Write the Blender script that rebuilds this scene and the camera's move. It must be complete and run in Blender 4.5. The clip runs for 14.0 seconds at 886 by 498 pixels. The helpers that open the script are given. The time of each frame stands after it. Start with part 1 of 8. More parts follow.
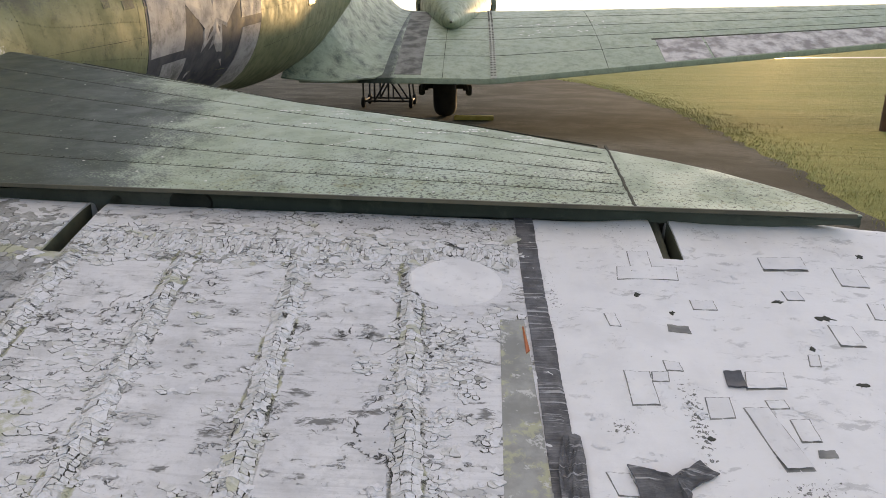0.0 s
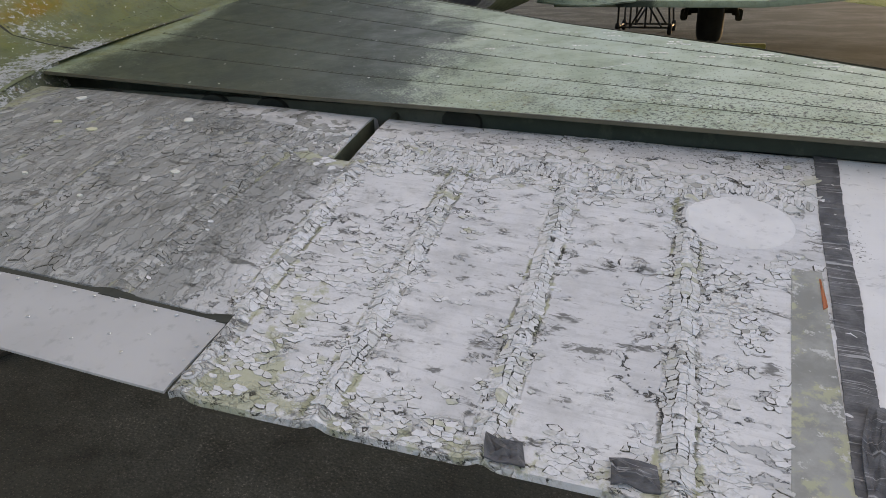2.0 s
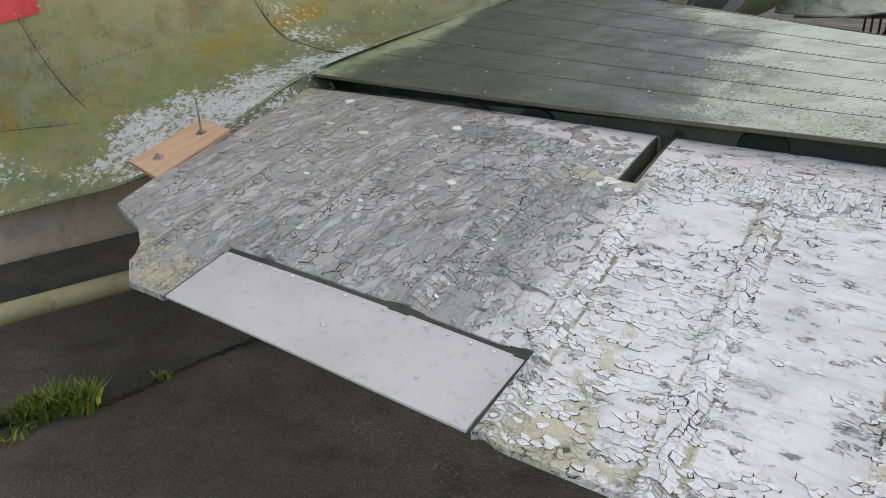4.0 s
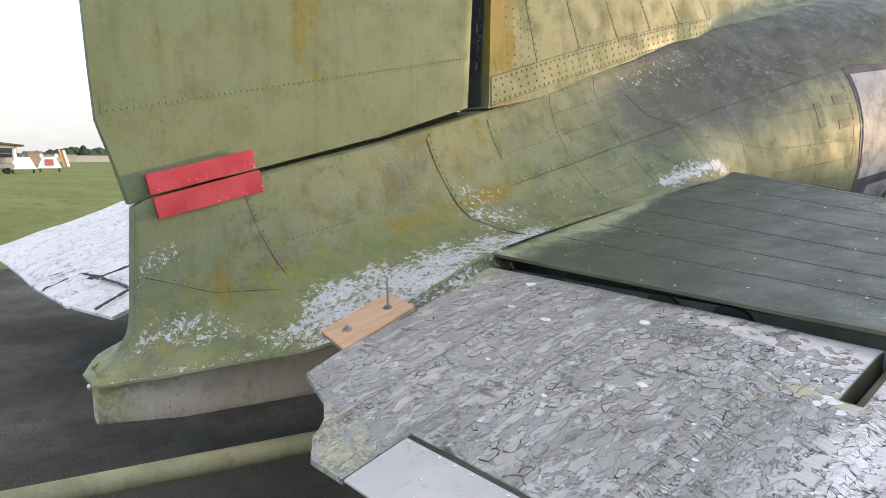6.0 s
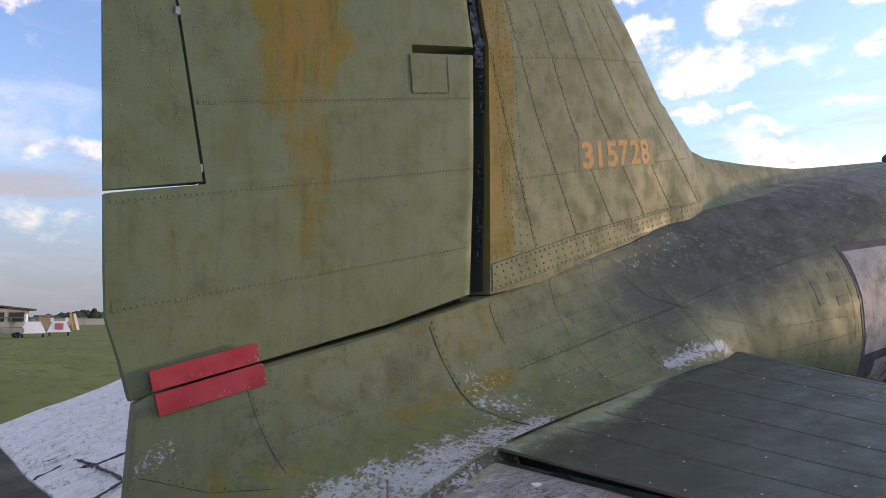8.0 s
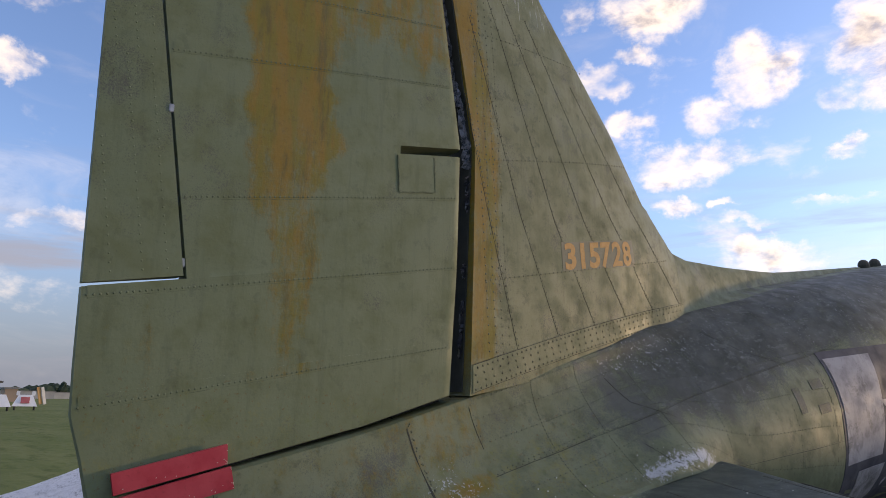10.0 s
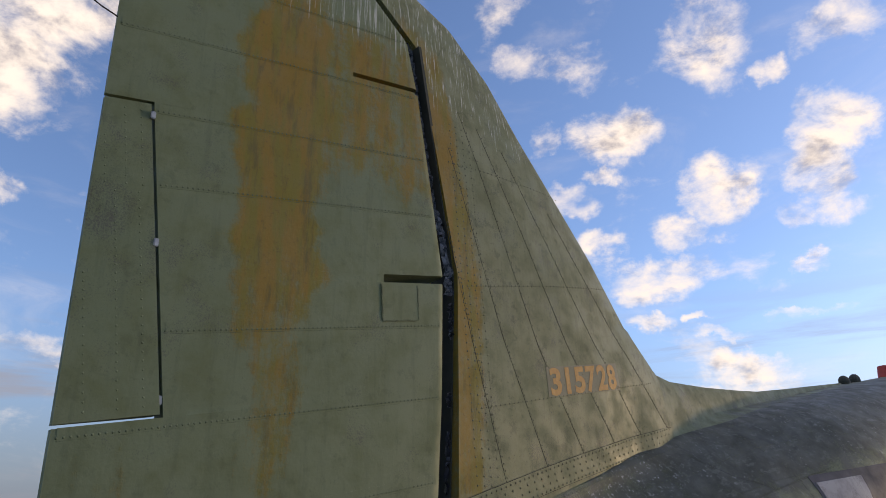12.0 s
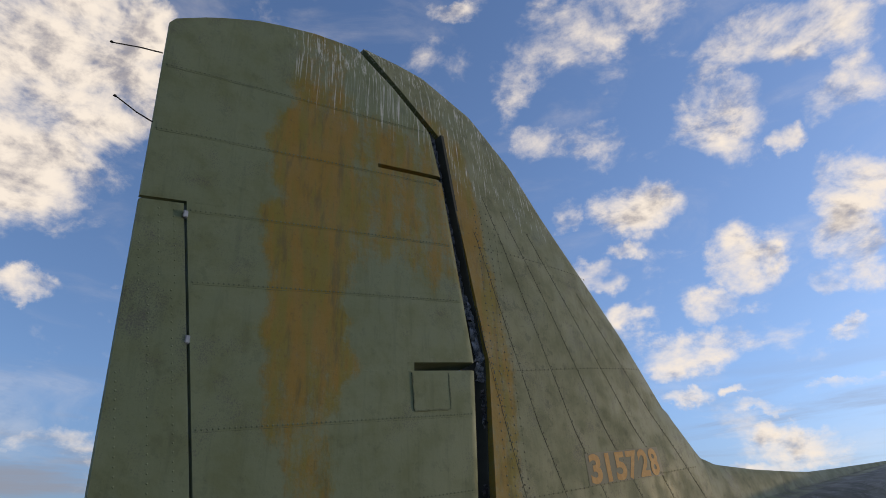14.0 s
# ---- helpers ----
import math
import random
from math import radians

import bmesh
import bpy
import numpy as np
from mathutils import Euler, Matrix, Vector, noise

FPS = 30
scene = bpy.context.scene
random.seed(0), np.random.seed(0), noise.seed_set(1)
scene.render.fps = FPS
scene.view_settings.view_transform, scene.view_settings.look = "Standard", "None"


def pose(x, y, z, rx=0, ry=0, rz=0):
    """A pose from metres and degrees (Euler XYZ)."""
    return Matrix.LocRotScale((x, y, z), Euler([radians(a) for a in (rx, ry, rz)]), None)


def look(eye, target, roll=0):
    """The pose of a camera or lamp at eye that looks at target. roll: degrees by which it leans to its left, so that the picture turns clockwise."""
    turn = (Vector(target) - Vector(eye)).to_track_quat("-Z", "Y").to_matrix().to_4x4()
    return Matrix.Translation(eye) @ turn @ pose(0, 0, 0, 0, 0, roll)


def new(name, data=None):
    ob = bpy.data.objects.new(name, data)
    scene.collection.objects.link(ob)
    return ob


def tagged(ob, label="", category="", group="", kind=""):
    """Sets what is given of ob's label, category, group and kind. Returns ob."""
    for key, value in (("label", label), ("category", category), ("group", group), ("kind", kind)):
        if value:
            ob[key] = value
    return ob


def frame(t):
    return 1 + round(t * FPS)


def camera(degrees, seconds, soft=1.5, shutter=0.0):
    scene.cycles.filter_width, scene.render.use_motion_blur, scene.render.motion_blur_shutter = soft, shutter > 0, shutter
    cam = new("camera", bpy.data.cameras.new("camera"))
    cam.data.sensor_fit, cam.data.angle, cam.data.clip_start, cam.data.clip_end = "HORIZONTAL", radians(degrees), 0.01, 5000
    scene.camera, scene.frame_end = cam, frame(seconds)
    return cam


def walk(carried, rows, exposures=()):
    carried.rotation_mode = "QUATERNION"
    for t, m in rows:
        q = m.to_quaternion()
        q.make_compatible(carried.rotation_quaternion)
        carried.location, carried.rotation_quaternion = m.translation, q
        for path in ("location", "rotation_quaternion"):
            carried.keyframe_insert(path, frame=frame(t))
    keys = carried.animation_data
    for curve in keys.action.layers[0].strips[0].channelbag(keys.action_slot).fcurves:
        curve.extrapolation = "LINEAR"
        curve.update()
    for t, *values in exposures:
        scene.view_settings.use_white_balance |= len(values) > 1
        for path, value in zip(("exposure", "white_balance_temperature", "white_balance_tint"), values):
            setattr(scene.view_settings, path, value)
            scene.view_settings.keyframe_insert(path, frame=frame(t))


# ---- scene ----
cam = camera(65.7, 14.0, soft=0.7)
EXPOSURES = [(0, 2.19, 12900, 14), (2, 2.15, 12500, 13), (4.2, 2.68, 12600, 13), (6.3, 2.93, 10800, 14), (7.5, 2.26, 9800, 17), (8.2, 1.70, 8900, 20.5), (10.5, 1.47, 8500, 19.5), (12.5, 1.17, 8100, 15.5), (14, 1.0, 8000, 12.5)]
PATH = [
    (0, (3.174, -3.005, 1.408), (3.103, -1.091, 0.832), 0.5),
    (0.5, (3.145, -3.002, 1.4), (2.914, -1.106, 0.806), 0.1),
    (1, (3.125, -2.996, 1.39), (2.737, -1.159, 0.701), 0.1),
    (1.5, (3.109, -2.992, 1.388), (2.561, -1.212, 0.658), -0.5),
    (2, (3.082, -2.992, 1.383), (2.378, -1.281, 0.624), -1.1),
    (2.5, (3.054, -2.998, 1.381), (2.207, -1.355, 0.619), -1.2),
    (3, (3.001, -3.0, 1.377), (2.003, -1.445, 0.611), -0.8),
    (3.5, (2.887, -2.972, 1.371), (1.786, -1.485, 0.613), -0.9),
    (4, (2.776, -2.971, 1.369), (1.626, -1.503, 0.645), -1.5),
    (4.2, (2.743, -2.972, 1.369), (1.559, -1.522, 0.662), -2.0),
    (6.3, (2.682, -2.987, 1.448), (1.112, -1.766, 1.24), -0.5),
    (6.5, (2.687, -2.98, 1.455), (1.114, -1.758, 1.283), -1.2),
    (7, (2.686, -2.98, 1.485), (1.123, -1.733, 1.431), -0.9),
    (7.5, (2.698, -2.985, 1.53), (1.138, -1.737, 1.619), -1.2),
    (8, (2.714, -2.985, 1.562), (1.158, -1.744, 1.759), -0.8),
    (8.2, (2.717, -2.977, 1.553), (1.164, -1.74, 1.796), -0.6),
    (10.5, (2.719, -2.988, 1.67), (1.256, -1.722, 2.176), 0.8),
    (11, (2.706, -2.999, 1.683), (1.287, -1.728, 2.291), 0.3),
    (11.5, (2.71, -3.007, 1.68), (1.326, -1.732, 2.358), 0.3),
    (12, (2.697, -3.013, 1.689), (1.323, -1.776, 2.452), -0.6),
    (12.5, (2.689, -3.011, 1.702), (1.333, -1.822, 2.567), -1.4),
    (13, (2.698, -3.008, 1.713), (1.371, -1.842, 2.652), -2.1),
    (13.5, (2.707, -2.995, 1.701), (1.392, -1.863, 2.696), -2.3),
    (14, (2.686, -3.022, 1.72), (1.344, -1.904, 2.695), -1.8),
]
walk(cam, [(t, look(eye, target, roll)) for t, eye, target, roll in PATH], EXPOSURES)

# ---- world, sun, exposure ----
SUN_AZ, SUN_EL = 22.5, 3.6
world = bpy.data.worlds.new("world")
scene.world = world
world.use_nodes = True
wt = world.node_tree
wt.nodes.clear()


def link(tree, a, b):
    tree.links.new(a, b)


def setin(tree, socket, value):
    """Links a socket or sets a plain value."""
    if value is None:
        return
    if isinstance(value, bpy.types.NodeSocket):
        tree.links.new(value, socket)
    else:
        socket.default_value = value


def rgb(c):
    return (c[0], c[1], c[2], 1.0)


def n_math(tree, op, a, b=None, clamp=False):
    n = tree.nodes.new("ShaderNodeMath")
    n.operation, n.use_clamp = op, clamp
    setin(tree, n.inputs[0], a)
    setin(tree, n.inputs[1], b)
    return n.outputs[0]


def n_mix(tree, fac, a, b, blend="MIX"):
    n = tree.nodes.new("ShaderNodeMix")
    n.data_type, n.blend_type, n.clamp_factor = "RGBA", blend, True
    setin(tree, n.inputs[0], fac)
    setin(tree, n.inputs[6], rgb(a) if isinstance(a, tuple) else a)
    setin(tree, n.inputs[7], rgb(b) if isinstance(b, tuple) else b)
    return n.outputs[2]


def n_step(tree, x, lo, hi, a=0.0, b=1.0):
    n = tree.nodes.new("ShaderNodeMapRange")
    n.interpolation_type = "SMOOTHSTEP"
    setin(tree, n.inputs[0], x)
    n.inputs[1].default_value, n.inputs[2].default_value = lo, hi
    n.inputs[3].default_value, n.inputs[4].default_value = a, b
    return n.outputs[0]


def n_map(tree, vec, scale=(1, 1, 1), loc=(0, 0, 0), rot=(0, 0, 0)):
    n = tree.nodes.new("ShaderNodeMapping")
    setin(tree, n.inputs[0], vec)
    n.inputs[1].default_value, n.inputs[2].default_value, n.inputs[3].default_value = loc, rot, scale
    return n.outputs[0]


def n_noise(tree, vec, scale, detail=4.0, rough=0.55, warp=0.0):
    n = tree.nodes.new("ShaderNodeTexNoise")
    setin(tree, n.inputs["Vector"], vec)
    n.inputs["Scale"].default_value, n.inputs["Detail"].default_value = scale, detail
    n.inputs["Roughness"].default_value, n.inputs["Distortion"].default_value = rough, warp
    return n.outputs[0]


def n_voro(tree, vec, scale, feature="F1", rand=1.0):
    n = tree.nodes.new("ShaderNodeTexVoronoi")
    n.feature = feature
    setin(tree, n.inputs["Vector"], vec)
    n.inputs["Scale"].default_value, n.inputs["Randomness"].default_value = scale, rand
    return n


def n_vadd(tree, a, b, scale=1.0):
    """a + b * scale for vectors."""
    n = tree.nodes.new("ShaderNodeVectorMath")
    n.operation = "MULTIPLY_ADD"
    setin(tree, n.inputs[0], b)
    n.inputs[1].default_value = (scale, scale, scale)
    setin(tree, n.inputs[2], a)
    return n.outputs[0]


def n_attr(tree, name):
    n = tree.nodes.new("ShaderNodeAttribute")
    n.attribute_name = name
    return n.outputs["Fac"]


def n_bump(tree, height, strength, dist, normal=None):
    n = tree.nodes.new("ShaderNodeBump")
    n.inputs["Strength"].default_value, n.inputs["Distance"].default_value = strength, dist
    setin(tree, n.inputs["Height"], height)
    setin(tree, n.inputs["Normal"], normal)
    return n.outputs[0]


def aim(az, el):
    """The way towards a compass bearing from +y to +x and a height above the horizon, in degrees."""
    a, e = radians(az), radians(el)
    return Vector((math.sin(a) * math.cos(e), math.cos(a) * math.cos(e), math.sin(e)))


# clouds: bearing, height, half width and half height in degrees, weight
WEST_CLOUDS = [(-86.7, 38.3, 7.6, 5.2, 1.3), (-86.5, 31.1, 4.6, 4.4, 1.3), (-84.1, 43.3, 5.2, 2.5, 1.2), (-85.0, 22.9, 2.4, 1.1, 0.9), (-95, 36, 9, 8, 1.3), (-80.3, 12.6, 5, 1.0, 0.5)]
TAIL_CLOUDS = [(-48.9, 48.1, 2.6, 1.0, 0.7), (-38.3, 44.9, 3.8, 3.0, 0.68), (-30.6, 45.8, 5.4, 2.5, 0.8), (-42.5, 42.2, 2.0, 2.4, 0.6), (-21.9, 35.9, 3.8, 3.6, 1.05), (-23.7, 38.2, 2.3, 2.0, 0.85), (-14.5, 40.7, 7.2, 2.7, 0.8),
               (-17.7, 33.1, 1.4, 1.2, 1.0), (-12.3, 35.0, 3.4, 1.9, 0.7), (-31.7, 30.9, 3.8, 2.1, 1.0), (-39.6, 37.4, 2.4, 1.8, 0.75), (-35.3, 37.0, 3.0, 1.6, 0.55), (-37.8, 30.9, 1.4, 1.3, 0.65)]
NOSE_CLOUDS = [(-14.6, 28.1, 2.6, 2.8, 1.15), (-16.0, 24.4, 2.5, 3.4, 1.15), (-18.3, 21.9, 2.1, 1.2, 0.9), (-36.5, 25.8, 2.3, 1.6, 0.9), (-33.7, 27.7, 1.7, 0.8, 0.85), (-24.2, 25.1, 2.3, 3.2, 1.15), (-26.8, 22.2, 2.7, 1.8, 1.0), (-30.0, 19.0, 4.6, 1.9, 1.15),
               (-34.2, 22.1, 1.8, 1.3, 0.8), (-30.7, 15.6, 1.8, 0.8, 0.85), (-27.0, 15.4, 1.1, 0.5, 0.8), (-24.6, 14.0, 2.6, 0.6, 0.7), (-20.8, 15.2, 5.0, 0.5, 0.7), (-17.9, 18.5, 1.7, 0.8, 0.85), (-23.0, 11.3, 3.6, 1.5, 1.1), (-24.5, 9.9, 5.0, 0.7, 0.75)]
FAR_CLOUDS = [(2, 24, 8, 5, 0.9), (20, 30, 12, 6, 0.9), (45, 18, 14, 5, 0.9), (10, 8, 20, 2.5, 0.8), (110, 35, 20, 10, 0.9), (170, 30, 22, 9, 0.9), (-140, 28, 18, 8, 0.9), (75, 50, 15, 10, 0.8), (20, 74, 30, 22, 0.85), (-150, 62, 34, 20, 0.85)]
CLOUDS = WEST_CLOUDS + TAIL_CLOUDS + NOSE_CLOUDS + FAR_CLOUDS
coord = wt.nodes.new("ShaderNodeTexCoord").outputs["Generated"]
sky = wt.nodes.new("ShaderNodeTexSky")
sky.sky_type, sky.sun_disc = "NISHITA", False
sky.sun_elevation, sky.sun_rotation = radians(SUN_EL + 11.6), radians(SUN_AZ)
sky.air_density, sky.dust_density, sky.ozone_density = 1.0, 0.6, 3.0
wob = wt.nodes.new("ShaderNodeTexNoise")
wob.inputs["Scale"].default_value, wob.inputs["Detail"].default_value, wob.inputs["Roughness"].default_value = 16.0, 6.0, 0.60
link(wt, coord, wob.inputs["Vector"])
cen = wt.nodes.new("ShaderNodeVectorMath")
cen.operation = "SUBTRACT"
link(wt, wob.outputs["Color"], cen.inputs[0])
cen.inputs[1].default_value = (0.5, 0.5, 0.5)
bent = n_vadd(wt, coord, cen.outputs[0], 0.075)
cloud = None
for az, el, wd, ht, weight in CLOUDS:
    mid = aim(az, el)
    side = Vector((math.cos(radians(az)), -math.sin(radians(az)), 0))
    up = side.cross(mid)
    parts_ = []
    for axis, half in ((side, wd), (up, ht)):
        dot = wt.nodes.new("ShaderNodeVectorMath")
        dot.operation = "DOT_PRODUCT"
        sub = wt.nodes.new("ShaderNodeVectorMath")
        sub.operation = "SUBTRACT"
        link(wt, bent, sub.inputs[0])
        sub.inputs[1].default_value = mid
        link(wt, sub.outputs[0], dot.inputs[0])
        dot.inputs[1].default_value = axis / math.sin(radians(half))
        parts_.append(n_math(wt, "POWER", n_math(wt, "ABSOLUTE", dot.outputs["Value"]), 2.0))
    front = wt.nodes.new("ShaderNodeVectorMath")
    front.operation = "DOT_PRODUCT"
    link(wt, coord, front.inputs[0])
    front.inputs[1].default_value = mid
    blob = n_step(wt, n_math(wt, "ADD", parts_[0], parts_[1]), 1.7, 0.0, 0.0, weight)
    blob = n_math(wt, "MULTIPLY", blob, n_step(wt, front.outputs["Value"], 0.3, 0.6))
    cloud = blob if cloud is None else n_math(wt, "MAXIMUM", cloud, blob)
FLAT = n_map(wt, coord, (1, 1, 1.7))
fluff = n_noise(wt, FLAT, 10.0, 11.0, 0.60, 0.15)
towards = aim(SUN_AZ - 10, 35) * 0.020
fluff2 = n_noise(wt, n_map(wt, coord, (1, 1, 1.7), tuple(towards)), 10.0, 11.0, 0.60, 0.15)
wisp = n_step(wt, n_noise(wt, n_map(wt, coord, (1, 1, 3.0)), 4.0, 7.0, 0.6, 0.6), 0.50, 0.85, 0.0, 0.30)
body = n_math(wt, "ADD", n_math(wt, "MULTIPLY", cloud, 0.90), n_math(wt, "MULTIPLY", n_math(wt, "SUBTRACT", fluff, 0.5), 3.0))
cover = n_math(wt, "MAXIMUM", n_step(wt, body, 0.16, 1.25), wisp)
# cloud light: bright towards the sun, grey-lilac behind
lit = n_math(wt, "MULTIPLY_ADD", n_math(wt, "SUBTRACT", fluff, fluff2), 4.0)
lit.node.inputs[2].default_value = 0.55
core = n_step(wt, n_math(wt, "SUBTRACT", lit, n_math(wt, "MULTIPLY", n_step(wt, body, 0.75, 1.5), 0.40)), -0.25, 0.60)
puff = n_mix(wt, core, (0.36, 0.385, 0.49), (0.97, 0.965, 0.98))
sep = wt.nodes.new("ShaderNodeSeparateXYZ")
link(wt, coord, sep.inputs[0])
haze = n_step(wt, sep.outputs[2], 0.30, 0.0, 0.0, 0.92)
SKY_GAIN, CLOUD_GAIN = 0.085, 0.44
skyc = wt.nodes.new("ShaderNodeVectorMath")
skyc.operation = "SCALE"
link(wt, sky.outputs[0], skyc.inputs[0])
skyc.inputs["Scale"].default_value = SKY_GAIN
puffc = wt.nodes.new("ShaderNodeVectorMath")
puffc.operation = "SCALE"
link(wt, puff, puffc.inputs[0])
puffc.inputs["Scale"].default_value = CLOUD_GAIN
deep = n_mix(wt, 1.0, skyc.outputs[0], (0.82, 1.0, 1.30), "MULTIPLY")
sunward = wt.nodes.new("ShaderNodeVectorMath")
sunward.operation = "DOT_PRODUCT"
link(wt, coord, sunward.inputs[0])
sunward.inputs[1].default_value = aim(SUN_AZ, 0)
low = n_mix(wt, haze, deep, n_mix(wt, n_step(wt, sunward.outputs["Value"], 0.45, 1.0), (0.077, 0.101, 0.156), (0.29, 0.305, 0.34)))
# thin grey-lilac layers low over the horizon
layer_n = n_noise(wt, n_map(wt, coord, (1, 1, 9.0)), 2.6, 6.0, 0.6, 0.4)
layers = n_math(wt, "MULTIPLY", n_step(wt, layer_n, 0.46, 0.66, 0.0, 0.8), n_math(wt, "MULTIPLY", n_step(wt, sep.outputs[2], 0.02, 0.07), n_step(wt, sep.outputs[2], 0.34, 0.14)))
low = n_mix(wt, layers, low, (0.132, 0.152, 0.205))
out = n_mix(wt, cover, low, puffc.outputs[0])
bg = wt.nodes.new("ShaderNodeBackground")
link(wt, out, bg.inputs[0])
bg.inputs[1].default_value = 1.0
wo = wt.nodes.new("ShaderNodeOutputWorld")
link(wt, bg.outputs[0], wo.inputs[0])

sun_data = bpy.data.lights.new("sun", "SUN")
sun_data.energy, sun_data.angle, sun_data.color = 0.58, radians(2.0), (1.0, 0.80, 0.54)
sun = new("sun", sun_data)
sun.matrix_world = look((0, 0, 30), Vector((0, 0, 30)) - aim(SUN_AZ, SUN_EL))

# ---- materials ----


def material(name, rough=0.6, metal=0.0, spec=0.4):
    m = bpy.data.materials.new(name)
    m.use_nodes = True
    b = m.node_tree.nodes["Principled BSDF"]
    b.inputs["Roughness"].default_value, b.inputs["Metallic"].default_value = rough, metal
    b.inputs["Specular IOR Level"].default_value = spec
    return m, m.node_tree, b


def place(tree):
    return tree.nodes.new("ShaderNodeTexCoord").outputs["Object"]


def simple(name, c1, c2, scale=6.0, rough=0.6, metal=0.0, bump=0.2, fine=60.0, depth=0.002, spec=0.4):
    """A plain surface with two scales of variation."""
    m, t, b = material(name, rough, metal, spec)
    p = place(t)
    a = n_noise(t, p, scale, 5.0)
    f = n_noise(t, p, fine, 4.0)
    col = n_mix(t, n_step(t, a, 0.35, 0.65), c1, c2)
    col = n_mix(t, n_step(t, f, 0.55, 0.75, 0.0, 0.35), col, tuple(0.55 * v for v in c1))
    link(t, col, b.inputs["Base Color"])
    link(t, n_step(t, a, 0.3, 0.7, rough - 0.08, rough + 0.1), b.inputs["Roughness"])
    link(t, n_bump(t, f, bump, depth), b.inputs["Normal"])
    return m


def weathered(name, c1, c2, c3, rough=0.62, speck=0.5, spots=0.0, mould_shade_c=((0.036, 0.039, 0.032), (0.088, 0.089, 0.073))):
    """Old aircraft paint. The point attributes rust, lichen, dark, bare and pale say where stains and wear lie; dark
    also carries painted shade.
    """
    m, t, b = material(name, rough, 0.0, 0.35)
    p = place(t)
    big, mid, fine = n_noise(t, p, 1.6, 5.0, 0.6), n_noise(t, p, 7.0, 6.0, 0.6), n_noise(t, p, 55.0, 5.0, 0.6)
    run = n_noise(t, n_map(t, p, (14, 14, 1.6)), 1.6, 5.0, 0.6)
    col = n_mix(t, n_step(t, big, 0.34, 0.66), c1, c2)
    col = n_mix(t, n_step(t, mid, 0.42, 0.72, 0.0, 0.8), col, c3)
    col = n_mix(t, n_step(t, run, 0.50, 0.72, 0.0, 0.35), col, tuple(v * 0.62 for v in c1))
    col = n_mix(t, n_step(t, fine, 0.58, 0.8, 0.0, 0.5 * speck), col, tuple(v * 0.35 for v in c1))

    def stain(attr, noise_sock, width, lo, hi):
        return n_step(t, n_math(t, "ADD", n_attr(t, attr), n_math(t, "MULTIPLY", n_math(t, "SUBTRACT", noise_sock, 0.5), width)), lo, hi)

    pale = stain("pale", mid, 0.9, 0.3, 0.9)
    col = n_mix(t, pale, col, (0.30, 0.34, 0.245))
    grain = n_noise(t, p, 150.0, 3.0, 0.6)
    patchy = n_noise(t, p, 4.2, 8.0, 0.68, 0.3)
    mould = n_math(t, "ADD", n_math(t, "MULTIPLY", patchy, 0.6), n_math(t, "MULTIPLY", grain, 0.4))
    dark = stain("dark", mould, 3.6, 0.20, 0.80)
    col = n_mix(t, n_math(t, "MULTIPLY", dark, 0.92), col, n_mix(t, n_step(t, patchy, 0.35, 0.65), mould_shade_c[0], mould_shade_c[1]))
    speckle = n_noise(t, p, 95.0, 3.0, 0.75)
    col = n_mix(t, n_math(t, "MULTIPLY", n_step(t, n_math(t, "ADD", speckle, n_math(t, "MULTIPLY", n_attr(t, "moss"), 0.20)), 0.66, 0.71), n_step(t, n_attr(t, "moss"), 0.0, 0.1)), col, (0.045, 0.050, 0.035))
    chips = n_math(t, "MULTIPLY", n_step(t, n_noise(t, p, 34.0, 6.0, 0.72), 0.58, 0.63), n_step(t, n_noise(t, p, 3.1, 5.0, 0.65), 0.47, 0.60))
    col = n_mix(t, n_math(t, "MULTIPLY", chips, n_step(t, n_attr(t, "chalk"), 0.0, 1.0, 0.0, 0.50)), col, (0.36, 0.36, 0.35))
    worn = n_step(t, n_noise(t, n_map(t, p, (1.5, 0.8, 1.5)), 11.0, 7.0, 0.72), 0.55, 0.62)
    col = n_mix(t, n_math(t, "MULTIPLY", worn, n_step(t, n_attr(t, "chalk"), 0.2, 1.0, 0.0, 0.35)), col, (0.20, 0.205, 0.180))
    blot = n_step(t, n_noise(t, p, 12.0, 7.0, 0.7), 0.54, 0.66)
    col = n_mix(t, n_math(t, "MULTIPLY", blot, 0.40 * speck + 0.12), col, tuple(v * 0.45 for v in c1))
    pits = n_step(t, n_noise(t, p, 80.0, 3.0, 0.7), 0.66, 0.72, 0.0, 0.55 * speck)
    col = n_mix(t, pits, col, (0.05, 0.048, 0.03))
    lich = stain("lichen", n_math(t, "ADD", n_math(t, "MULTIPLY", n_noise(t, p, 13.0, 7.0, 0.7), 0.6), n_math(t, "MULTIPLY", n_noise(t, p, 70.0, 5.0, 0.75), 0.4)), 1.9, 0.40, 0.95)
    col = n_mix(t, n_math(t, "MULTIPLY", lich, 0.9), col, n_mix(t, n_step(t, n_noise(t, p, 5.0, 4.0), 0.4, 0.6), (0.130, 0.160, 0.040), (0.230, 0.205, 0.040)))
    rusty = stain("rust", n_math(t, "ADD", n_math(t, "MULTIPLY", n_math(t, "ADD", mid, run), 0.30), n_math(t, "MULTIPLY", n_noise(t, p, 38.0, 6.0, 0.75), 0.40)), 2.3, 0.26, 0.84)
    rcol = n_mix(t, n_step(t, n_noise(t, n_map(t, p, (6, 6, 0.9)), 2.2, 6.0, 0.65), 0.42, 0.58), (0.240, 0.140, 0.011), (0.185, 0.146, 0.013))
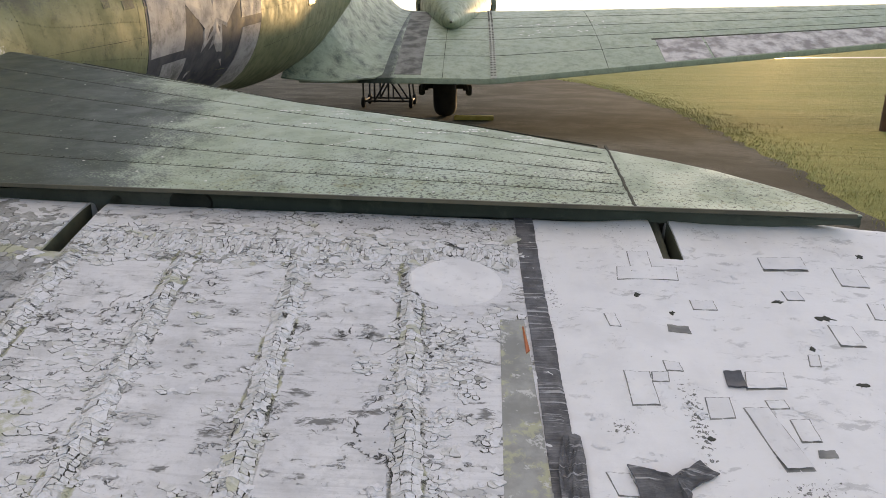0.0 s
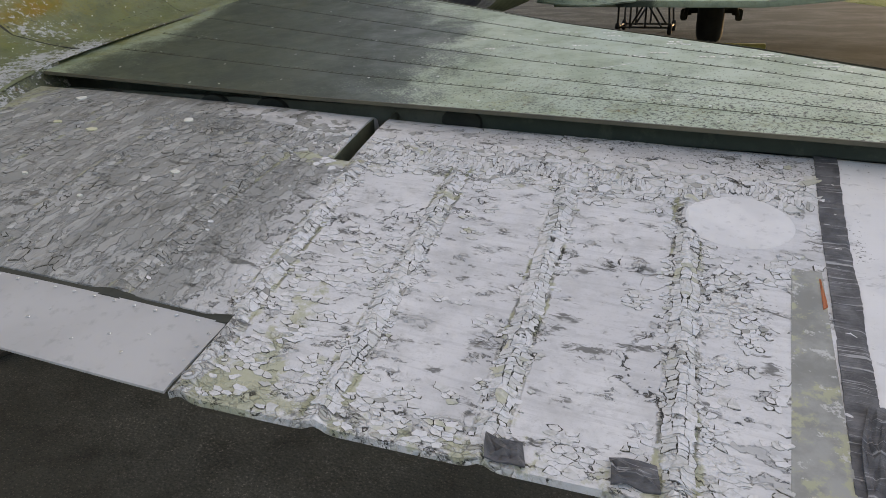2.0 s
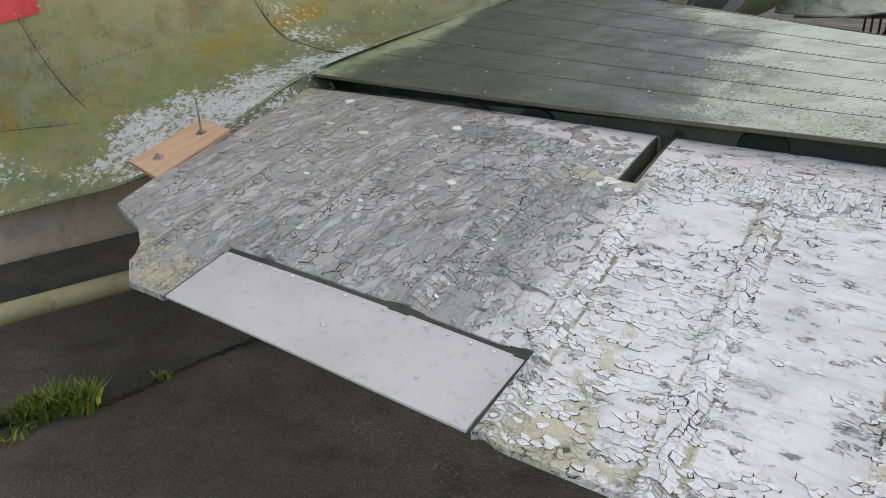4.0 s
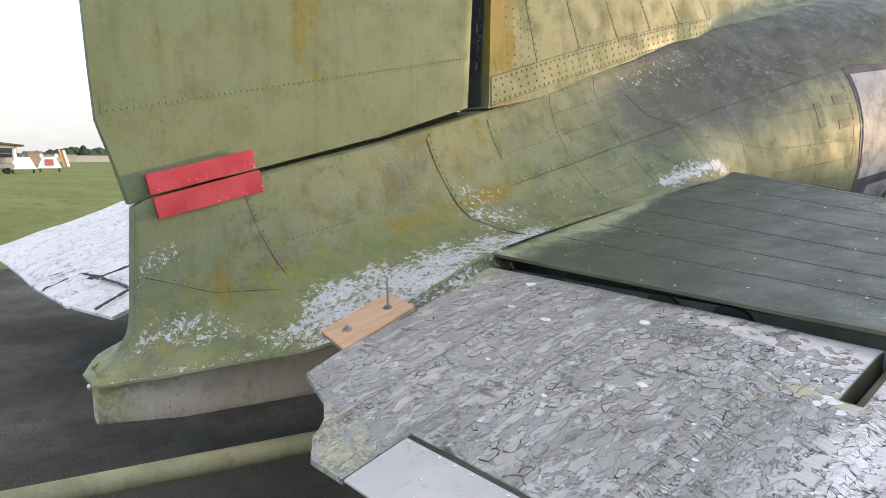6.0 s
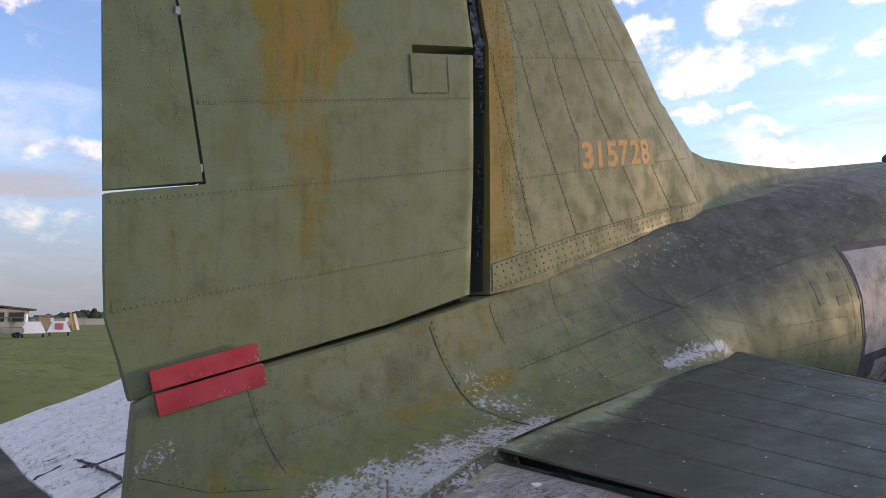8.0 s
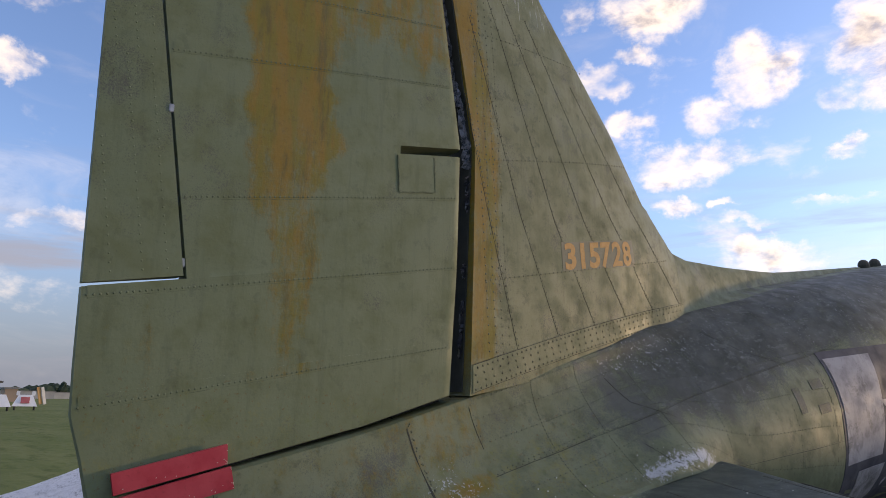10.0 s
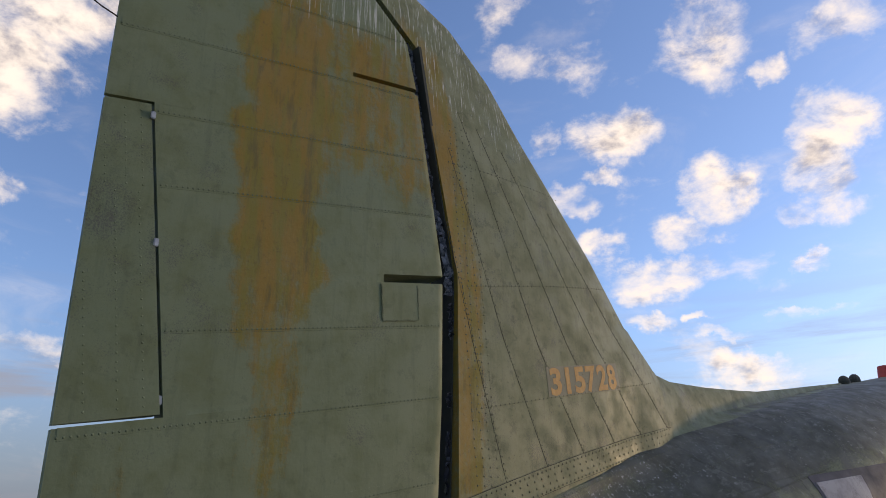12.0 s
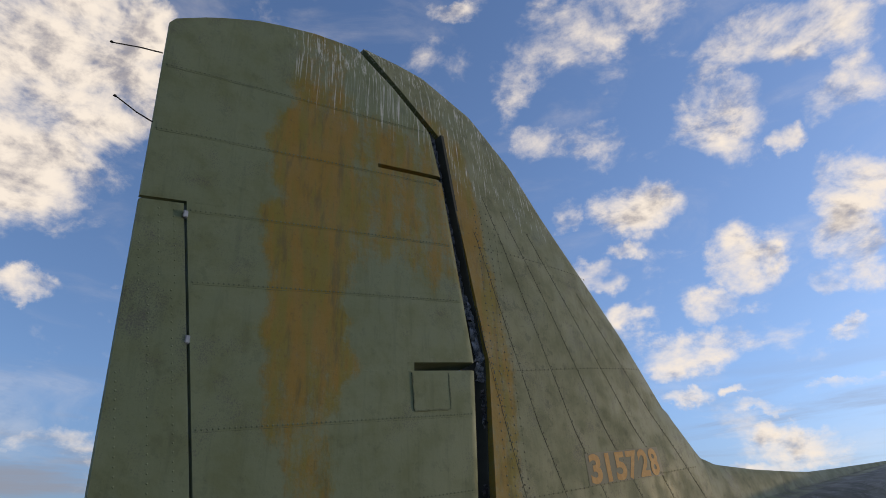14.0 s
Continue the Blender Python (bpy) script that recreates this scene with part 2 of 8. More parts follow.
    rcol = n_mix(t, n_step(t, n_noise(t, n_map(t, p, (9, 9, 1.6)), 2.0, 6.0, 0.70), 0.50, 0.68, 0.0, 0.75), rcol, (0.105, 0.082, 0.020))
    col = n_mix(t, n_math(t, "MULTIPLY", rusty, 0.86), col, n_mix(t, n_step(t, fine, 0.54, 0.78, 0.0, 0.6), rcol, (0.11, 0.062, 0.018)))
    chip = n_math(t, "ADD", n_math(t, "MULTIPLY", n_noise(t, n_map(t, p, (1, 0.8, 1.6)), 9.0, 5.0, 0.65), 0.28), n_math(t, "MULTIPLY", n_noise(t, p, 46.0, 8.0, 0.82), 0.72))
    bare = n_math(t, "MULTIPLY", stain("bare", chip, 5.6, 0.50, 0.60), n_step(t, n_attr(t, "bare"), 0.03, 0.16))
    col = n_mix(t, bare, col, n_mix(t, n_noise(t, p, 20.0, 5.0), (0.30, 0.32, 0.315), (0.60, 0.61, 0.62)))
    col = n_mix(t, n_math(t, "MULTIPLY", n_step(t, n_noise(t, p, 58.0, 4.0, 0.7), 0.59, 0.64), n_step(t, n_attr(t, "bare"), 0.2, 0.5, 0.0, 0.85)), col, (0.060, 0.066, 0.045))
    freckle = n_math(t, "MULTIPLY", n_step(t, n_noise(t, p, 42.0, 5.0, 0.7), 0.60, 0.66), n_step(t, n_attr(t, "lichen"), 0.2, 0.4, 0.0, 0.55))
    col = n_mix(t, freckle, col, (0.15, 0.085, 0.022))
    streak = n_noise(t, n_map(t, p, (60, 60, 2.2)), 1.0, 6.0, 0.7)
    col = n_mix(t, stain("runs", streak, 2.0, 0.55, 0.85), col, (0.46, 0.47, 0.42))
    if spots:
        dot = n_voro(t, p, 26.0).outputs["Distance"]
        rare = n_noise(t, p, 3.3, 3.0)
        spot = n_math(t, "MULTIPLY", n_step(t, dot, 0.13, 0.07), n_step(t, rare, 0.53, 0.62, 0.0, spots))
        col = n_mix(t, spot, col, (0.62, 0.62, 0.58))
    link(t, col, b.inputs["Base Color"])
    link(t, n_step(t, mid, 0.3, 0.7, rough - 0.12, rough + 0.12), b.inputs["Roughness"])
    h = n_math(t, "ADD", n_math(t, "MULTIPLY", fine, 0.5), n_math(t, "MULTIPLY", chip, n_math(t, "ADD", n_math(t, "MULTIPLY", bare, 0.6), n_math(t, "MULTIPLY", rusty, 1.0))))
    link(t, n_bump(t, h, 0.35, 0.004), b.inputs["Normal"])
    return m


olive = weathered("olive_paint", (0.150, 0.174, 0.090), (0.188, 0.202, 0.110), (0.118, 0.132, 0.070), speck=0.95)
olive_rudder = weathered("rudder_fabric_paint", (0.142, 0.177, 0.097), (0.160, 0.193, 0.108), (0.126, 0.150, 0.074), speck=0.40)
sage = weathered("sage_wing_paint", (0.300, 0.365, 0.266), (0.352, 0.415, 0.304), (0.235, 0.292, 0.208), rough=0.5, spots=0.6, mould_shade_c=((0.022, 0.031, 0.025), (0.042, 0.056, 0.044)))
# for dark parts, and as painted shade inside gaps, cut-outs and holes
dark_shade_m = simple("dark_parts_and_shade", (0.030, 0.034, 0.028), (0.060, 0.062, 0.050), 5.0, 0.8)
primer = simple("greenish_primer", (0.10, 0.105, 0.075), (0.16, 0.16, 0.13), 8.0, 0.7)
rubber = simple("tyre_rubber", (0.018, 0.018, 0.018), (0.032, 0.031, 0.030), 9.0, 0.85)
steel = simple("worn_steel", (0.25, 0.24, 0.23), (0.40, 0.39, 0.37), 12.0, 0.45, 0.9)

# ---- mesh helpers ----


def lerp(x, xs, ys):
    return float(np.interp(x, xs, ys))


def thing(name, label, category, at=(0, 0, 0), group="", kind=""):
    ob = new(name)
    ob.location = at
    return tagged(ob, label, category, group, kind)


def mesh_part(name, verts, faces, mat, parent=None, label="", attrs=None, smooth=True, kind="", flip=False):
    """One mesh object; attrs: float attributes by name, a number for each vertex."""
    me = bpy.data.meshes.new(name)
    me.from_pydata([tuple(v) for v in verts], [], [f[::-1] for f in faces] if flip else faces)
    me.materials.append(mat)
    for key, values in (attrs or {}).items():
        layer = me.attributes.new(key, "FLOAT", "POINT")
        layer.data.foreach_set("value", np.asarray(values, dtype=np.float32))
    if smooth:
        me.polygons.foreach_set("use_smooth", [True] * len(me.polygons))
        me.set_sharp_from_angle(angle=radians(35))
    me.update()
    ob = new(name, me)
    if parent is not None:
        ob.parent = parent
        ob.matrix_parent_inverse = Matrix.Translation(-parent.matrix_basis.translation) if parent.parent is None else Matrix()
    return tagged(ob, label, "", "", kind)


def bm_part(name, bm, mat, parent=None, label="", smooth=False, kind=""):
    me = bpy.data.meshes.new(name)
    bm.to_mesh(me)
    bm.free()
    me.materials.append(mat)
    if smooth:
        me.polygons.foreach_set("use_smooth", [True] * len(me.polygons))
        me.set_sharp_from_angle(angle=radians(35))
    ob = new(name, me)
    if parent is not None:
        ob.parent = parent
        ob.matrix_parent_inverse = Matrix.Translation(-parent.matrix_basis.translation) if parent.parent is None else Matrix()
    return tagged(ob, label, "", "", kind)


def box(bm, size, m, bevel=0.0):
    made = bmesh.ops.create_cube(bm, size=1.0, matrix=m @ Matrix.Diagonal((*size, 1)))
    if bevel:
        edges = list({e for v in made["verts"] for e in v.link_edges})
        bmesh.ops.bevel(bm, geom=edges, offset=bevel, segments=2, affect="EDGES")


def rod(bm, a, b, r, seg=8, r2=None):
    a, b = Vector(a), Vector(b)
    d = b - a
    m = Matrix.Translation((a + b) / 2) @ d.to_track_quat("Z", "Y").to_matrix().to_4x4()
    bmesh.ops.create_cone(bm, cap_ends=True, segments=seg, radius1=r, radius2=r if r2 is None else r2, depth=d.length, matrix=m)


def grid_faces(rows, cols, base=0, flip=False):
    out = []
    for i in range(rows - 1):
        for j in range(cols - 1):
            a = base + i * cols + j
            f = (a, a + 1, a + cols + 1, a + cols)
            out.append(f[::-1] if flip else f)
    return out


def slab(top, drop):
    """A closed plate from a grid of top points (rows of equal length); drop(i, j, p) gives the point under p."""
    r, c = len(top), len(top[0])
    verts = [p for row in top for p in row] + [drop(i, j, top[i][j]) for i in range(r) for j in range(c)]
    n = r * c
    faces = grid_faces(r, c) + grid_faces(r, c, n, True)
    for i in range(r - 1):
        a, b = i * c, (i + 1) * c
        faces.append((a, b, b + n, a + n))
        faces.append((b + c - 1, a + c - 1, a + c - 1 + n, b + c - 1 + n))
    for j in range(c - 1):
        faces.append((j + 1, j, j + n, j + 1 + n))
        k = (r - 1) * c + j
        faces.append((k, k + 1, k + 1 + n, k + n))
    return verts, faces


def bell(x, mid, half):
    return math.exp(-((x - mid) / half) ** 2)


def ramp01(x, lo, hi):
    k = min(1.0, max(0.0, (x - lo) / (hi - lo)))
    return k * k * (3 - 2 * k)


# ---- ground and distance ----
grass_m, gt, gb = material("mown_grass", 0.9, 0.0, 0.15)
gp = place(gt)
g1, g2, g3 = n_noise(gt, n_map(gt, gp, (0.25, 1, 1)), 0.35, 5.0, 0.6), n_noise(gt, gp, 2.5, 6.0, 0.65), n_noise(gt, gp, 24.0, 5.0, 0.7)
gc = n_mix(gt, n_step(gt, g1, 0.35, 0.65), (0.128, 0.160, 0.044), (0.185, 0.200, 0.068))
gc = n_mix(gt, n_step(gt, g2, 0.40, 0.7, 0.0, 0.7), gc, (0.110, 0.140, 0.040))
gc = n_mix(gt, n_step(gt, g3, 0.5, 0.75, 0.0, 0.6), gc, (0.25, 0.235, 0.10))
gc = n_mix(gt, n_step(gt, n_noise(gt, n_map(gt, gp, (0.5, 2.2, 1)), 0.9, 6.0, 0.7), 0.50, 0.64, 0.0, 0.7), gc, (0.080, 0.105, 0.026))
link(gt, gc, gb.inputs["Base Color"])
link(gt, n_bump(gt, n_math(gt, "ADD", g3, n_math(gt, "MULTIPLY", g2, 2.0)), 0.5, 0.06), gb.inputs["Normal"])

asphalt_m, at_, ab = material("old_asphalt", 1.0, 0.0, 0.04)
ap = place(at_)
a1, a2 = n_noise(at_, ap, 0.8, 6.0, 0.6), n_noise(at_, ap, 7.0, 5.0, 0.6)
stone = n_voro(at_, ap, 95.0)
ac = n_mix(at_, n_step(at_, a1, 0.35, 0.68), (0.056, 0.059, 0.053), (0.108, 0.110, 0.099))
ac = n_mix(at_, n_step(at_, a2, 0.45, 0.72, 0.0, 0.5), ac, (0.045, 0.042, 0.036))
ac = n_mix(at_, n_step(at_, n_math(at_, "ADD", stone.outputs["Distance"], n_math(at_, "MULTIPLY", a1, 0.35)), 0.46, 0.24, 0.0, 0.6), ac, (0.16, 0.152, 0.135))
grit = n_noise(at_, ap, 130.0, 4.0, 0.7)
ac = n_mix(at_, n_step(at_, grit, 0.35, 0.48, 0.4, 0.0), ac, (0.022, 0.021, 0.019))
ac = n_mix(at_, n_math(at_, "MULTIPLY", n_step(at_, grit, 0.56, 0.68), n_step(at_, a1, 0.45, 0.60, 0.12, 0.95)), ac, (0.24, 0.23, 0.21))
gritty = n_voro(at_, ap, 30.0)
ac = n_mix(at_, n_math(at_, "MULTIPLY", n_step(at_, gritty.outputs["Distance"], 0.11, 0.06), n_step(at_, a1, 0.5, 0.6, 0.0, 0.8)), ac, (0.30, 0.29, 0.26))
link(at_, ac, ab.inputs["Base Color"])
link(at_, n_bump(at_, n_math(at_, "ADD", n_math(at_, "MULTIPLY", stone.outputs["Distance"], 0.5), a2), 0.4, 0.003), ab.inputs["Normal"])
runway_m = simple("pale_runway", (0.16, 0.15, 0.135), (0.22, 0.205, 0.18), 0.4, 0.42, 0.0, 0.1, 5.0)


def ground_sheet():
    n, size = 60, 2400.0
    ks = [math.copysign(abs(k) ** 2.4, k) * size for k in np.linspace(-1, 1, n + 1)]
    verts = [(x, y, 0.0) for x in ks for y in ks]
    tagged(mesh_part("ground", verts, grid_faces(n + 1, n + 1, 0, True), grass_m, smooth=False), "flat mown grass airfield reaching to the horizon", "ground", "", "structure")


def apron():
    """The asphalt, with a wavering grass edge, 4 mm over the grass."""
    rng = random.Random(4)
    right = [(-60, 9.0), (-20, 8.0), (0, 6.5), (2.6, 6.6), (5.6, 7.1), (7.7, 7.25), (12.2, 7.66), (18.3, 7.7), (22.7, 7.4), (26.6, 6.6), (32, 3.0), (36, -3), (40, -14)]
    ys = [r[0] for r in right]
    rows, yy = [], -60.0
    while yy <= 40.0:
        e = lerp(yy, ys, [r[1] for r in right]) + rng.uniform(-0.09, 0.09)
        lft = min(-7.9 + rng.uniform(-0.07, 0.07) - max(0.0, yy - 6) * 1.8, e - 0.5)
        rows.append([(lft + (e - lft) * k / 6, yy, 0.004) for k in range(7)])
        yy += 0.22
    verts = [p for r in rows for p in r]
    tagged(mesh_part("pavement", verts, grid_faces(len(rows), 7, 0, True), asphalt_m, smooth=False), "dark cracked asphalt apron with gravelly patches", "pavement", "", "structure")


def taxiway():
    verts = []
    for k in range(41):
        x = -6 + k * 12.0
        verts += [(x, 70 + 0.62 * (x - 24), 0.008), (x, 77 + 0.62 * (x - 24), 0.008)]
    tagged(mesh_part("road", verts, grid_faces(41, 2), runway_m, smooth=False), "pale taxiway across the grass, glinting in low sun", "road", "", "structure")


ground_sheet()
apron()
taxiway()

# ---- airplane ----
plane = thing("airplane", "old twin-engine transport airplane with faded olive paint on asphalt", "airplane")

# side outlines in the sheared height s = z - K * (y + 0.7), which follows the airplane's nose-up attitude
K = 0.19


def zof(s, y):
    return s + K * (y + 0.7)


RB = ([1.575, 1.73, 1.89, 2.07, 2.355, 3.714, 4.752, 4.854, 4.953, 5.0], [-2.30, -2.34, -2.39, -2.40, -2.41, -2.46, -2.50, -2.30, -2.03, -1.72])
RF = ([1.575, 1.609, 1.637, 1.68, 2.05, 2.27, 2.97, 4.09, 4.464, 5.0], [-2.29, -1.80, -1.0, -0.71, -0.69, -0.675, -0.66, -0.815, -0.895, -1.42])


def rudder_half(s, y):
    yb, yf = lerp(s, *RB), lerp(s, *RF)
    wide = 1.0 - 0.42 * ramp01(s, 2.6, 5.0)
    f = min(1.0, max(0.0, (y + 2.48) / 1.8))
    x = 0.008 + 0.105 * f ** 0.75 * wide
    nose = 0.045
    if yf - y < nose:
        x *= math.sqrt(max(0.02, 1 - (1 - (yf - y) / nose) ** 2)) * 0.6 + 0.4
    if s > 4.75:
        x *= max(0.15, 1 - (s - 4.75) / 0.34)
    return max(x, 0.006)


def two_sided(rows, half, name, mat, parent, label, stains, sub_label=""):
    """A flat-sided body from rows of (s, back y, front y): both skins and the rim between them."""
    cols = 70
    right_, left_, att = [], [], {k: [] for k in ("rust", "lichen", "dark", "bare", "runs", "pale")}
    for s, yb, yf in rows:
        for j in range(cols):
            y = yb + (yf - yb) * j / (cols - 1)
            z = zof(s, y)
            x = half(s, y)
            right_.append((x, y, z))
            left_.append((-x, y, z))
            st = stains(y, z, s)
            for k in att:
                att[k].append(st.get(k, 0.0))
    n, r = len(right_), len(rows)
    faces = grid_faces(r, cols) + grid_faces(r, cols, n, True)
    for i in range(r - 1):
        a, b = i * cols, (i + 1) * cols
        faces += [(a, a + n, b + n, b)[::-1], (a + cols - 1, b + cols - 1, b + cols - 1 + n, a + cols - 1 + n)[::-1]]
    for j in range(cols - 1):
        faces += [(j, j + 1, j + 1 + n, j + n)[::-1]]
        k = (r - 1) * cols + j
        faces += [(k + 1, k, k + n, k + 1 + n)[::-1]]
    return mesh_part(name, right_ + left_, faces, mat, parent, label, {k: v + v for k, v in att.items()})


def rudder_stains(y, z, s):
    mid = lerp(z, [2.2, 2.7, 3.2, 3.9], [-1.62, -1.65, -1.66, -1.65])
    wid = lerp(z, [1.6, 2.0, 2.4, 2.75, 3.1, 3.5, 4.0, 4.3], [0.03, 0.10, 0.14, 0.22, 0.20, 0.25, 0.26, 0.20])
    power = lerp(z, [1.6, 2.0, 2.5, 2.9, 4.1, 4.5], [0.15, 0.48, 0.62, 0.94, 0.96, 0.50])
    mid += 0.018 * math.sin(9.0 * z + 0.6) + 0.010 * math.sin(23.0 * z)
    wid *= 1.0 + 0.10 * math.sin(13.0 * z + 1.1 + 2.0 * (y > mid)) + 0.07 * math.sin(31.0 * z + 2.4 * (y > mid))
    band = ramp01(wid - abs(y - mid), -0.08, 0.07) * power
    upper = ramp01(z, 3.15, 3.6) * ramp01(y, -1.6, -1.35) * ramp01(4.55 - z, 0, 0.35) * (0.70 + 0.10 * math.sin(38.0 * y + 2.0 * math.sin(3.0 * z)))
    low = 0.30 * ramp01(2.0 - z, 0, 0.5)
    seamy = 0.42 * bell(s, 1.93, 0.02) * bell(y, -1.6, 0.2) + 0.36 * bell(y, -2.2, 0.12) * bell(z, 1.75, 0.3)
    runs = ramp01(z, 3.85, 4.5) * ramp01(y, -2.05, -1.75) * 0.55
    return {"rust": max(band, upper, seamy), "lichen": 0.14 + low + 0.2 * ramp01(z, 4.3, 4.8) * ramp01(y, -1.9, -1.5), "runs": runs, "dark": 0.02 + 0.10 * ramp01(z, 3.3, 4.6)}


def build_rudder():
    rows, cuts = [], [1.575, 1.6, 1.63, 1.68]
    s = 1.72
    while s < 5.0:
        cuts.append(s)
        s += 0.035
    tab_lo, tab_hi = 2.352, 3.712
    slots = ((2.918, 2.962, -1.07), (4.100, 4.142, -1.29))
    marks = [tab_lo, tab_hi] + [v for a, b, _ in slots for v in (a, b)]
    cuts = [c for c in cuts if all(abs(c - mk) > 0.012 for mk in marks)] + [4.93, 4.97, 4.99, 5.0]
    cuts += [mk + d for mk in marks for d in (-0.0006, 0.0006)]
    for s in sorted(set(cuts)):
        yb, yf = lerp(s, *RB), lerp(s, *RF)
        if tab_lo < s < tab_hi:
            yb = lerp(s, [2.36, 3.70], [-2.048, -2.268])
        for a, b, front in slots:
            if a < s < b:
                yf = front
        rows.append((s, yb, yf))
    ob = two_sided(rows, rudder_half, "rudder", olive_rudder, plane, "faded green fabric rudder streaked with orange algae", rudder_stains)
    tab = []
    for s in np.linspace(tab_lo + 0.014, tab_hi - 0.014, 30):
        tab.append((s, lerp(s, *RB), lerp(s, [2.36, 3.70], [-2.060, -2.280])))
    two_sided(tab, rudder_half, "trim_tab", olive_rudder, ob, "grey-green metal trim tab with rivet rows", lambda y, z, s: {"lichen": 0.2, "dark": 0.10 + 0.25 * bell(z, 2.9, 0.25)})
    return ob


FB = ([1.66, 1.70, 2.27, 2.96, 3.37, 4.07, 4.45, 5.0], [-0.64, -0.635, -0.61, -0.585, -0.655, -0.775, -0.84, -1.39])
FL = ([1.66, 1.81, 2.20, 2.29, 2.365, 2.62, 3.173, 3.657, 4.024, 4.41, 4.746, 4.967, 5.02], [1.0, 1.38, 1.44, 1.46, 1.43, 1.19, 0.81, 0.42, 0.12, -0.17, -0.52, -0.95, -1.33])


def lead_width(d):
    """Half width of the fin's and the dorsal fin's edge, d under its crest."""
    return 0.012 + 0.15 * math.sqrt(max(0.0, d))


def fin_half(s, y):
    yf = lerp(s, *FL)
    t = lerp(s, [1.6, 2.3, 3.5, 5.0], [0.15, 0.135, 0.105, 0.05])
    lead = max(0.0, yf - y)
    w = t * min(1.0, math.sqrt(lead / 0.75 + 0.0004))
    if y > 0.85 and s < 2.66:
        crest = lerp(y, [0.81, 1.19, 1.43, 1.46], [3.173, 2.62, 2.365, 2.34])
        w += (min(t, lead_width(crest - s)) - w) * ramp01(y, 0.85, 1.25)
    return max(0.004, w)


def fin_stains(y, z, s):
    yg = lerp(s, *FB)
    edge = ramp01(0.25 - (y - yg), 0.0, 0.12) * lerp(z, [1.7, 2.0, 4.3, 4.7], [0.45, 0.74, 0.84, 0.2])
    return {"rust": edge, "lichen": 0.16 + 0.22 * ramp01(2.3 - z, 0, 0.5), "runs": 0.50 * ramp01(z, 3.4, 4.3), "dark": 0.12, "pale": 0.10}


build_rudder()
fin = two_sided([(s, lerp(s, *FB), lerp(s, *FL)) for s in np.r_[np.linspace(1.66, 4.9, 90), 4.95, 4.985, 5.0, 5.01]], fin_half, "vertical_fin", olive, plane, "riveted olive metal tail fin", fin_stains)

# fuselage: rings of (half width, height) from the top to the bottom
RINGS = [
    (-2.475, [(0, .645), (.02, .645), (.03, .644), (.04, .644), (.05, .643), (.06, .642), (.07, .641), (.08, .640), (.09, .638), (0, .63)]),
    (-2.40, [(0, .695), (.025, .693), (.03, .690), (.04, .686), (.06, .683), (.09, .680), (.13, .677), (.17, .672), (.21, .667), (0, .655)]),
    (-2.35, [(0, .755), (.025, .752), (.03, .746), (.04, .740), (.06, .731), (.09, .720), (.13, .706), (.19, .692), (.25, .680), (0, .67)]),
    (-2.312, [(0, .87), (.028, .865), (.035, .84), (.045, .81), (.06, .78), (.09, .75), (.14, .722), (.20, .70), (.28, .685), (0, .675)]),
    (-2.287, [(0, 1.262), (.03, 1.260), (.038, 1.15), (.045, 1.0), (.06, .88), (.09, .80), (.14, .745), (.21, .71), (.30, .69), (0, .68)]),
    (-2.05, [(0, 1.322), (.06, 1.317), (.075, 1.2), (.09, 1.08), (.12, .97), (.18, .88), (.27, .81), (.38, .77), (.48, .745), (0, .73)]),
    (-1.90, [(0, 1.358), (.075, 1.353), (.10, 1.25), (.12, 1.15), (.16, 1.04), (.24, .95), (.36, .88), (.52, .83), (.68, .805), (0, .78)]),
    (-1.60, [(0, 1.427), (.10, 1.422), (.12, 1.34), (.15, 1.24), (.20, 1.13), (.29, 1.04), (.42, .97), (.57, .93), (.74, .905), (0, .86)]),
    (-1.20, [(0, 1.518), (.113, 1.513), (.135, 1.45), (.17, 1.35), (.24, 1.22), (.34, 1.13), (.46, 1.08), (.58, 1.05), (.70, 1.04), (0, .95)]),
    (-0.62, [(0, 1.672), (.122, 1.667), (.14, 1.6), (.17, 1.5), (.24, 1.36), (.34, 1.25), (.45, 1.18), (.56, 1.145), (.66, 1.135), (0, .95)]),
    (0.00, [(0, 1.85), (.14, 1.845), (.165, 1.76), (.21, 1.65), (.29, 1.53), (.39, 1.41), (.50, 1.31), (.58, 1.25), (.65, 1.215), (0, .95)]),
    (0.60, [(0, 2.05), (.15, 2.02), (.185, 1.93), (.26, 1.83), (.37, 1.71), (.49, 1.59), (.59, 1.48), (.66, 1.39), (.70, 1.30), (0, .93)]),
    (1.20, [(0, 2.24), (.14, 2.20), (.26, 2.08), (.42, 1.93), (.57, 1.75), (.67, 1.55), (.70, 1.35), (.66, 1.15), (.50, .98), (0, .90)]),
    (2.00, [(0, 2.45), (.18, 2.42), (.38, 2.31), (.58, 2.12), (.74, 1.88), (.82, 1.62), (.83, 1.38), (.76, 1.10), (.55, .91), (0, .83)]),
]
for y_, top_, w_, bot_ in ((3.0, 2.68, 0.97, 0.80), (4.5, 3.0, 1.12, 0.80), (6.0, 3.28, 1.22, 0.85), (8.0, 3.65, 1.25, 1.10), (12.0, 4.30, 1.25, 1.75), (14.5, 4.40, 1.05, 2.35), (16.5, 3.6, 0.3, 3.0)):
    RINGS.append((y_, [(w_ * math.sin(k * math.pi / 9) ** 0.85, (top_ + bot_) / 2 + (top_ - bot_) / 2 * math.copysign(abs(math.cos(k * math.pi / 9)) ** 0.9, math.cos(k * math.pi / 9))) for k in range(10)]))
RY = [r[0] for r in RINGS]
RW = np.array([[p[0] for p in r[1]] for r in RINGS])
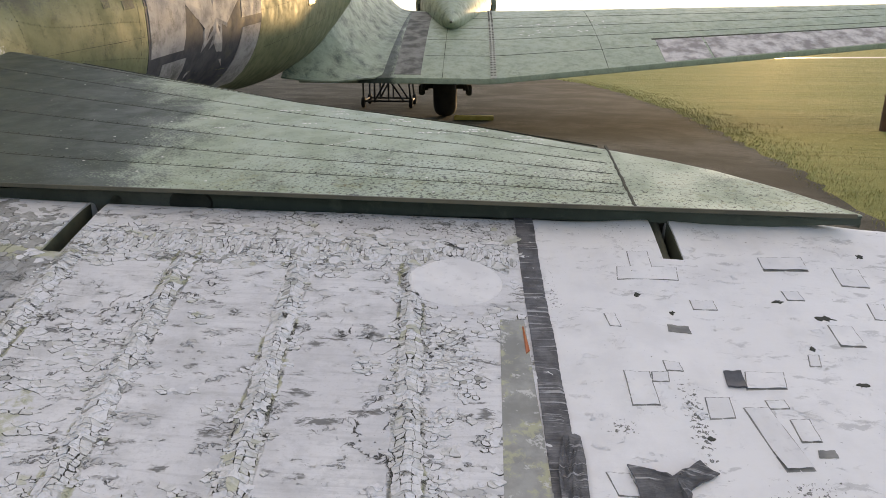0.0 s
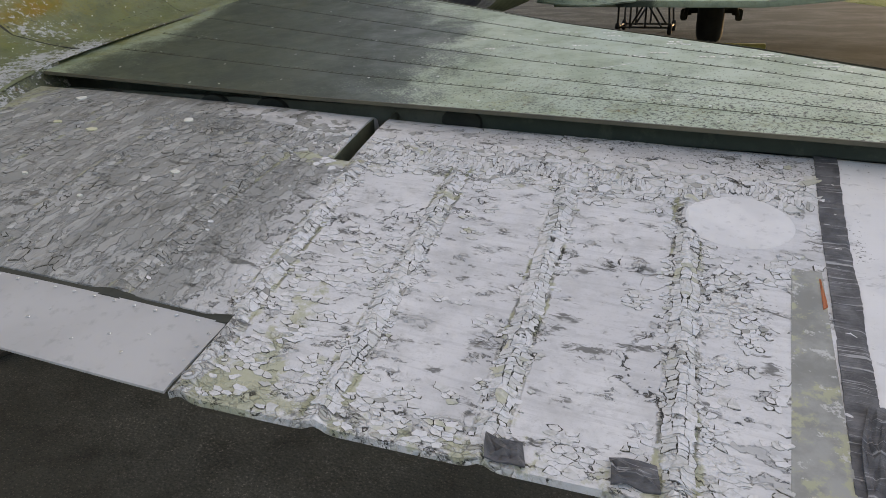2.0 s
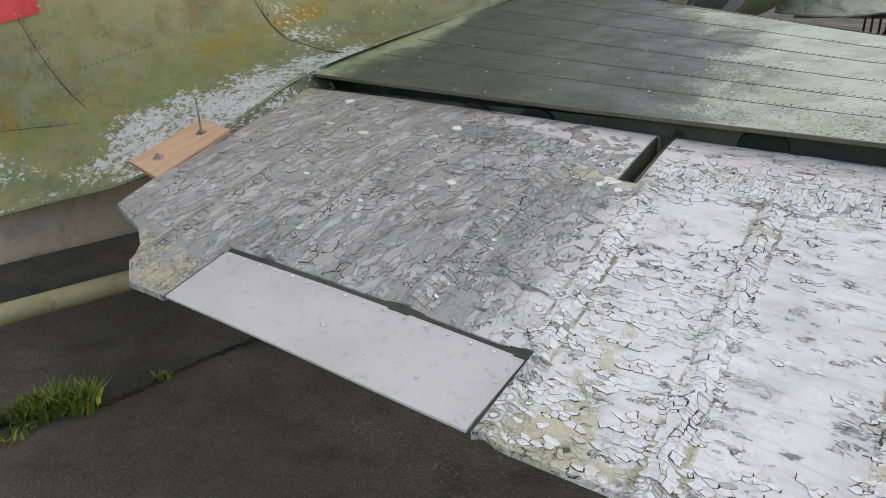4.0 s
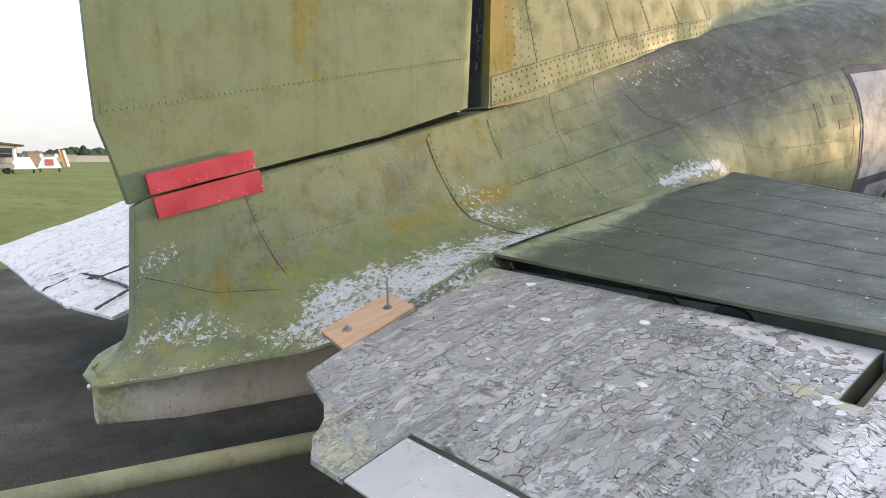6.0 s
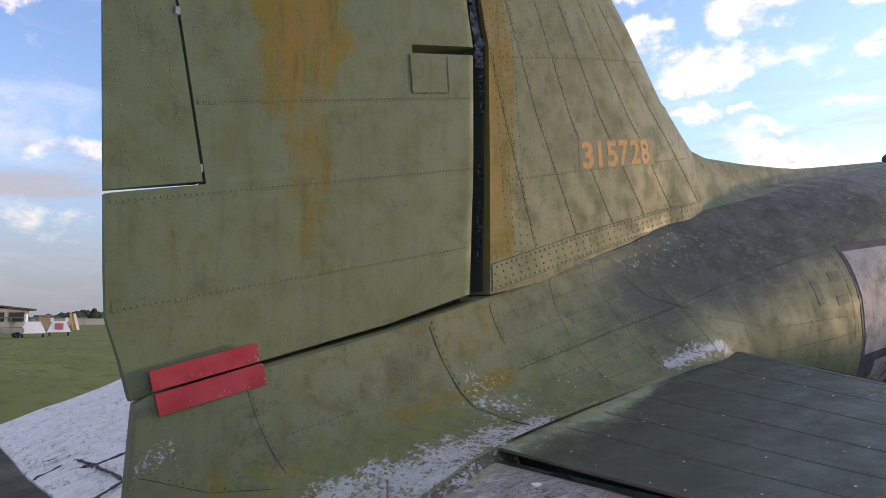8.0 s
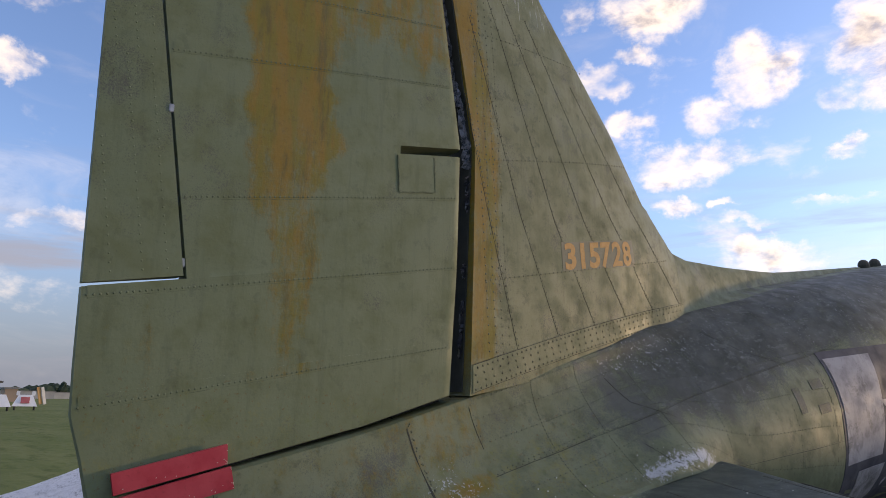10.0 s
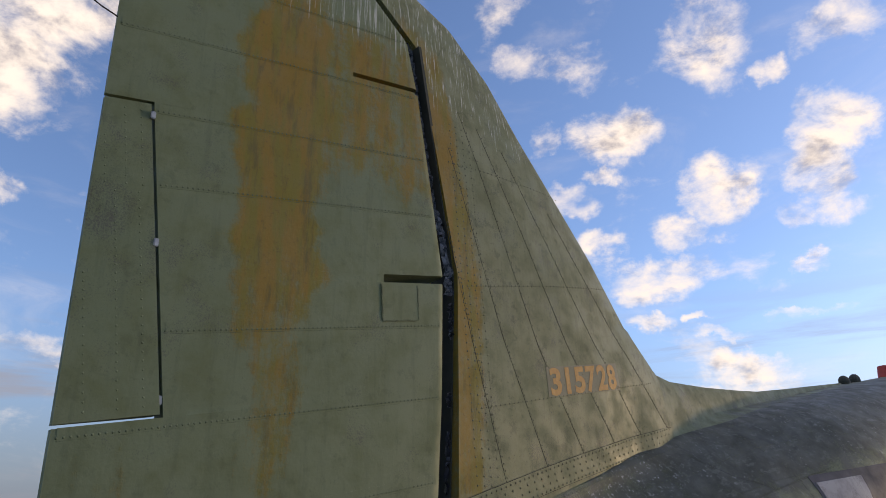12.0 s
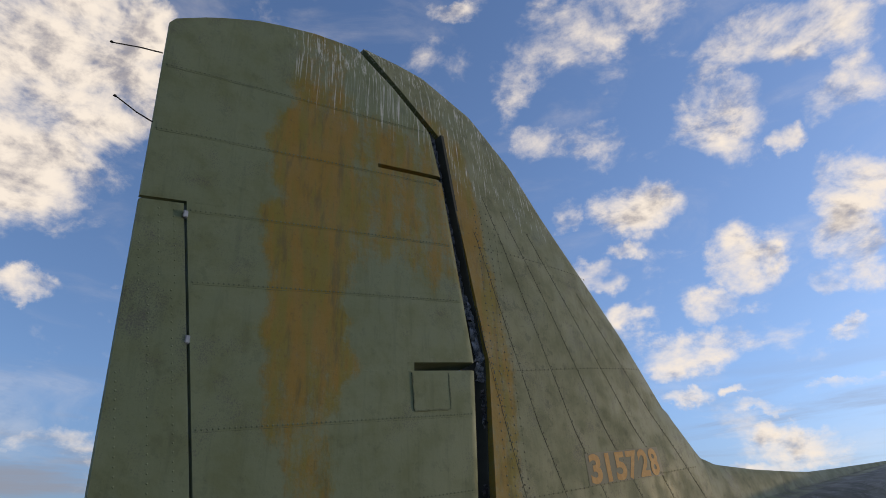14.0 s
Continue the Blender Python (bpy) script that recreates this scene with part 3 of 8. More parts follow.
RZ = np.array([[p[1] for p in r[1]] for r in RINGS])


def smooth_interp(x, xs, table):
    """Catmull-Rom between the rows of a table."""
    i = int(np.clip(np.searchsorted(xs, x) - 1, 0, len(xs) - 2))
    h = xs[i + 1] - xs[i]
    t = (x - xs[i]) / h
    p1, p2 = table[i], table[i + 1]
    m1 = (table[i + 1] - table[i - 1]) / (xs[i + 1] - xs[i - 1]) * h if i > 0 else p2 - p1
    m2 = (table[i + 2] - table[i]) / (xs[i + 2] - xs[i]) * h if i + 2 < len(xs) else p2 - p1
    d = p2 - p1
    m1 = np.where(m1 * d <= 0, 0, np.clip(m1, -3 * abs(d), 3 * abs(d)))
    m2 = np.where(m2 * d <= 0, 0, np.clip(m2, -3 * abs(d), 3 * abs(d)))
    return (2 * t**3 - 3 * t**2 + 1) * p1 + (t**3 - 2 * t**2 + t) * m1 + (-2 * t**3 + 3 * t**2) * p2 + (t**3 - t**2) * m2


RING_CACHE = {}


def ring(y):
    """The half ring of the fuselage at y, 28 points from top to bottom."""
    key = round(float(y), 5)
    if key in RING_CACHE:
        return RING_CACHE[key]
    w, z = smooth_interp(y, RY, RW), smooth_interp(y, RY, RZ)
    ks = np.arange(10.0)
    pts = []
    for k in np.r_[np.linspace(0, 8, 30), 9]:
        pts.append((float(max(0.0, smooth_interp(k, list(ks), w))), float(smooth_interp(k, list(ks), z))))
    RING_CACHE[key] = pts
    return pts


def side_at(y, z):
    """The fuselage's half width at a height."""
    pts = ring(y)
    zs = [p[1] for p in pts[:30]][::-1]
    return lerp(z, zs, [p[0] for p in pts[:30]][::-1])


def hull_stains_shade(y, z, k):
    """Wear on the hull, with shade painted along the skirt, at a station y and a ring point k, 0 at the top and 29 at
    the skirt's edge.
    """
    low = ramp01(k, lerp(y, [-2.0, -1.7, -1.2, -0.8], [23, 19, 20.5, 24]), lerp(y, [-2.0, -1.7, -1.2, -0.8], [26, 23, 24, 27]))
    bare = 0.70 * low * ramp01(y, -2.05, -1.85) * ramp01(-0.62 - y, 0, 0.25)
    bare = max(bare, 0.50 * bell(y, -2.2, 0.17) * bell(k, 19.5 + 9 * (y + 2.2), 3.0), 0.38 * bell(y, -2.22, 0.10) * bell(k, 10.5, 1.6))
    bare = max(bare, 0.44 * bell(y, -0.84, 0.15) * bell(k, 19, 5.0), 0.34 * ramp01(-1.9 - y, 0, 0.2) * ramp01(k, 25, 28))
    bare = max(bare, 0.86 * ramp01(0.38 - abs(y - 0.43), 0.0, 0.16) * bell(k, 26.0, 1.9))
    bare = max(bare, 0.19 * bell(y, 0.75, 0.5) * bell(k, 7, 5))
    edge = lerp(y, [-0.4, 0.0, 0.8, 1.5, 2.5, 5, 9], [25, 23, 18.5, 15, 12.5, 10, 9])
    top = ramp01(y, -0.7, 1.5) * ramp01(edge - k, -3.0, 3.5) * (0.45 + 0.55 * ramp01(k, 0.5, 4.0 - 2.0 * ramp01(y, 1.0, 1.6)))
    # foot paints the shade of the root gap onto the skirt's lowest rows
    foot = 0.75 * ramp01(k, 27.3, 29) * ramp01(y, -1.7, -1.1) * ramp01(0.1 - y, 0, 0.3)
    rust = (0.60 + 0.25 * bell(y, -0.75, 0.2)) * bell(k, 16.6, 1.7) * ramp01(y, -1.6, -1.2) * ramp01(-0.5 - y, 0, 0.2) + 0.42 * bell(y, -2.02, 0.07) * bell(k, 16, 4) + 0.30 * ramp01(-1.0 - y, 0, 0.2) * bell(k, 13, 3)
    rust = max(rust, 0.33 * ramp01(y, -1.88, -1.84) * ramp01(-1.02 - y, 0, 0.02) * ramp01(20 - k, 0, 4), 0.44 * ramp01(y, -1.03, -1.02) * ramp01(-0.50 - y, 0, 0.12) * ramp01(16 - k, 0, 4), 0.4 * bell(y, -0.62, 0.08) * ramp01(12 - k, 0, 8))
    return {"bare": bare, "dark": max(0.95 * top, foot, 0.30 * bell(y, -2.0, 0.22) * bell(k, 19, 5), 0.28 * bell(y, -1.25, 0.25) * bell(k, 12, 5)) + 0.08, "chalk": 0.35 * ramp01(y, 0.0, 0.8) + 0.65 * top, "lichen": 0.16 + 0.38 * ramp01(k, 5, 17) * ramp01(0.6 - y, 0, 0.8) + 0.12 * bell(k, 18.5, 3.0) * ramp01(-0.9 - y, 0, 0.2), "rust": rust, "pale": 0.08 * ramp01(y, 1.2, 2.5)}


def build_fuselage():
    ys = np.r_[np.linspace(-2.475, -2.287, 16), np.linspace(-2.28, 4.6, 200), np.linspace(4.8, 16.5, 50)]
    verts, faces, att = [], [], {k: [] for k in ("bare", "dark", "lichen", "rust", "pale", "chalk")}
    n = 31
    for y in ys:
        for sgn in (1, -1):
            for k_, (w, z) in enumerate(ring(y)):
                verts.append((sgn * w, y, z))
                st = hull_stains_shade(y, z, k_)
                for k in att:
                    att[k].append(st.get(k, 0.0))
    for i in range(len(ys) - 1):
        for side, flip in ((0, False), (n, True)):
            for j in range(n - 1):
                a, b = i * 2 * n + side + j, (i + 1) * 2 * n + side + j
                f = (a, b, b + 1, a + 1)
                faces.append(f[::-1] if flip else f)
    return mesh_part("fuselage", verts, faces, olive, plane, "olive fuselage with peeling white primer, mould, algae and painted shade along the skirt", att)


hull = build_fuselage()


def build_dorsal():
    """A low ridge that carries on the fin's edge and flares into the roof."""
    tops = ([0.9, 1.3, 1.43, 1.65, 2.19, 2.83, 3.14, 3.62, 4.65, 5.2], [2.55, 2.735, 2.745, 2.712, 2.735, 2.785, 2.815, 2.89, 3.06, 3.15])
    verts, att = [], {"dark": [], "lichen": [], "chalk": []}
    ys = np.linspace(1.34, 5.2, 110)
    for y in ys:
        zt = lerp(y, *tops)
        top_ring = ring(y)[:22]
        base = top_ring[0][1]
        deep = max(0.03, zt - base)
        half = [(max(0.0, lead_width(d) - 0.012 * (d == 0)), zt - d) for d in (0.0, 0.006, 0.02, 0.12 * deep + 0.02, 0.3 * deep + 0.02, 0.55 * deep + 0.02, 0.78 * deep + 0.02)]
        w0 = half[-1][0]
        for k, out_ in enumerate((0.03, 0.075, 0.13, 0.19)):
            w = w0 + out_ * (0.1 + 0.9 * ramp01(y, 1.36, 2.3))
            zh = lerp(w, [p[0] for p in top_ring], [p[1] for p in top_ring])
            half.append((w, zh + (half[6][1] - zh) * (0.42, 0.14, 0.02, -0.02)[k] - (0.012 if k == 3 else 0.0)))
        for w, z in half[::-1] + [(-w, z) for w, z in half[1:]]:
            verts.append((w, y, z))
            mould = ramp01(y, 1.3, 3.2) * ramp01(zt - z, 0.25 * deep - 0.02, 0.9 * deep + 0.10)
            att["dark"].append(0.08 + 0.75 * mould)
            att["lichen"].append(0.16)
            att["chalk"].append(0.3 * mould)
    return mesh_part("dorsal_fin", verts, grid_faces(len(ys), 21), olive, plane, "low olive dorsal fin running into the tail", att)


dorsal = build_dorsal()


# ---- tailplane and elevators ----
BANK = 0.0294  # the airplane stands a little lower on its starboard side
LE_X = [0.30, 0.76, 1.84, 2.45, 3.15, 3.64, 3.80, 3.94, 4.03, 4.10, 4.16, 4.20, 4.215]
LE_Y = [1.05, 0.84, 0.26, -0.07, -0.355, -0.62, -0.71, -0.81, -0.905, -1.00, -1.10, -1.17, -1.20]
TE_STAB = -1.20


def te_stab(x):
    return lerp(x, [0.6, 0.7, 1.9, 2.6, 3.4, 4.2], [-1.105, -1.108, -1.168, -1.178, -1.195, -1.205])



def stab_top(x, y):
    return -0.0147 * x + 0.154 * y + 1.222


def stab_stains(x, y):
    edge = lerp(y, [-1.2, -0.9, -0.25, 0.4, 0.8], [2.18, 2.12, 1.98, 1.55, 1.2])
    dark = ramp01(edge - x, -0.34, 0.26)
    root = ramp01(1.05 - x, 0, 0.45) * ramp01(lerp(x, [0.6, 1.1], [0.5, -0.9]) - y, 0, 0.5)
    aft = ramp01(-0.55 - y, 0, 0.55) * ramp01(x, 2.0, 2.5)
    moss = 0.42 * aft + 0.22 * ramp01(x, 2.3, 3.0) - 0.16 * ramp01(x, 3.58, 3.66)
    return {"dark": max(0.0, 1.05 * dark - root) + 0.10 * aft, "lichen": 0.10 + 0.6 * root + 0.34 * aft, "pale": 0.30 * ramp01(x, 2.0, 2.6) * (1 - 0.5 * aft), "moss": moss}


def build_stab(sign, name, label):
    xs = np.r_[np.linspace(0.3, 4.0, 110), np.linspace(4.02, 4.213, 14)]
    rows, loop = [], 0
    verts, att = [], {k: [] for k in ("dark", "lichen", "pale", "moss")}
    for x in xs:
        le = max(lerp(x, LE_X, LE_Y), te_stab(x) + 0.001)
        th = lerp(x, [0.3, 4.0, 4.21], [0.26, 0.075, 0.03])
        pts = []
        for k in np.r_[np.linspace(0, 0.9, 40), np.linspace(0.91, 1.0, 14)]:
            y = te_stab(x) + k * (le - te_stab(x))
            r = max(0.0, le - y)
            nose = min(0.09, 0.3 * (le - te_stab(x)) + 0.001)
            drop = th * 0.5 * (1 - math.sqrt(max(0.0, 1 - (1 - min(1.0, r / nose)) ** 2)))
            pts.append((y, stab_top(x, y) + 0.006 - drop))
        low = []
        for k in (0.985, 0.95, 0.85, 0.6, 0.3, 0.12):
            y = te_stab(x) + k * (le - te_stab(x))
            low.append((y, stab_top(x, y) - th * (0.62 + 0.38 * math.sin(math.pi * k ** 1.6))))
        y3 = te_stab(x) + 0.12 * (le - te_stab(x))
        low += [(y3, stab_top(x, y3) - 0.018), (te_stab(x) + 0.004, stab_top(x, te_stab(x)) - 0.004), (te_stab(x), stab_top(x, te_stab(x)) - 0.001)]
        ring_ = pts + low
        loop = len(ring_)
        for n_, (y, z) in enumerate(ring_):
            verts.append((sign * x, y, z + (BANK * x if sign < 0 else 0.0)))
            # below the top skin, full dark paints in the shade of underside and hinge gap
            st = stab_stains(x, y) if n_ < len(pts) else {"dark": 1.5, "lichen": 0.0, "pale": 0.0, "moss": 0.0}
            for key in att:
                att[key].append(st[key] if key != "moss" or z > stab_top(x, y) - 0.02 else 0.0)
    faces = []
    for i in range(len(xs) - 1):
        for j in range(loop):
            a, b = i * loop + j, i * loop + (j + 1) % loop
            faces.append((a, a + loop, b + loop, b))
    faces.append(tuple(range((len(xs) - 1) * loop, len(xs) * loop))[::-1])
    return mesh_part(name, verts, faces, sage, plane, label, att, flip=(sign < 0))


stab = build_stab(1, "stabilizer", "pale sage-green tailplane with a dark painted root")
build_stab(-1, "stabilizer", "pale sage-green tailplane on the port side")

ELE_LE = -1.10
ZLE = ([0.6, 1.1, 1.5, 2.1, 2.7, 3.3, 3.7, 4.5], [0.985, 0.98, 0.970, 0.952, 0.938, 0.926, 0.930, 0.922])
YTE = ([1.33, 1.43, 2.25, 2.83, 3.4, 3.9, 4.2, 4.38, 4.46, 4.50], [-2.285, -2.275, -2.236, -2.188, -2.16, -2.15, -2.12, -2.00, -1.75, -1.36])
ZTE = ([0.7, 1.3, 2.25, 2.83, 3.4, 4.4], [0.79, 0.755, 0.704, 0.680, 0.672, 0.70])
INNER = ([0.70, 0.75, 0.865, 0.93, 0.962, 1.136, 1.217, 1.273, 1.33], [-1.14, -1.26, -1.62, -1.97, -2.10, -2.14, -2.185, -2.247, -2.285])
RIBS = [(1.20, 1.26), (1.51, 1.57), (1.942, 1.963), (2.179, 2.253), (2.466, 2.517), (2.755, 2.799), (3.037, 3.084)]


def rib_x(rib, y):
    return rib[0] + (rib[1] - rib[0]) * (-1.38 - y) / 0.70


def ele_z(x, y):
    yt = lerp(max(x, 1.33), YTE[0], YTE[1])
    f = (ELE_LE - y) / (ELE_LE - min(yt, -1.3))
    z = lerp(x, *ZLE) * (1 - f) + lerp(x, *ZTE) * f
    z += 0.14 * f * (1 - f) * ramp01(2.4 - x, 0.0, 0.8)
    return z + 0.019 * ramp01(y, -1.40, -1.17)


def ele_relief(x, y):
    """Rib ridges and the taped leading edge under the fabric."""
    h = 0.0
    for rib in RIBS:
        h += 0.0115 * bell(x, rib_x(rib, y), 0.017) * ramp01(-1.30 - y, 0, 0.1)
    if x < 3.3:
        h += 0.003 * bell(y, -1.31, 0.05)
    elif x > 3.36:
        h += 0.005 * math.sin(9 * x + 14 * y) * bell(y, -1.75, 0.3) + 0.0035 * math.sin(16 * x - 5 * y) + 0.0022 * math.sin(31 * x + 38 * y + 2 * math.sin(7 * x)) * bell(y, -1.7, 0.22) * bell(x, 3.5, 0.25)
    return h


def ele_front(x):
    return lerp(x, [0.7, 4.15, 4.3, 4.42, 4.50], [ELE_LE, ELE_LE, -1.12, -1.17, -1.28])


NOTCHES = ((2.098, 2.150, -1.392, -0.06), (3.672, 3.726, -1.318, -0.03))
PLATE = (1.452, 2.246)


def plate_front(x):
    return lerp(x, [1.452, 2.246], [-2.105, -2.054])


def ele_surface(x, y):
    """Top skin with the rounded nose."""
    z = ele_z(x, y) + ele_relief(x, y)
    r = ele_front(x) - y
    if r < 0.05:
        z -= 0.05 * (1 - math.sqrt(max(0.0, 1 - (1 - max(0.0, r) / 0.05) ** 2)))
    return z


def ele_columns(step):
    xs = list(np.arange(0.70, 4.498, step)) + [4.498]
    marks = [v for n in NOTCHES for v in n[:2]] + list(PLATE)
    xs = [x for x in xs if all(abs(x - mk) > step * 0.4 for mk in marks)]
    xs += [mk + d for mk in marks for d in (-0.0006, 0.0006)]
    return sorted(xs)


def ele_span(x, plate=True):
    """The front and the back edge of the skin at x."""
    yf, yb = ele_front(x), lerp(x, *YTE)
    if x < 1.33:
        yb = lerp(x, *INNER)
    for a, b, depth, _ in NOTCHES:
        if a < x < b:
            yf = depth
    if plate and PLATE[0] < x < PLATE[1]:
        yb = plate_front(x) + 0.017
    return yf, yb


def ele_stains(x, y):
    wear = edge = 0.0
    aft = ramp01(-1.28 - y, 0, 0.08)
    for rib in RIBS:
        d = abs(x - rib_x(rib, y))
        strong = (1.0 if rib[0] > 1.8 else 0.55) * aft
        wear = max(wear, strong * ramp01(0.042 - d, 0.0, 0.020))
        edge = max(edge, strong * bell(d, 0.028, 0.009) * (0.75 + 0.25 * math.sin(9 * y + 11 * rib[0])))
    old = 1.0 if x < 3.28 else 0.0
    if x < 3.28:
        wear = max(wear, 0.95 * ramp01(0.085 - abs(y + 1.325), 0.0, 0.035) * ramp01(x, 1.2, 1.6), 0.34 * ramp01(y, -1.30, -1.2) * ramp01(x, 2.1, 2.4))
        wear = max(wear, 0.62 * ramp01(-2.08 - y, 0, 0.08), 0.70 * bell(x, 3.15, 0.09) * ramp01(-1.53 - y, 0, 0.1), 0.6 * bell(x, 2.36, 0.06) * ramp01(-1.75 - y, 0, 0.2))
        edge = max(edge, 0.6 * bell(y, -1.395, 0.02) * ramp01(x, 1.3, 1.8), 0.5 * ramp01(-2.12 - y, 0, 0.06))
        hole = ((x - 3.148) / 0.118) ** 2 + ((y + 1.432) / 0.105) ** 2
        wear *= ramp01(hole, 0.95, 1.15)
        edge *= ramp01(hole, 0.95, 1.15)
    old0 = 1.0 if x < 3.28 else 0.0
    grime = 0.95 * ramp01(1.95 - x, -0.35, 0.55) + 0.24 * ramp01(2.52 - x, 0, 0.25) * ramp01(-1.36 - y, 0, 0.1) * old0 + 0.22 * bell(x, 2.05, 0.12) * ramp01(-1.36 - y, 0, 0.05)
    grime *= 1.0 - 0.55 * ramp01(y, -1.32, -1.22) * ramp01(x, 1.2, 1.8)
    lich = 0.68 * edge + 0.55 * bell(x, 2.36, 0.07) * ramp01(-1.72 - y, 0, 0.2) + 0.42 * bell(x, 3.27, 0.03) * ramp01(-1.72 - y, 0, 0.1)
    lich += 0.22 * ramp01(1.9 - x, 0, 0.5) + 0.5 * ramp01(1.0 - x, 0, 0.3) * ramp01(y, -1.7, -1.3) + 0.60 * bell(x, 2.06, 0.10) * bell(y, -1.42, 0.05) + 0.30 * bell(x, 2.9, 0.5) * bell(y, -2.14, 0.05)
    dots = 0.55 * ramp01(y, -1.31, -1.20) * ramp01(x, 2.1, 2.7) * (1.0 if x < 3.33 else 0.25) + 0.10 * bell(x, 3.55, 0.2) * ramp01(y, -1.25, -1.18)
    if x > 3.33:
        dots += 1.0 * bell(x, 3.605, 0.022) * bell(y, -1.87, 0.10) + 1.0 * bell(x, 3.46, 0.035) * bell(y, -1.89, 0.025) + 0.8 * bell(x, 3.74, 0.07) * bell(y, -2.04, 0.05) + 0.5 * bell(x, 3.38, 0.02) * bell(y, -1.45, 0.12)
    return {"wear": wear, "edge": edge, "grime": grime, "lichen": lich * old, "dots": dots, "clean": 1.0 - old if x > 3.33 else 0.0}


def skin_material():
    """Cracked, flaking white dope over grey fabric; the attributes say where."""
    m, t, b = material("flaking_white_dope", 0.62, 0.0, 0.3)
    p = place(t)
    warp = t.nodes.new("ShaderNodeTexNoise")
    link(t, p, warp.inputs["Vector"])
    warp.inputs["Scale"].default_value, warp.inputs["Detail"].default_value = 26.0, 5.0
    q = n_vadd(t, p, warp.outputs["Color"], 0.030)
    wear, rim, grime, lich, dots, clean = (n_attr(t, k) for k in ("wear", "edge", "grime", "lichen", "dots", "clean"))
    mid, fine, big = n_noise(t, p, 9.0, 6.0, 0.62), n_noise(t, p, 90.0, 5.0, 0.65), n_noise(t, p, 2.4, 5.0, 0.6)
    spread = n_noise(t, p, 5.5, 5.0, 0.62)
    old = n_math(t, "SUBTRACT", 1.0, clean)

    def times(*socks):
        out_ = socks[0]
        for s in socks[1:]:
            out_ = n_math(t, "MULTIPLY", out_, s)
        return out_

    def plus(a, k, b_, off=0.5):
        """a + k * (b_ - off)"""
        return n_math(t, "ADD", a, n_math(t, "MULTIPLY", n_math(t, "SUBTRACT", b_, off), k))

    def line(sock, at, half):
        return n_step(t, n_math(t, "ABSOLUTE", n_math(t, "SUBTRACT", sock, at)), half, half * 0.25)

    inner = n_step(t, plus(grime, 0.5, mid), 0.15, 0.65)
    # layers of dope that have come away, with ragged edges
    skin = n_noise(t, n_map(t, q, (15.0, 27.0, 15.0)), 1.0, 8.0, 0.66, 0.2)
    grain_h = n_noise(t, n_map(t, q, (30.0, 11.0, 12.0)), 1.0, 8.0, 0.70, 0.2)
    lost_h = n_math(t, "ADD", times(skin, n_math(t, "SUBTRACT", 1.0, inner)), times(plus(grain_h, 1.0, 0.10, 0.0), inner))
    lost_h = plus(plus(lost_h, 0.05, wear, 0.0), 0.030, inner, 1.0)
    lost = n_step(t, lost_h, 0.582, 0.602)
    lost_rim = times(line(lost_h, 0.592, 0.011), n_step(t, n_noise(t, p, 17.0, 4.0), 0.42, 0.54))
    # curling hairline cracks
    curl_h = n_noise(t, q, 19.0, 5.0, 0.55, 0.3)
    zone = n_step(t, plus(plus(spread, 0.11, wear, 0.0), 0.05, inner, 0.0), 0.545, 0.67)
    curl = times(line(curl_h, 0.5, 0.025), zone, n_step(t, n_noise(t, p, 31.0, 3.0), 0.42, 0.52))
    # small tiles of dope on the rib tapes and the leading edge
    tile = n_map(t, q, (0.8, 1.3, 0.5))
    cells = n_voro(t, tile, 72.0)
    crackle = n_voro(t, tile, 72.0, "DISTANCE_TO_EDGE").outputs["Distance"]
    worn = n_step(t, plus(wear, 1.7, mid), 0.50, 0.80)
    tilec = times(0.30, n_step(t, crackle, 0.058, 0.020), worn, n_step(t, n_noise(t, p, 24.0, 3.0), 0.44, 0.60))
    # long cracks along the ribs in the grey inner part
    longc = n_voro(t, n_map(t, n_vadd(t, p, warp.outputs["Color"], 0.05), (1.9, 0.75, 0.5)), 21.0, "DISTANCE_TO_EDGE").outputs["Distance"]
    longk = times(0.5, n_step(t, longc, 0.024, 0.006), inner, n_step(t, n_noise(t, p, 7.0, 5.0), 0.44, 0.52))
    crack = n_math(t, "MAXIMUM", n_math(t, "MAXIMUM", tilec, curl), n_math(t, "MAXIMUM", longk, times(lost_rim, n_step(t, plus(wear, 0.9, inner, 0.0), 0.0, 0.4, 0.45, 1.0))))
    crack = n_math(t, "MINIMUM", times(crack, n_step(t, inner, 0.0, 1.0, 1.0, 0.7), n_step(t, clean, 0.0, 1.0, 1.5, 0.45), n_step(t, inner, 0.0, 1.0, 1.0, 0.55)), 1.0)
    sep_ = t.nodes.new("ShaderNodeSeparateColor")
    link(t, cells.outputs["Color"], sep_.inputs[0])
    gone = times(n_step(t, n_math(t, "ADD", sep_.outputs[0], n_math(t, "MULTIPLY", rim, 0.30)), 0.93, 0.96), worn)
    white = n_mix(t, n_step(t, big, 0.35, 0.65), (0.60, 0.60, 0.615), (0.69, 0.69, 0.70))
    white = n_mix(t, n_step(t, mid, 0.45, 0.72, 0.0, 0.65), white, (0.46, 0.46, 0.465))
    white = n_mix(t, n_step(t, skin, 0.50, 0.58, 0.0, 0.34), white, (0.44, 0.44, 0.445))
    white = n_mix(t, times(worn, 0.7), white, n_mix(t, sep_.outputs[1], (0.66, 0.66, 0.65), (0.80, 0.80, 0.80)))
    brush = n_noise(t, n_map(t, p, (5, 75, 5), (0, 0, 0), (0, 0, 0.12)), 1.0, 5.0, 0.65, 0.4)
    white = n_mix(t, n_step(t, brush, 0.45, 0.70, 0.0, 0.35), white, (0.40, 0.40, 0.41))
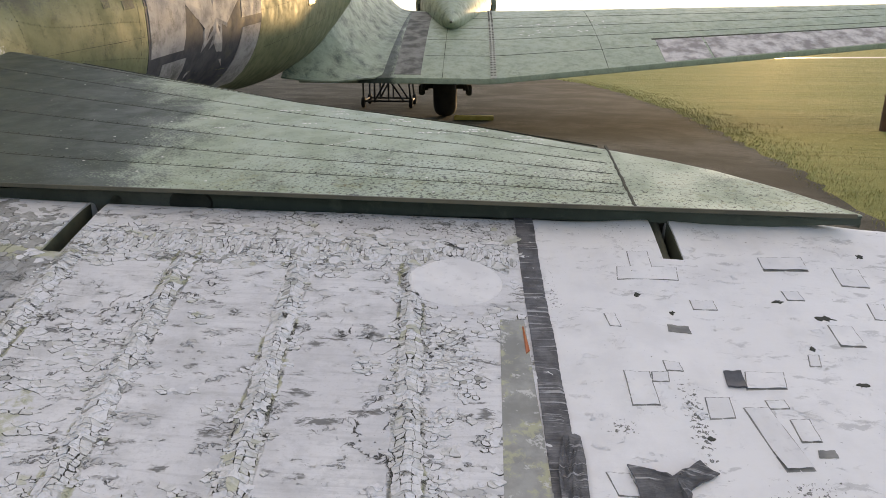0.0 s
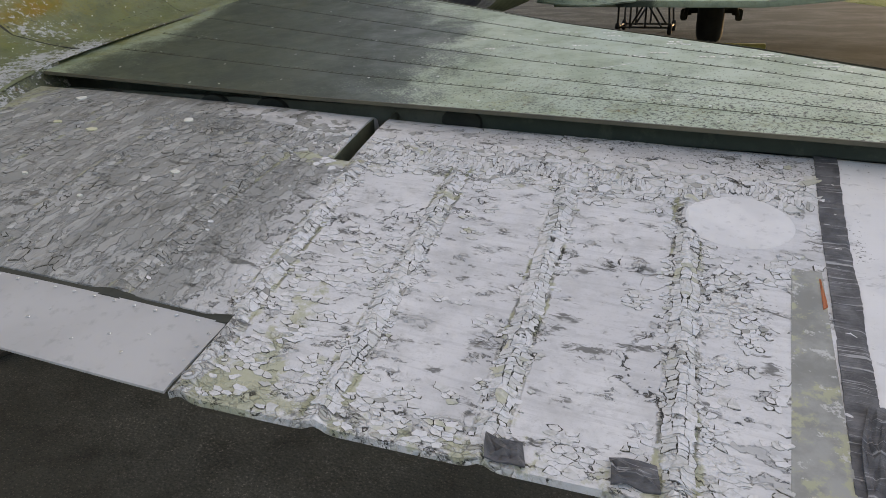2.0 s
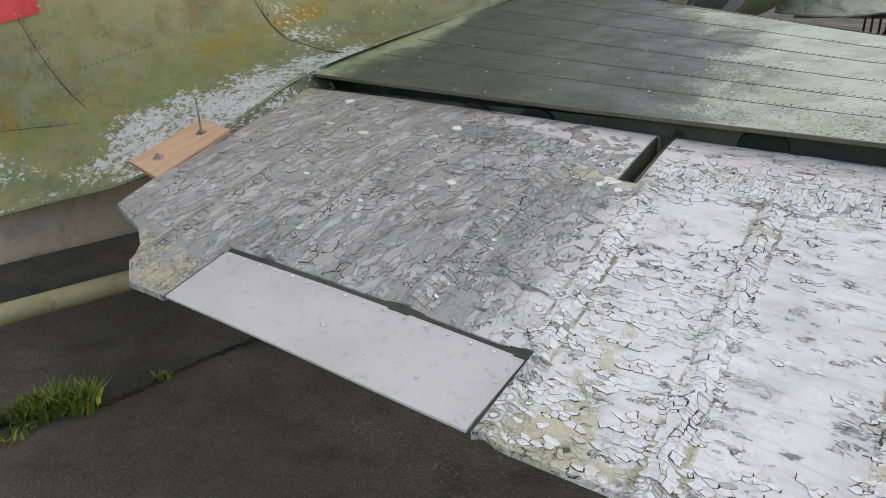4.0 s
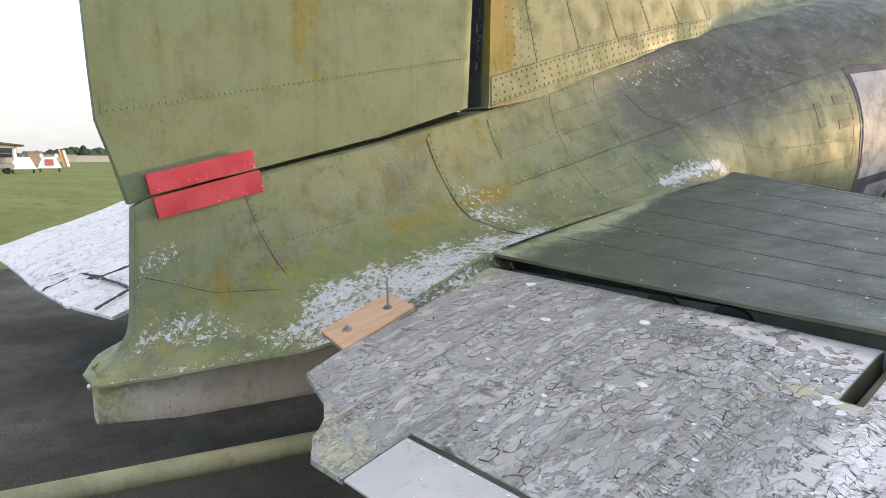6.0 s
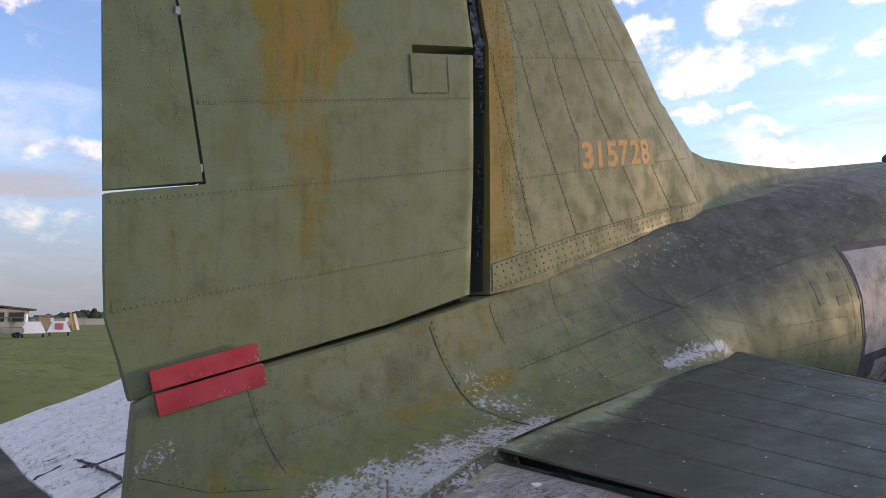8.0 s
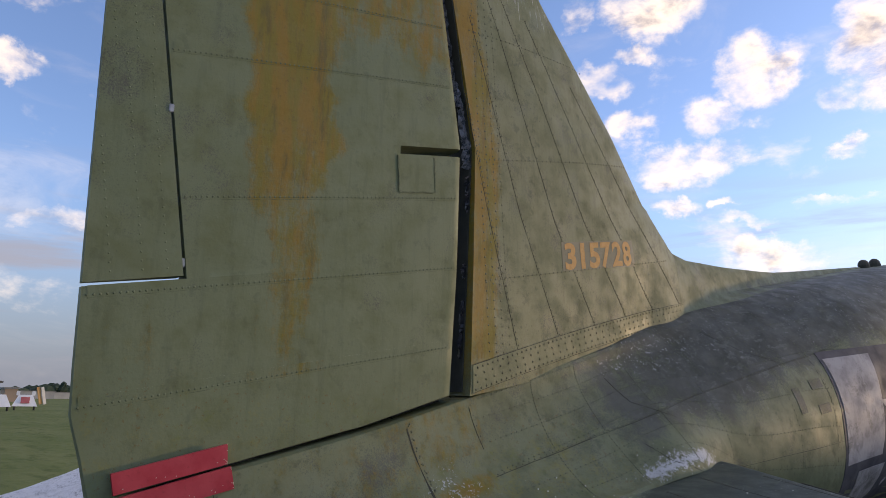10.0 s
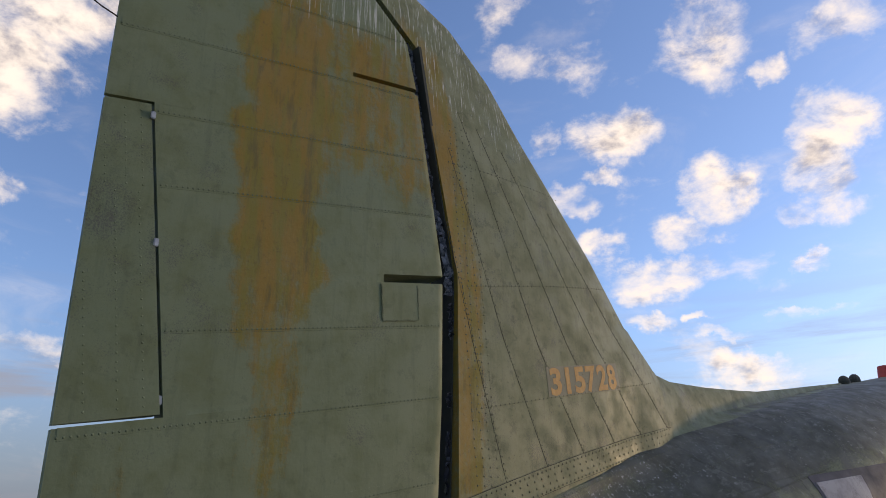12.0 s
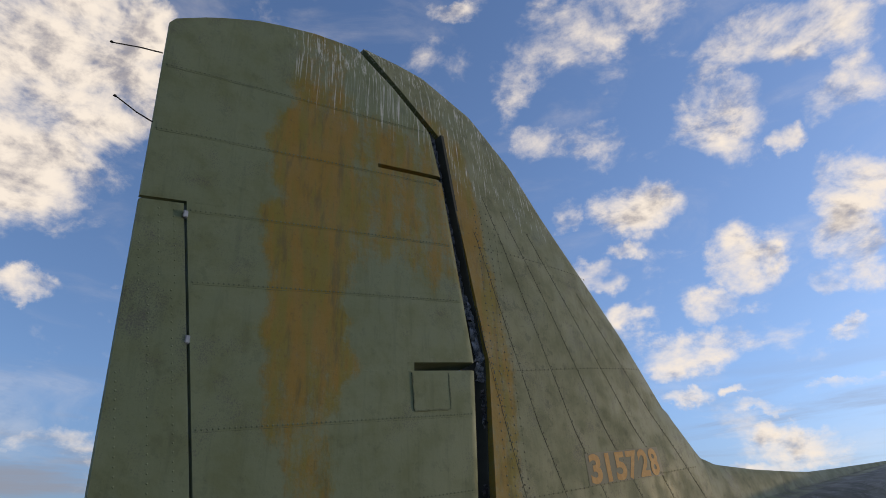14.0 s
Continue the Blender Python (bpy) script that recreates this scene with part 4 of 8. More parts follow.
    greyw = n_mix(t, n_step(t, mid, 0.40, 0.64), (0.29, 0.295, 0.285), (0.40, 0.405, 0.395))
    white = n_mix(t, times(inner, 0.85), white, greyw)
    greyw_streak = n_noise(t, n_map(t, p, (20, 4.5, 4), (0, 0, 0), (0, 0, -0.08)), 1.0, 7.0, 0.70, 0.3)
    white = n_mix(t, times(inner, n_step(t, greyw_streak, 0.48, 0.66, 0.0, 0.75)), white, (0.135, 0.135, 0.122))
    white = n_mix(t, n_step(t, n_noise(t, p, 160.0, 5.0, 0.75), 0.52, 0.72, 0.0, 0.35), white, (0.34, 0.34, 0.34))
    under = n_mix(t, inner, n_mix(t, fine, (0.36, 0.36, 0.355), (0.46, 0.46, 0.45)), n_mix(t, mid, (0.215, 0.22, 0.21), (0.30, 0.305, 0.295)))
    col = n_mix(t, times(lost, old, n_step(t, inner, 0.0, 1.0, 0.6, 0.8)), white, under)
    col = n_mix(t, times(gone, 0.8), col, n_mix(t, fine, (0.34, 0.335, 0.30), (0.46, 0.455, 0.41)))
    bright = times(n_step(t, n_noise(t, n_map(t, p, (1.8, 1.0, 1)), 24.0, 6.0, 0.7), 0.62, 0.645), inner)
    col = n_mix(t, times(bright, 0.75), col, (0.62, 0.62, 0.60))
    # dark scuffs drawn out along the span
    scuff = n_noise(t, n_map(t, q, (13, 46, 10), (0, 0, 0), (0, 0, 0.15)), 1.0, 7.0, 0.70, 0.3)
    spot = n_step(t, n_noise(t, n_map(t, p, (1, 1.7, 1)), 9.5, 4.0, 0.6), 0.51, 0.60)
    scuffed = times(n_step(t, scuff, 0.53, 0.60), spot, n_step(t, clean, 0.0, 1.0, 1.0, 0.5))
    col = n_mix(t, times(scuffed, 0.86), col, (0.115, 0.115, 0.108))
    rimdark = times(n_step(t, plus(rim, 1.6, n_noise(t, p, 21.0, 6.0, 0.72)), 0.58, 0.92), 0.72)
    col = n_mix(t, rimdark, col, (0.15, 0.15, 0.125))
    lmask = n_step(t, plus(lich, 1.7, n_noise(t, p, 23.0, 6.0, 0.7)), 0.42, 0.66, 0.0, 0.80)
    col = n_mix(t, lmask, col, n_mix(t, fine, (0.33, 0.34, 0.20), (0.48, 0.48, 0.35)))
    col = n_mix(t, times(crack, 0.93), col, (0.030, 0.028, 0.024))
    pep = n_noise(t, p, 125.0, 3.0, 0.7)
    pepper = n_step(t, plus(pep, 0.24, plus(dots, 0.9, spread), 0.0), 0.70, 0.75)
    col = n_mix(t, times(pepper, 0.85), col, (0.08, 0.08, 0.07))
    clean_c = n_mix(t, n_step(t, mid, 0.4, 0.7, 0.0, 0.5), (0.75, 0.75, 0.755), (0.62, 0.62, 0.63))
    keep = n_math(t, "MAXIMUM", crack, n_math(t, "MAXIMUM", pepper, scuffed))
    col = n_mix(t, times(clean, n_math(t, "SUBTRACT", 0.9, keep)), col, clean_c)
    link(t, col, b.inputs["Base Color"])
    lift = times(n_math(t, "ADD", n_step(t, crackle, 0.0, 0.22), sep_.outputs[2]), worn)
    h = n_math(t, "ADD", n_math(t, "SUBTRACT", lift, times(lost, old, 0.7)), n_math(t, "ADD", n_math(t, "MULTIPLY", fine, 0.15), n_math(t, "MULTIPLY", crack, -1.0)))
    link(t, n_bump(t, h, 0.9, 0.003), b.inputs["Normal"])
    return m


dope = skin_material()


def build_elevator(sign, step, rows, name, label, droop=0.0):
    c_, s_ = math.cos(radians(droop)), math.sin(radians(droop))

    def turned(p):
        dy, dz = lerp(abs(p[0]), [0.7, 1.3, 4.4], [1.02, 1.03, 1.25]) * (p[1] - ELE_LE), p[2] - 0.92
        return (p[0], ELE_LE + c_ * dy - s_ * dz, 0.92 + s_ * dy + c_ * dz + BANK * abs(p[0]))

    top = []
    att = {k: [] for k in ("wear", "edge", "grime", "lichen", "dots", "clean")}
    for x in ele_columns(step):
        yf, yb = ele_span(x, sign > 0)
        if sign < 0 and x < 1.33:
            yb = -2.28 + 0.1 * (1.33 - x)
        front, back = ele_front(x), (lerp(x, *YTE) if x >= 1.33 or sign < 0 else yb)
        col = []
        for k in range(rows):
            y = min(yf, max(yb, front + (back - front) * (k / (rows - 1)) ** 1.05))
            col.append((sign * x, y, ele_surface(x, y)))
            st = ele_stains(x, y)
            if sign < 0:
                st = {"wear": 0.25 * st["wear"], "edge": 0.3 * st["edge"], "grime": 0.16, "lichen": 0.0, "dots": 0.45, "clean": 0.35}
            for key in att:
                att[key].append(st[key])
        top.append(col)

    def under(i, j, p):
        f = j / (rows - 1)
        return (p[0], p[1] - 0.004 * (1 - f), p[2] - (0.10 * (1 - f) ** 1.3 + 0.014))

    verts, faces = slab(top, under)
    verts = [turned(p) for p in verts] if droop else verts
    return mesh_part(name, verts, faces, dope, plane, label, {k: v + v for k, v in att.items()}, flip=(sign > 0))


elevator = build_elevator(1, 0.011, 90, "elevator", "white fabric elevator with cracked, flaking dope and lichen")
build_elevator(-1, 0.03, 40, "elevator", "white patched fabric elevator, drooping, on the port side", droop=6.0)
plate_m = simple("grey_painted_aluminium", (0.41, 0.41, 0.415), (0.48, 0.48, 0.485), 3.0, 0.42, 0.0, 0.08, 40.0, 0.001)


def build_plate():
    top = []
    for x in np.linspace(PLATE[0] + 0.008, PLATE[1] - 0.009, 40):
        yf, yb = plate_front(x), lerp(x, *YTE)
        top.append([(x, yf + (yb - yf) * k / 7, ele_z(x, yf + (yb - yf) * k / 7) + 0.002 + 0.0015 * math.sin(7 * x + 3 * k)) for k in range(8)])
    verts, faces = slab(top, lambda i, j, p: (p[0], p[1], p[2] - 0.005))
    return mesh_part("trim_tab", verts, faces, plate_m, elevator, "smooth light-grey metal trim tab", flip=True)


build_plate()

# ---- details of the tail ----
grimy = simple("seam_grime", (0.035, 0.036, 0.026), (0.065, 0.062, 0.042), 20.0, 0.8)
rivet_m = simple("painted_rivet", (0.075, 0.080, 0.045), (0.13, 0.135, 0.075), 15.0, 0.6)
bright_rivet = simple("bright_rivet", (0.55, 0.55, 0.55), (0.70, 0.70, 0.70), 15.0, 0.35, 0.6)
dropping = simple("bird_dropping", (0.60, 0.60, 0.54), (0.74, 0.74, 0.70), 30.0, 0.8)
tape_m, tt, tb = material("weathered_duct_tape", 0.55, 0.0, 0.4)
tp = place(tt)
tcol = n_mix(tt, n_step(tt, n_noise(tt, tp, 30.0, 6.0), 0.35, 0.7), (0.070, 0.071, 0.076), (0.145, 0.145, 0.155))
wrk = n_noise(tt, n_map(tt, tp, (4, 85, 4)), 1.6, 5.0, 0.6, 0.6)
tcol = n_mix(tt, n_step(tt, wrk, 0.565, 0.64, 0.0, 0.85), tcol, (0.40, 0.40, 0.41))
link(tt, tcol, tb.inputs["Base Color"])
link(tt, n_bump(tt, wrk, 0.9, 0.006), tb.inputs["Normal"])
black_tape = simple("black_tape", (0.020, 0.021, 0.026), (0.055, 0.058, 0.072), 25.0, 0.38, 0.0, 0.5, 40.0)


def rivets(name, spots, r, mat, parent, label="", height=0.45):
    """Many small domes as one mesh; spots are (place, normal)."""
    verts, faces = [], []
    for p, n in spots:
        p, n = Vector(p), Vector(n).normalized()
        u = n.orthogonal().normalized()
        v = n.cross(u)
        base = len(verts)
        for ring_r, up in ((1.0, 0.0), (0.72, 0.75)):
            for k in range(6):
                a = k * math.pi / 3
                verts.append(p + (u * math.cos(a) + v * math.sin(a)) * (r * ring_r) + n * (r * height * up))
        verts.append(p + n * (r * height))
        for k in range(6):
            q = (k + 1) % 6
            faces.append((base + k, base + q, base + 6 + q, base + 6 + k))
            faces.append((base + 6 + k, base + 6 + q, base + 12))
    return mesh_part(name, verts, faces, mat, parent, label, kind="stuff")


def ribbon(name, pts, width, normal, mat, parent, lift=0.0015, thick=0.0025, label="", rag=0.0, seed=1, kind=""):
    """A thin raised strip along points; normal(p) gives the way out of the surface."""
    rng = random.Random(seed)
    verts, faces = [], []
    for i, p in enumerate(pts):
        p = Vector(p)
        a, b = Vector(pts[max(0, i - 1)]), Vector(pts[min(len(pts) - 1, i + 1)])
        n = Vector(normal(p)).normalized()
        side = (b - a).cross(n).normalized()
        wl, wr = (width / 2 * (1 + rag * rng.uniform(-1, 1)) for _ in range(2))
        for q in (p - side * wl, p + side * wr):
            verts += [q + n * (lift + thick), q + n * (lift - 0.004)]
        if i:
            k = 4 * i
            faces += [(k - 4, k - 2, k + 2, k), (k - 4, k, k + 1, k - 3), (k - 2, k - 1, k + 3, k + 2)]
    return mesh_part(name, verts, faces, mat, parent, label, kind=kind, smooth=False, flip=True)


def fill(a, b, n):
    return [tuple(np.array(a) + (np.array(b) - np.array(a)) * k / (n - 1)) for k in range(n)]


def on_rudder(y, s):
    return (rudder_half(s, y), y, zof(s, y))


def on_fin(y, z):
    return (fin_half(z - K * (y + 0.7), y), y, z)


def on_hull(y, z):
    return (side_at(y, z), y, z)


def hull_normal(p):
    e = 0.02
    dz = side_at(p[1], p[2] + e) - side_at(p[1], p[2] - e)
    dy = side_at(p[1] + e, p[2]) - side_at(p[1] - e, p[2])
    return Vector((1.0, -dy / (2 * e), -dz / (2 * e)))


OUT = Vector((1, 0, 0))
right_of = lambda p: OUT
rudder = bpy.data.objects["rudder"]
rudder_tab = bpy.data.objects["trim_tab"]
tab_elev = [o for o in elevator.children if o.name.startswith("trim_tab")][0]

# stitched rib tapes across the rudder
rib_tape = olive_rudder
tape_edge_m = simple("edge_dirt_and_tape_shade", (0.078, 0.094, 0.052), (0.130, 0.155, 0.088), 30.0, 0.8)
stitch_m = simple("stitch_paint", (0.098, 0.118, 0.066), (0.145, 0.172, 0.100), 12.0, 0.8)
for k, s_ in enumerate((1.93, 2.33, 2.70, 3.33, 3.68, 4.09, 4.47)):
    yb_, yf_ = lerp(s_, *RB) + 0.02, lerp(s_, *RF) - 0.05
    if 2.34 < s_ < 3.72:
        yb_ = lerp(s_, [2.36, 3.70], [-2.03, -2.25])
    line = [on_rudder(y, s_) for y in np.linspace(yb_, yf_, 40)]
    tape = ribbon("rib_tape", line, 0.045, right_of, rib_tape, rudder, 0.0004, 0.0011)
    for key in ("rust", "lichen", "runs", "dark"):
        layer = tape.data.attributes.new(key, "FLOAT", "POINT")
        layer.data.foreach_set("value", np.asarray([rudder_stains(v.co.y, v.co.z, s_)[key] for v in tape.data.vertices], dtype=np.float32))
    # darker line below each tape: the shading of its edge, put into colour
    for up_ in (-0.022,):
        ribbon("tape_edge_shade", [on_rudder(y, s_ + up_) for y in np.linspace(yb_, yf_, 60)], 0.0030, right_of, tape_edge_m, rudder, 0.0003, 0.0006, rag=0.95, seed=k)
    st = []
    for y in np.arange(yb_, yf_, 0.022):
        for d in (-0.012,):
            x, yy, z = on_rudder(y, s_ + d)
            st.append(((x + 0.0012, yy, z), OUT))
    rivets("stitches", st, 0.0050, stitch_m, rudder, height=0.5)
hatch_pts = [(-1.085, 2.835), (-1.072, 2.645), (-0.852, 2.688), (-0.862, 2.872)]
for a, b in zip(hatch_pts[:3], hatch_pts[1:]):
    ribbon("hatch_edge", [(rudder_half(z - K * (y + 0.7), y), y, z) for y, z in fill(a, b, 10)], 0.007, right_of, tape_edge_m, rudder, 0.0040, 0.0012, rag=0.7)
mesh_part("hatch", *slab([[(rudder_half(z - K * (y + 0.7), y) + 0.0035, y, z) for y, z in fill(hatch_pts[0], hatch_pts[3], 8)], [(rudder_half(z - K * (y + 0.7), y) + 0.0035, y, z) for y, z in fill(hatch_pts[1], hatch_pts[2], 8)]], lambda i, j, p: (p[0] - 0.005, p[1], p[2])), olive_rudder, rudder, "square inspection hatch with a dirty edge", smooth=False)
tab_spots = []
for s_ in np.arange(2.40, 3.68, 0.035):
    for back in (0.05, 0.14, 0.25):
        y = lerp(s_, [2.36, 3.70], [-2.066, -2.286]) - back * (1 if s_ < 3.3 else 0.7)
        if y > lerp(s_, *RB) + 0.02:
            tab_spots.append((on_rudder(y, s_), OUT))
rivets("rivets", tab_spots, 0.0045, olive_rudder, rudder_tab)
for s_ in (2.42, 3.06, 3.64):
    hinge_bm = bmesh.new()
    y = lerp(s_, [2.36, 3.70], [-2.057, -2.277])
    box(hinge_bm, (0.02, 0.02, 0.035), Matrix.Translation((0.03, y, zof(s_, y))), 0.003)
    bm_part("hinge", hinge_bm, steel, rudder_tab, "small bright tab hinge")
for a, b, c in (((0.01, -2.50, 4.177), (0.012, -2.60, 4.15), (0.012, -2.715, 4.110)), ((0.01, -2.475, 3.767), (0.012, -2.55, 3.785), (0.012, -2.645, 3.826))):
    w = bmesh.new()
    rod(w, a, b, 0.0035, 6)
    rod(w, b, c, 0.0032, 6)
    rod(w, c, Vector(c) + Vector((0, -0.012, 0.002)), 0.006, 6)
    bm_part("static_wick", w, rubber, rudder, "thin black static discharge wick")

# tail fin: seams with rivets, doubler strip, serial
FIN_SEAMS = [((-0.66, 3.30), (-0.495, 2.641), (-0.27, 1.84)), ((-0.62, 3.80), (-0.247, 2.686), (0.08, 1.93)), ((-0.52, 4.10), (0.046, 2.694), (0.415, 2.04)), ((-0.36, 4.05), (0.322, 2.741), (0.74, 2.13)), ((-0.13, 3.97), (0.624, 2.793), (1.06, 2.24)), ((0.30, 3.66), (0.925, 2.894), (1.37, 2.345))]
spots = []
for seam in FIN_SEAMS:
    pts = []
    for a, b in zip(seam[:-1], seam[1:]):
        pts += fill(a, b, 24)
    ribbon("seam", [on_fin(y, z) for y, z in pts], 0.0030, right_of, grimy, fin, 0.0002, 0.0006, rag=0.95)
    for y, z in pts[::1]:
        spots.append((on_fin(y + 0.014, z), OUT))
for y0, z0, y1, z1 in ((-0.52, 2.27, 1.28, 2.64), (-0.55, 2.94, 0.90, 3.26), (-0.62, 3.70, 0.48, 3.84)):
    for y, z in fill((y0, z0), (y1, z1), int((y1 - y0) / 0.035)):
        spots.append((on_fin(y, z), OUT))
for y in np.arange(-0.55, -0.40, 0.05):
    for z in np.arange(1.9, 4.0, 0.045):
        spots.append((on_fin(y - 0.05 * (z - 2.9) / 1.0, z), OUT))
rivets("rivets", spots, 0.0055, rivet_m, fin)
band = [[on_fin(y, lerp(y, [-0.62, 1.39], [lo_, hi_]) + 0.03 * math.sin(1.4 * (y + 0.6))) for y in np.linspace(-0.62, 1.43, 60)] for lo_, hi_ in ((1.687, 2.205), (1.76, 2.275), (1.825, 2.335))]
band = [[(x + 0.004, y, z) for x, y, z in r] for r in band]
vb, fb = slab(band, lambda i, j, p: (p[0] - 0.012, p[1], p[2]))
mesh_part("doubler_strip", vb, fb, olive, fin, "riveted reinforcing strip along the fin root", {"lichen": [0.30] * len(vb), "rust": [0.12] * len(vb)}, flip=False, smooth=False)
for row in (band[0], band[2]):
    ribbon("strip_edge", row, 0.0022, right_of, grimy, fin, 0.0003, 0.0006, rag=0.8)
spots = []
for k, up in enumerate((0.012, 0.046, 0.084, 0.118)):
    for y in np.arange(-0.60 + 0.012 * (k % 2), 1.42, 0.058 if k in (1, 2) else 0.036):
        z = lerp(y, [-0.62, 1.39], [1.687, 2.205]) + 0.03 * math.sin(1.4 * (y + 0.6)) + up
        x = on_fin(y, z)[0]
        spots.append(((x + 0.004, y, z), OUT))
rivets("strip_rivets", spots, 0.0066, rivet_m, fin, height=0.5)
orange_m = simple("faded_orange_marking", (0.50, 0.27, 0.085), (0.58, 0.34, 0.13), 25.0, 0.7)
panel_m = simple("faded_marking_ground", (0.185, 0.178, 0.118), (0.235, 0.22, 0.150), 12.0, 0.7)


def serial():
    """The tail number on a paler rectangle, laid on the skin of the fin."""
    c0, c1, c2 = (0.12, 2.405), (0.835, 2.535), (0.11, 2.580)

    def lay(u, v, lift):
        y = c0[0] + (c1[0] - c0[0]) * u + (c2[0] - c0[0]) * v
        z = c0[1] + (c1[1] - c0[1]) * u + (c2[1] - c0[1]) * v
        return (fin_half(z - K * (y + 0.7), y) + lift, y, z)

    g = [[lay(u, v, 0.0014) for u in np.linspace(-0.02, 1.02, 20)] for v in (0.0, 0.5, 1.0)]
    vv, ff = slab(g, lambda i, j, p: (p[0] - 0.008, p[1], p[2]))
    mesh_part("marking_panel", vv, ff, panel_m, fin, "faded pale rectangle behind the tail number", smooth=False)
    for n, ch in enumerate("315728"):
        curve = bpy.data.curves.new("digit", "FONT")
        curve.body, curve.size, curve.offset = ch, 1.0, 0.034
        tmp = bpy.data.objects.new("digit", curve)
        scene.collection.objects.link(tmp)
        me = bpy.data.meshes.new_from_object(tmp.evaluated_get(bpy.context.evaluated_depsgraph_get()))
        bpy.data.objects.remove(tmp)
        xs = [v.co.x for v in me.vertices]
        lo, hi = min(xs), max(xs)
        bm = bmesh.new()
        bm.from_mesh(me)
        for v in bm.verts:
            w = 0.055 if ch == "1" else 0.143
            u = 0.085 + n * 0.162 + (v.co.x - lo) / max(hi - lo, 1e-3) * w - w / 2
            v.co = Vector(lay(u, 0.08 + v.co.y / 0.70 * 0.85, 0.0028))
        bm_part("digit", bm, orange_m, fin, "faded orange stencilled digit")


serial()

# fuselage seams and rivets
spots = []
HULL_SEAMS = [[(-1.025, 1.575), (-0.97, 1.30), (-0.95, 1.16), (-0.86, 1.10)], [(-1.89, 1.29), (-1.86, 1.18), (-1.80, 0.98)],
              [(-0.645, 1.67), (-0.60, 1.42)], [(-0.60, 1.30), (-0.2, 1.40), (0.28, 1.53), (0.87, 1.70), (1.57, 1.88), (2.44, 2.09)],
              [(-2.27, 1.0), (-2.05, 0.93), (-1.85, 0.94)], [(0.36, 1.80), (0.42, 1.66), (0.62, 1.58)], [(1.35, 2.13), (1.5, 2.0), (1.75, 1.92)],
              [(0.30, 1.44), (0.37, 1.36), (0.55, 1.30)], [(1.9, 2.34), (2.0, 2.0), (2.02, 1.7), (2.0, 1.3)], [(1.0, 1.30), (2.0, 1.42), (4.5, 1.75), (7.5, 2.2)],
              [(3.2, 2.5), (3.25, 2.0), (3.25, 1.4), (3.2, 1.0)], [(4.6, 2.7), (4.65, 2.0), (4.6, 1.1)], [(5.6, 2.8), (5.65, 2.0), (5.6, 1.0)], [(6.6, 2.9), (6.65, 2.0), (6.6, 1.1)],
              [(4.4, 1.35), (8.0, 1.9)], [(4.4, 2.1), (8.0, 2.6)]]
for seam in HULL_SEAMS:
    pts = []
    for a, b in zip(seam[:-1], seam[1:]):
        pts += fill(a, b, max(6, int(12 * math.dist(a, b))))[:-1]
    pts.append(seam[-1])
    line = [on_hull(y, z) for y, z in pts]
    ribbon("seam", line, 0.0075 if seam[0] == (-1.025, 1.575) else 0.0024, hull_normal, grimy, hull, 0.0002, 0.0005, rag=0.95, seed=len(pts))
    for a, b in zip(line[:-1], line[1:]):
        for k in range(max(1, int(math.dist(a, b) / 0.03))):
            q = Vector(a).lerp(Vector(b), k / max(1, int(math.dist(a, b) / 0.03)))
            nrm = hull_normal(q)
            spots.append((q + Vector((0, 0.012, 0.012)) * 0.9 + nrm.normalized() * 0.0005, nrm))
for k_ in (5.0, 9.0, 12.5, 16.0, 19.5, 23.0):
    for y in np.arange(-0.55, 3.2, 0.035):
        lo_ = int(k_)
        w, z = (np.array(ring(y)[lo_]) * (1 - k_ + lo_) + np.array(ring(y)[lo_ + 1]) * (k_ - lo_))
        q = Vector((w, y, z))
        spots.append((q + hull_normal(q).normalized() * 0.0004, hull_normal(q)))
for y in (-0.2, 0.15, 0.55, 0.95, 1.6, 2.3):
    for w, z in [tuple((np.array(a) * (1 - f) + np.array(b) * f)) for a, b in zip(ring(y)[4:27], ring(y)[5:28]) for f in (0.0, 0.5)]:
        q = Vector((w, y, z))
        spots.append((q + hull_normal(q).normalized() * 0.0004, hull_normal(q)))
for y in np.arange(-1.75, -1.45, 0.021):
    q = Vector(on_hull(y, lerp(y, [-1.8, -1.05], [1.10, 1.27])))
    spots.append((q, hull_normal(q)))
rivets("rivets", spots, 0.0044, rivet_m, hull)
lap = [(Vector(on_hull(lerp(z, [1.10, 1.16, 1.30, 1.575], [-0.86, -0.95, -0.97, -1.025]) + 0.022, z)), z) for z in np.arange(1.12, 1.56, 0.035)]
rivets("lap_rivets", [(q, hull_normal(q)) for q, _ in lap], 0.0065, rivet_m, hull, height=0.5)
rng = random.Random(61)
crumbs = []
for _ in range(300):
    y, k_ = rng.uniform(-1.05, 0.45), min(28.9, max(12.0, rng.gauss(25.5, 3.5)))
    lo_ = int(k_)
    w, z = np.array(ring(y)[lo_]) * (1 - k_ + lo_) + np.array(ring(y)[lo_ + 1]) * (k_ - lo_)
    q = Vector((w, y, z))
    if rng.random() < 0.9 * bell(y, -0.8, 0.30) + 0.12:
        crumbs.append((q, hull_normal(q)))
rivets("lichen_crumbs", crumbs[::2], 0.0024, dropping, hull, "pale crumbs of lichen", 0.5)
rivets("lichen_crumbs", crumbs[1::4], 0.0040, dropping, hull, "pale crumbs of lichen", 0.4)
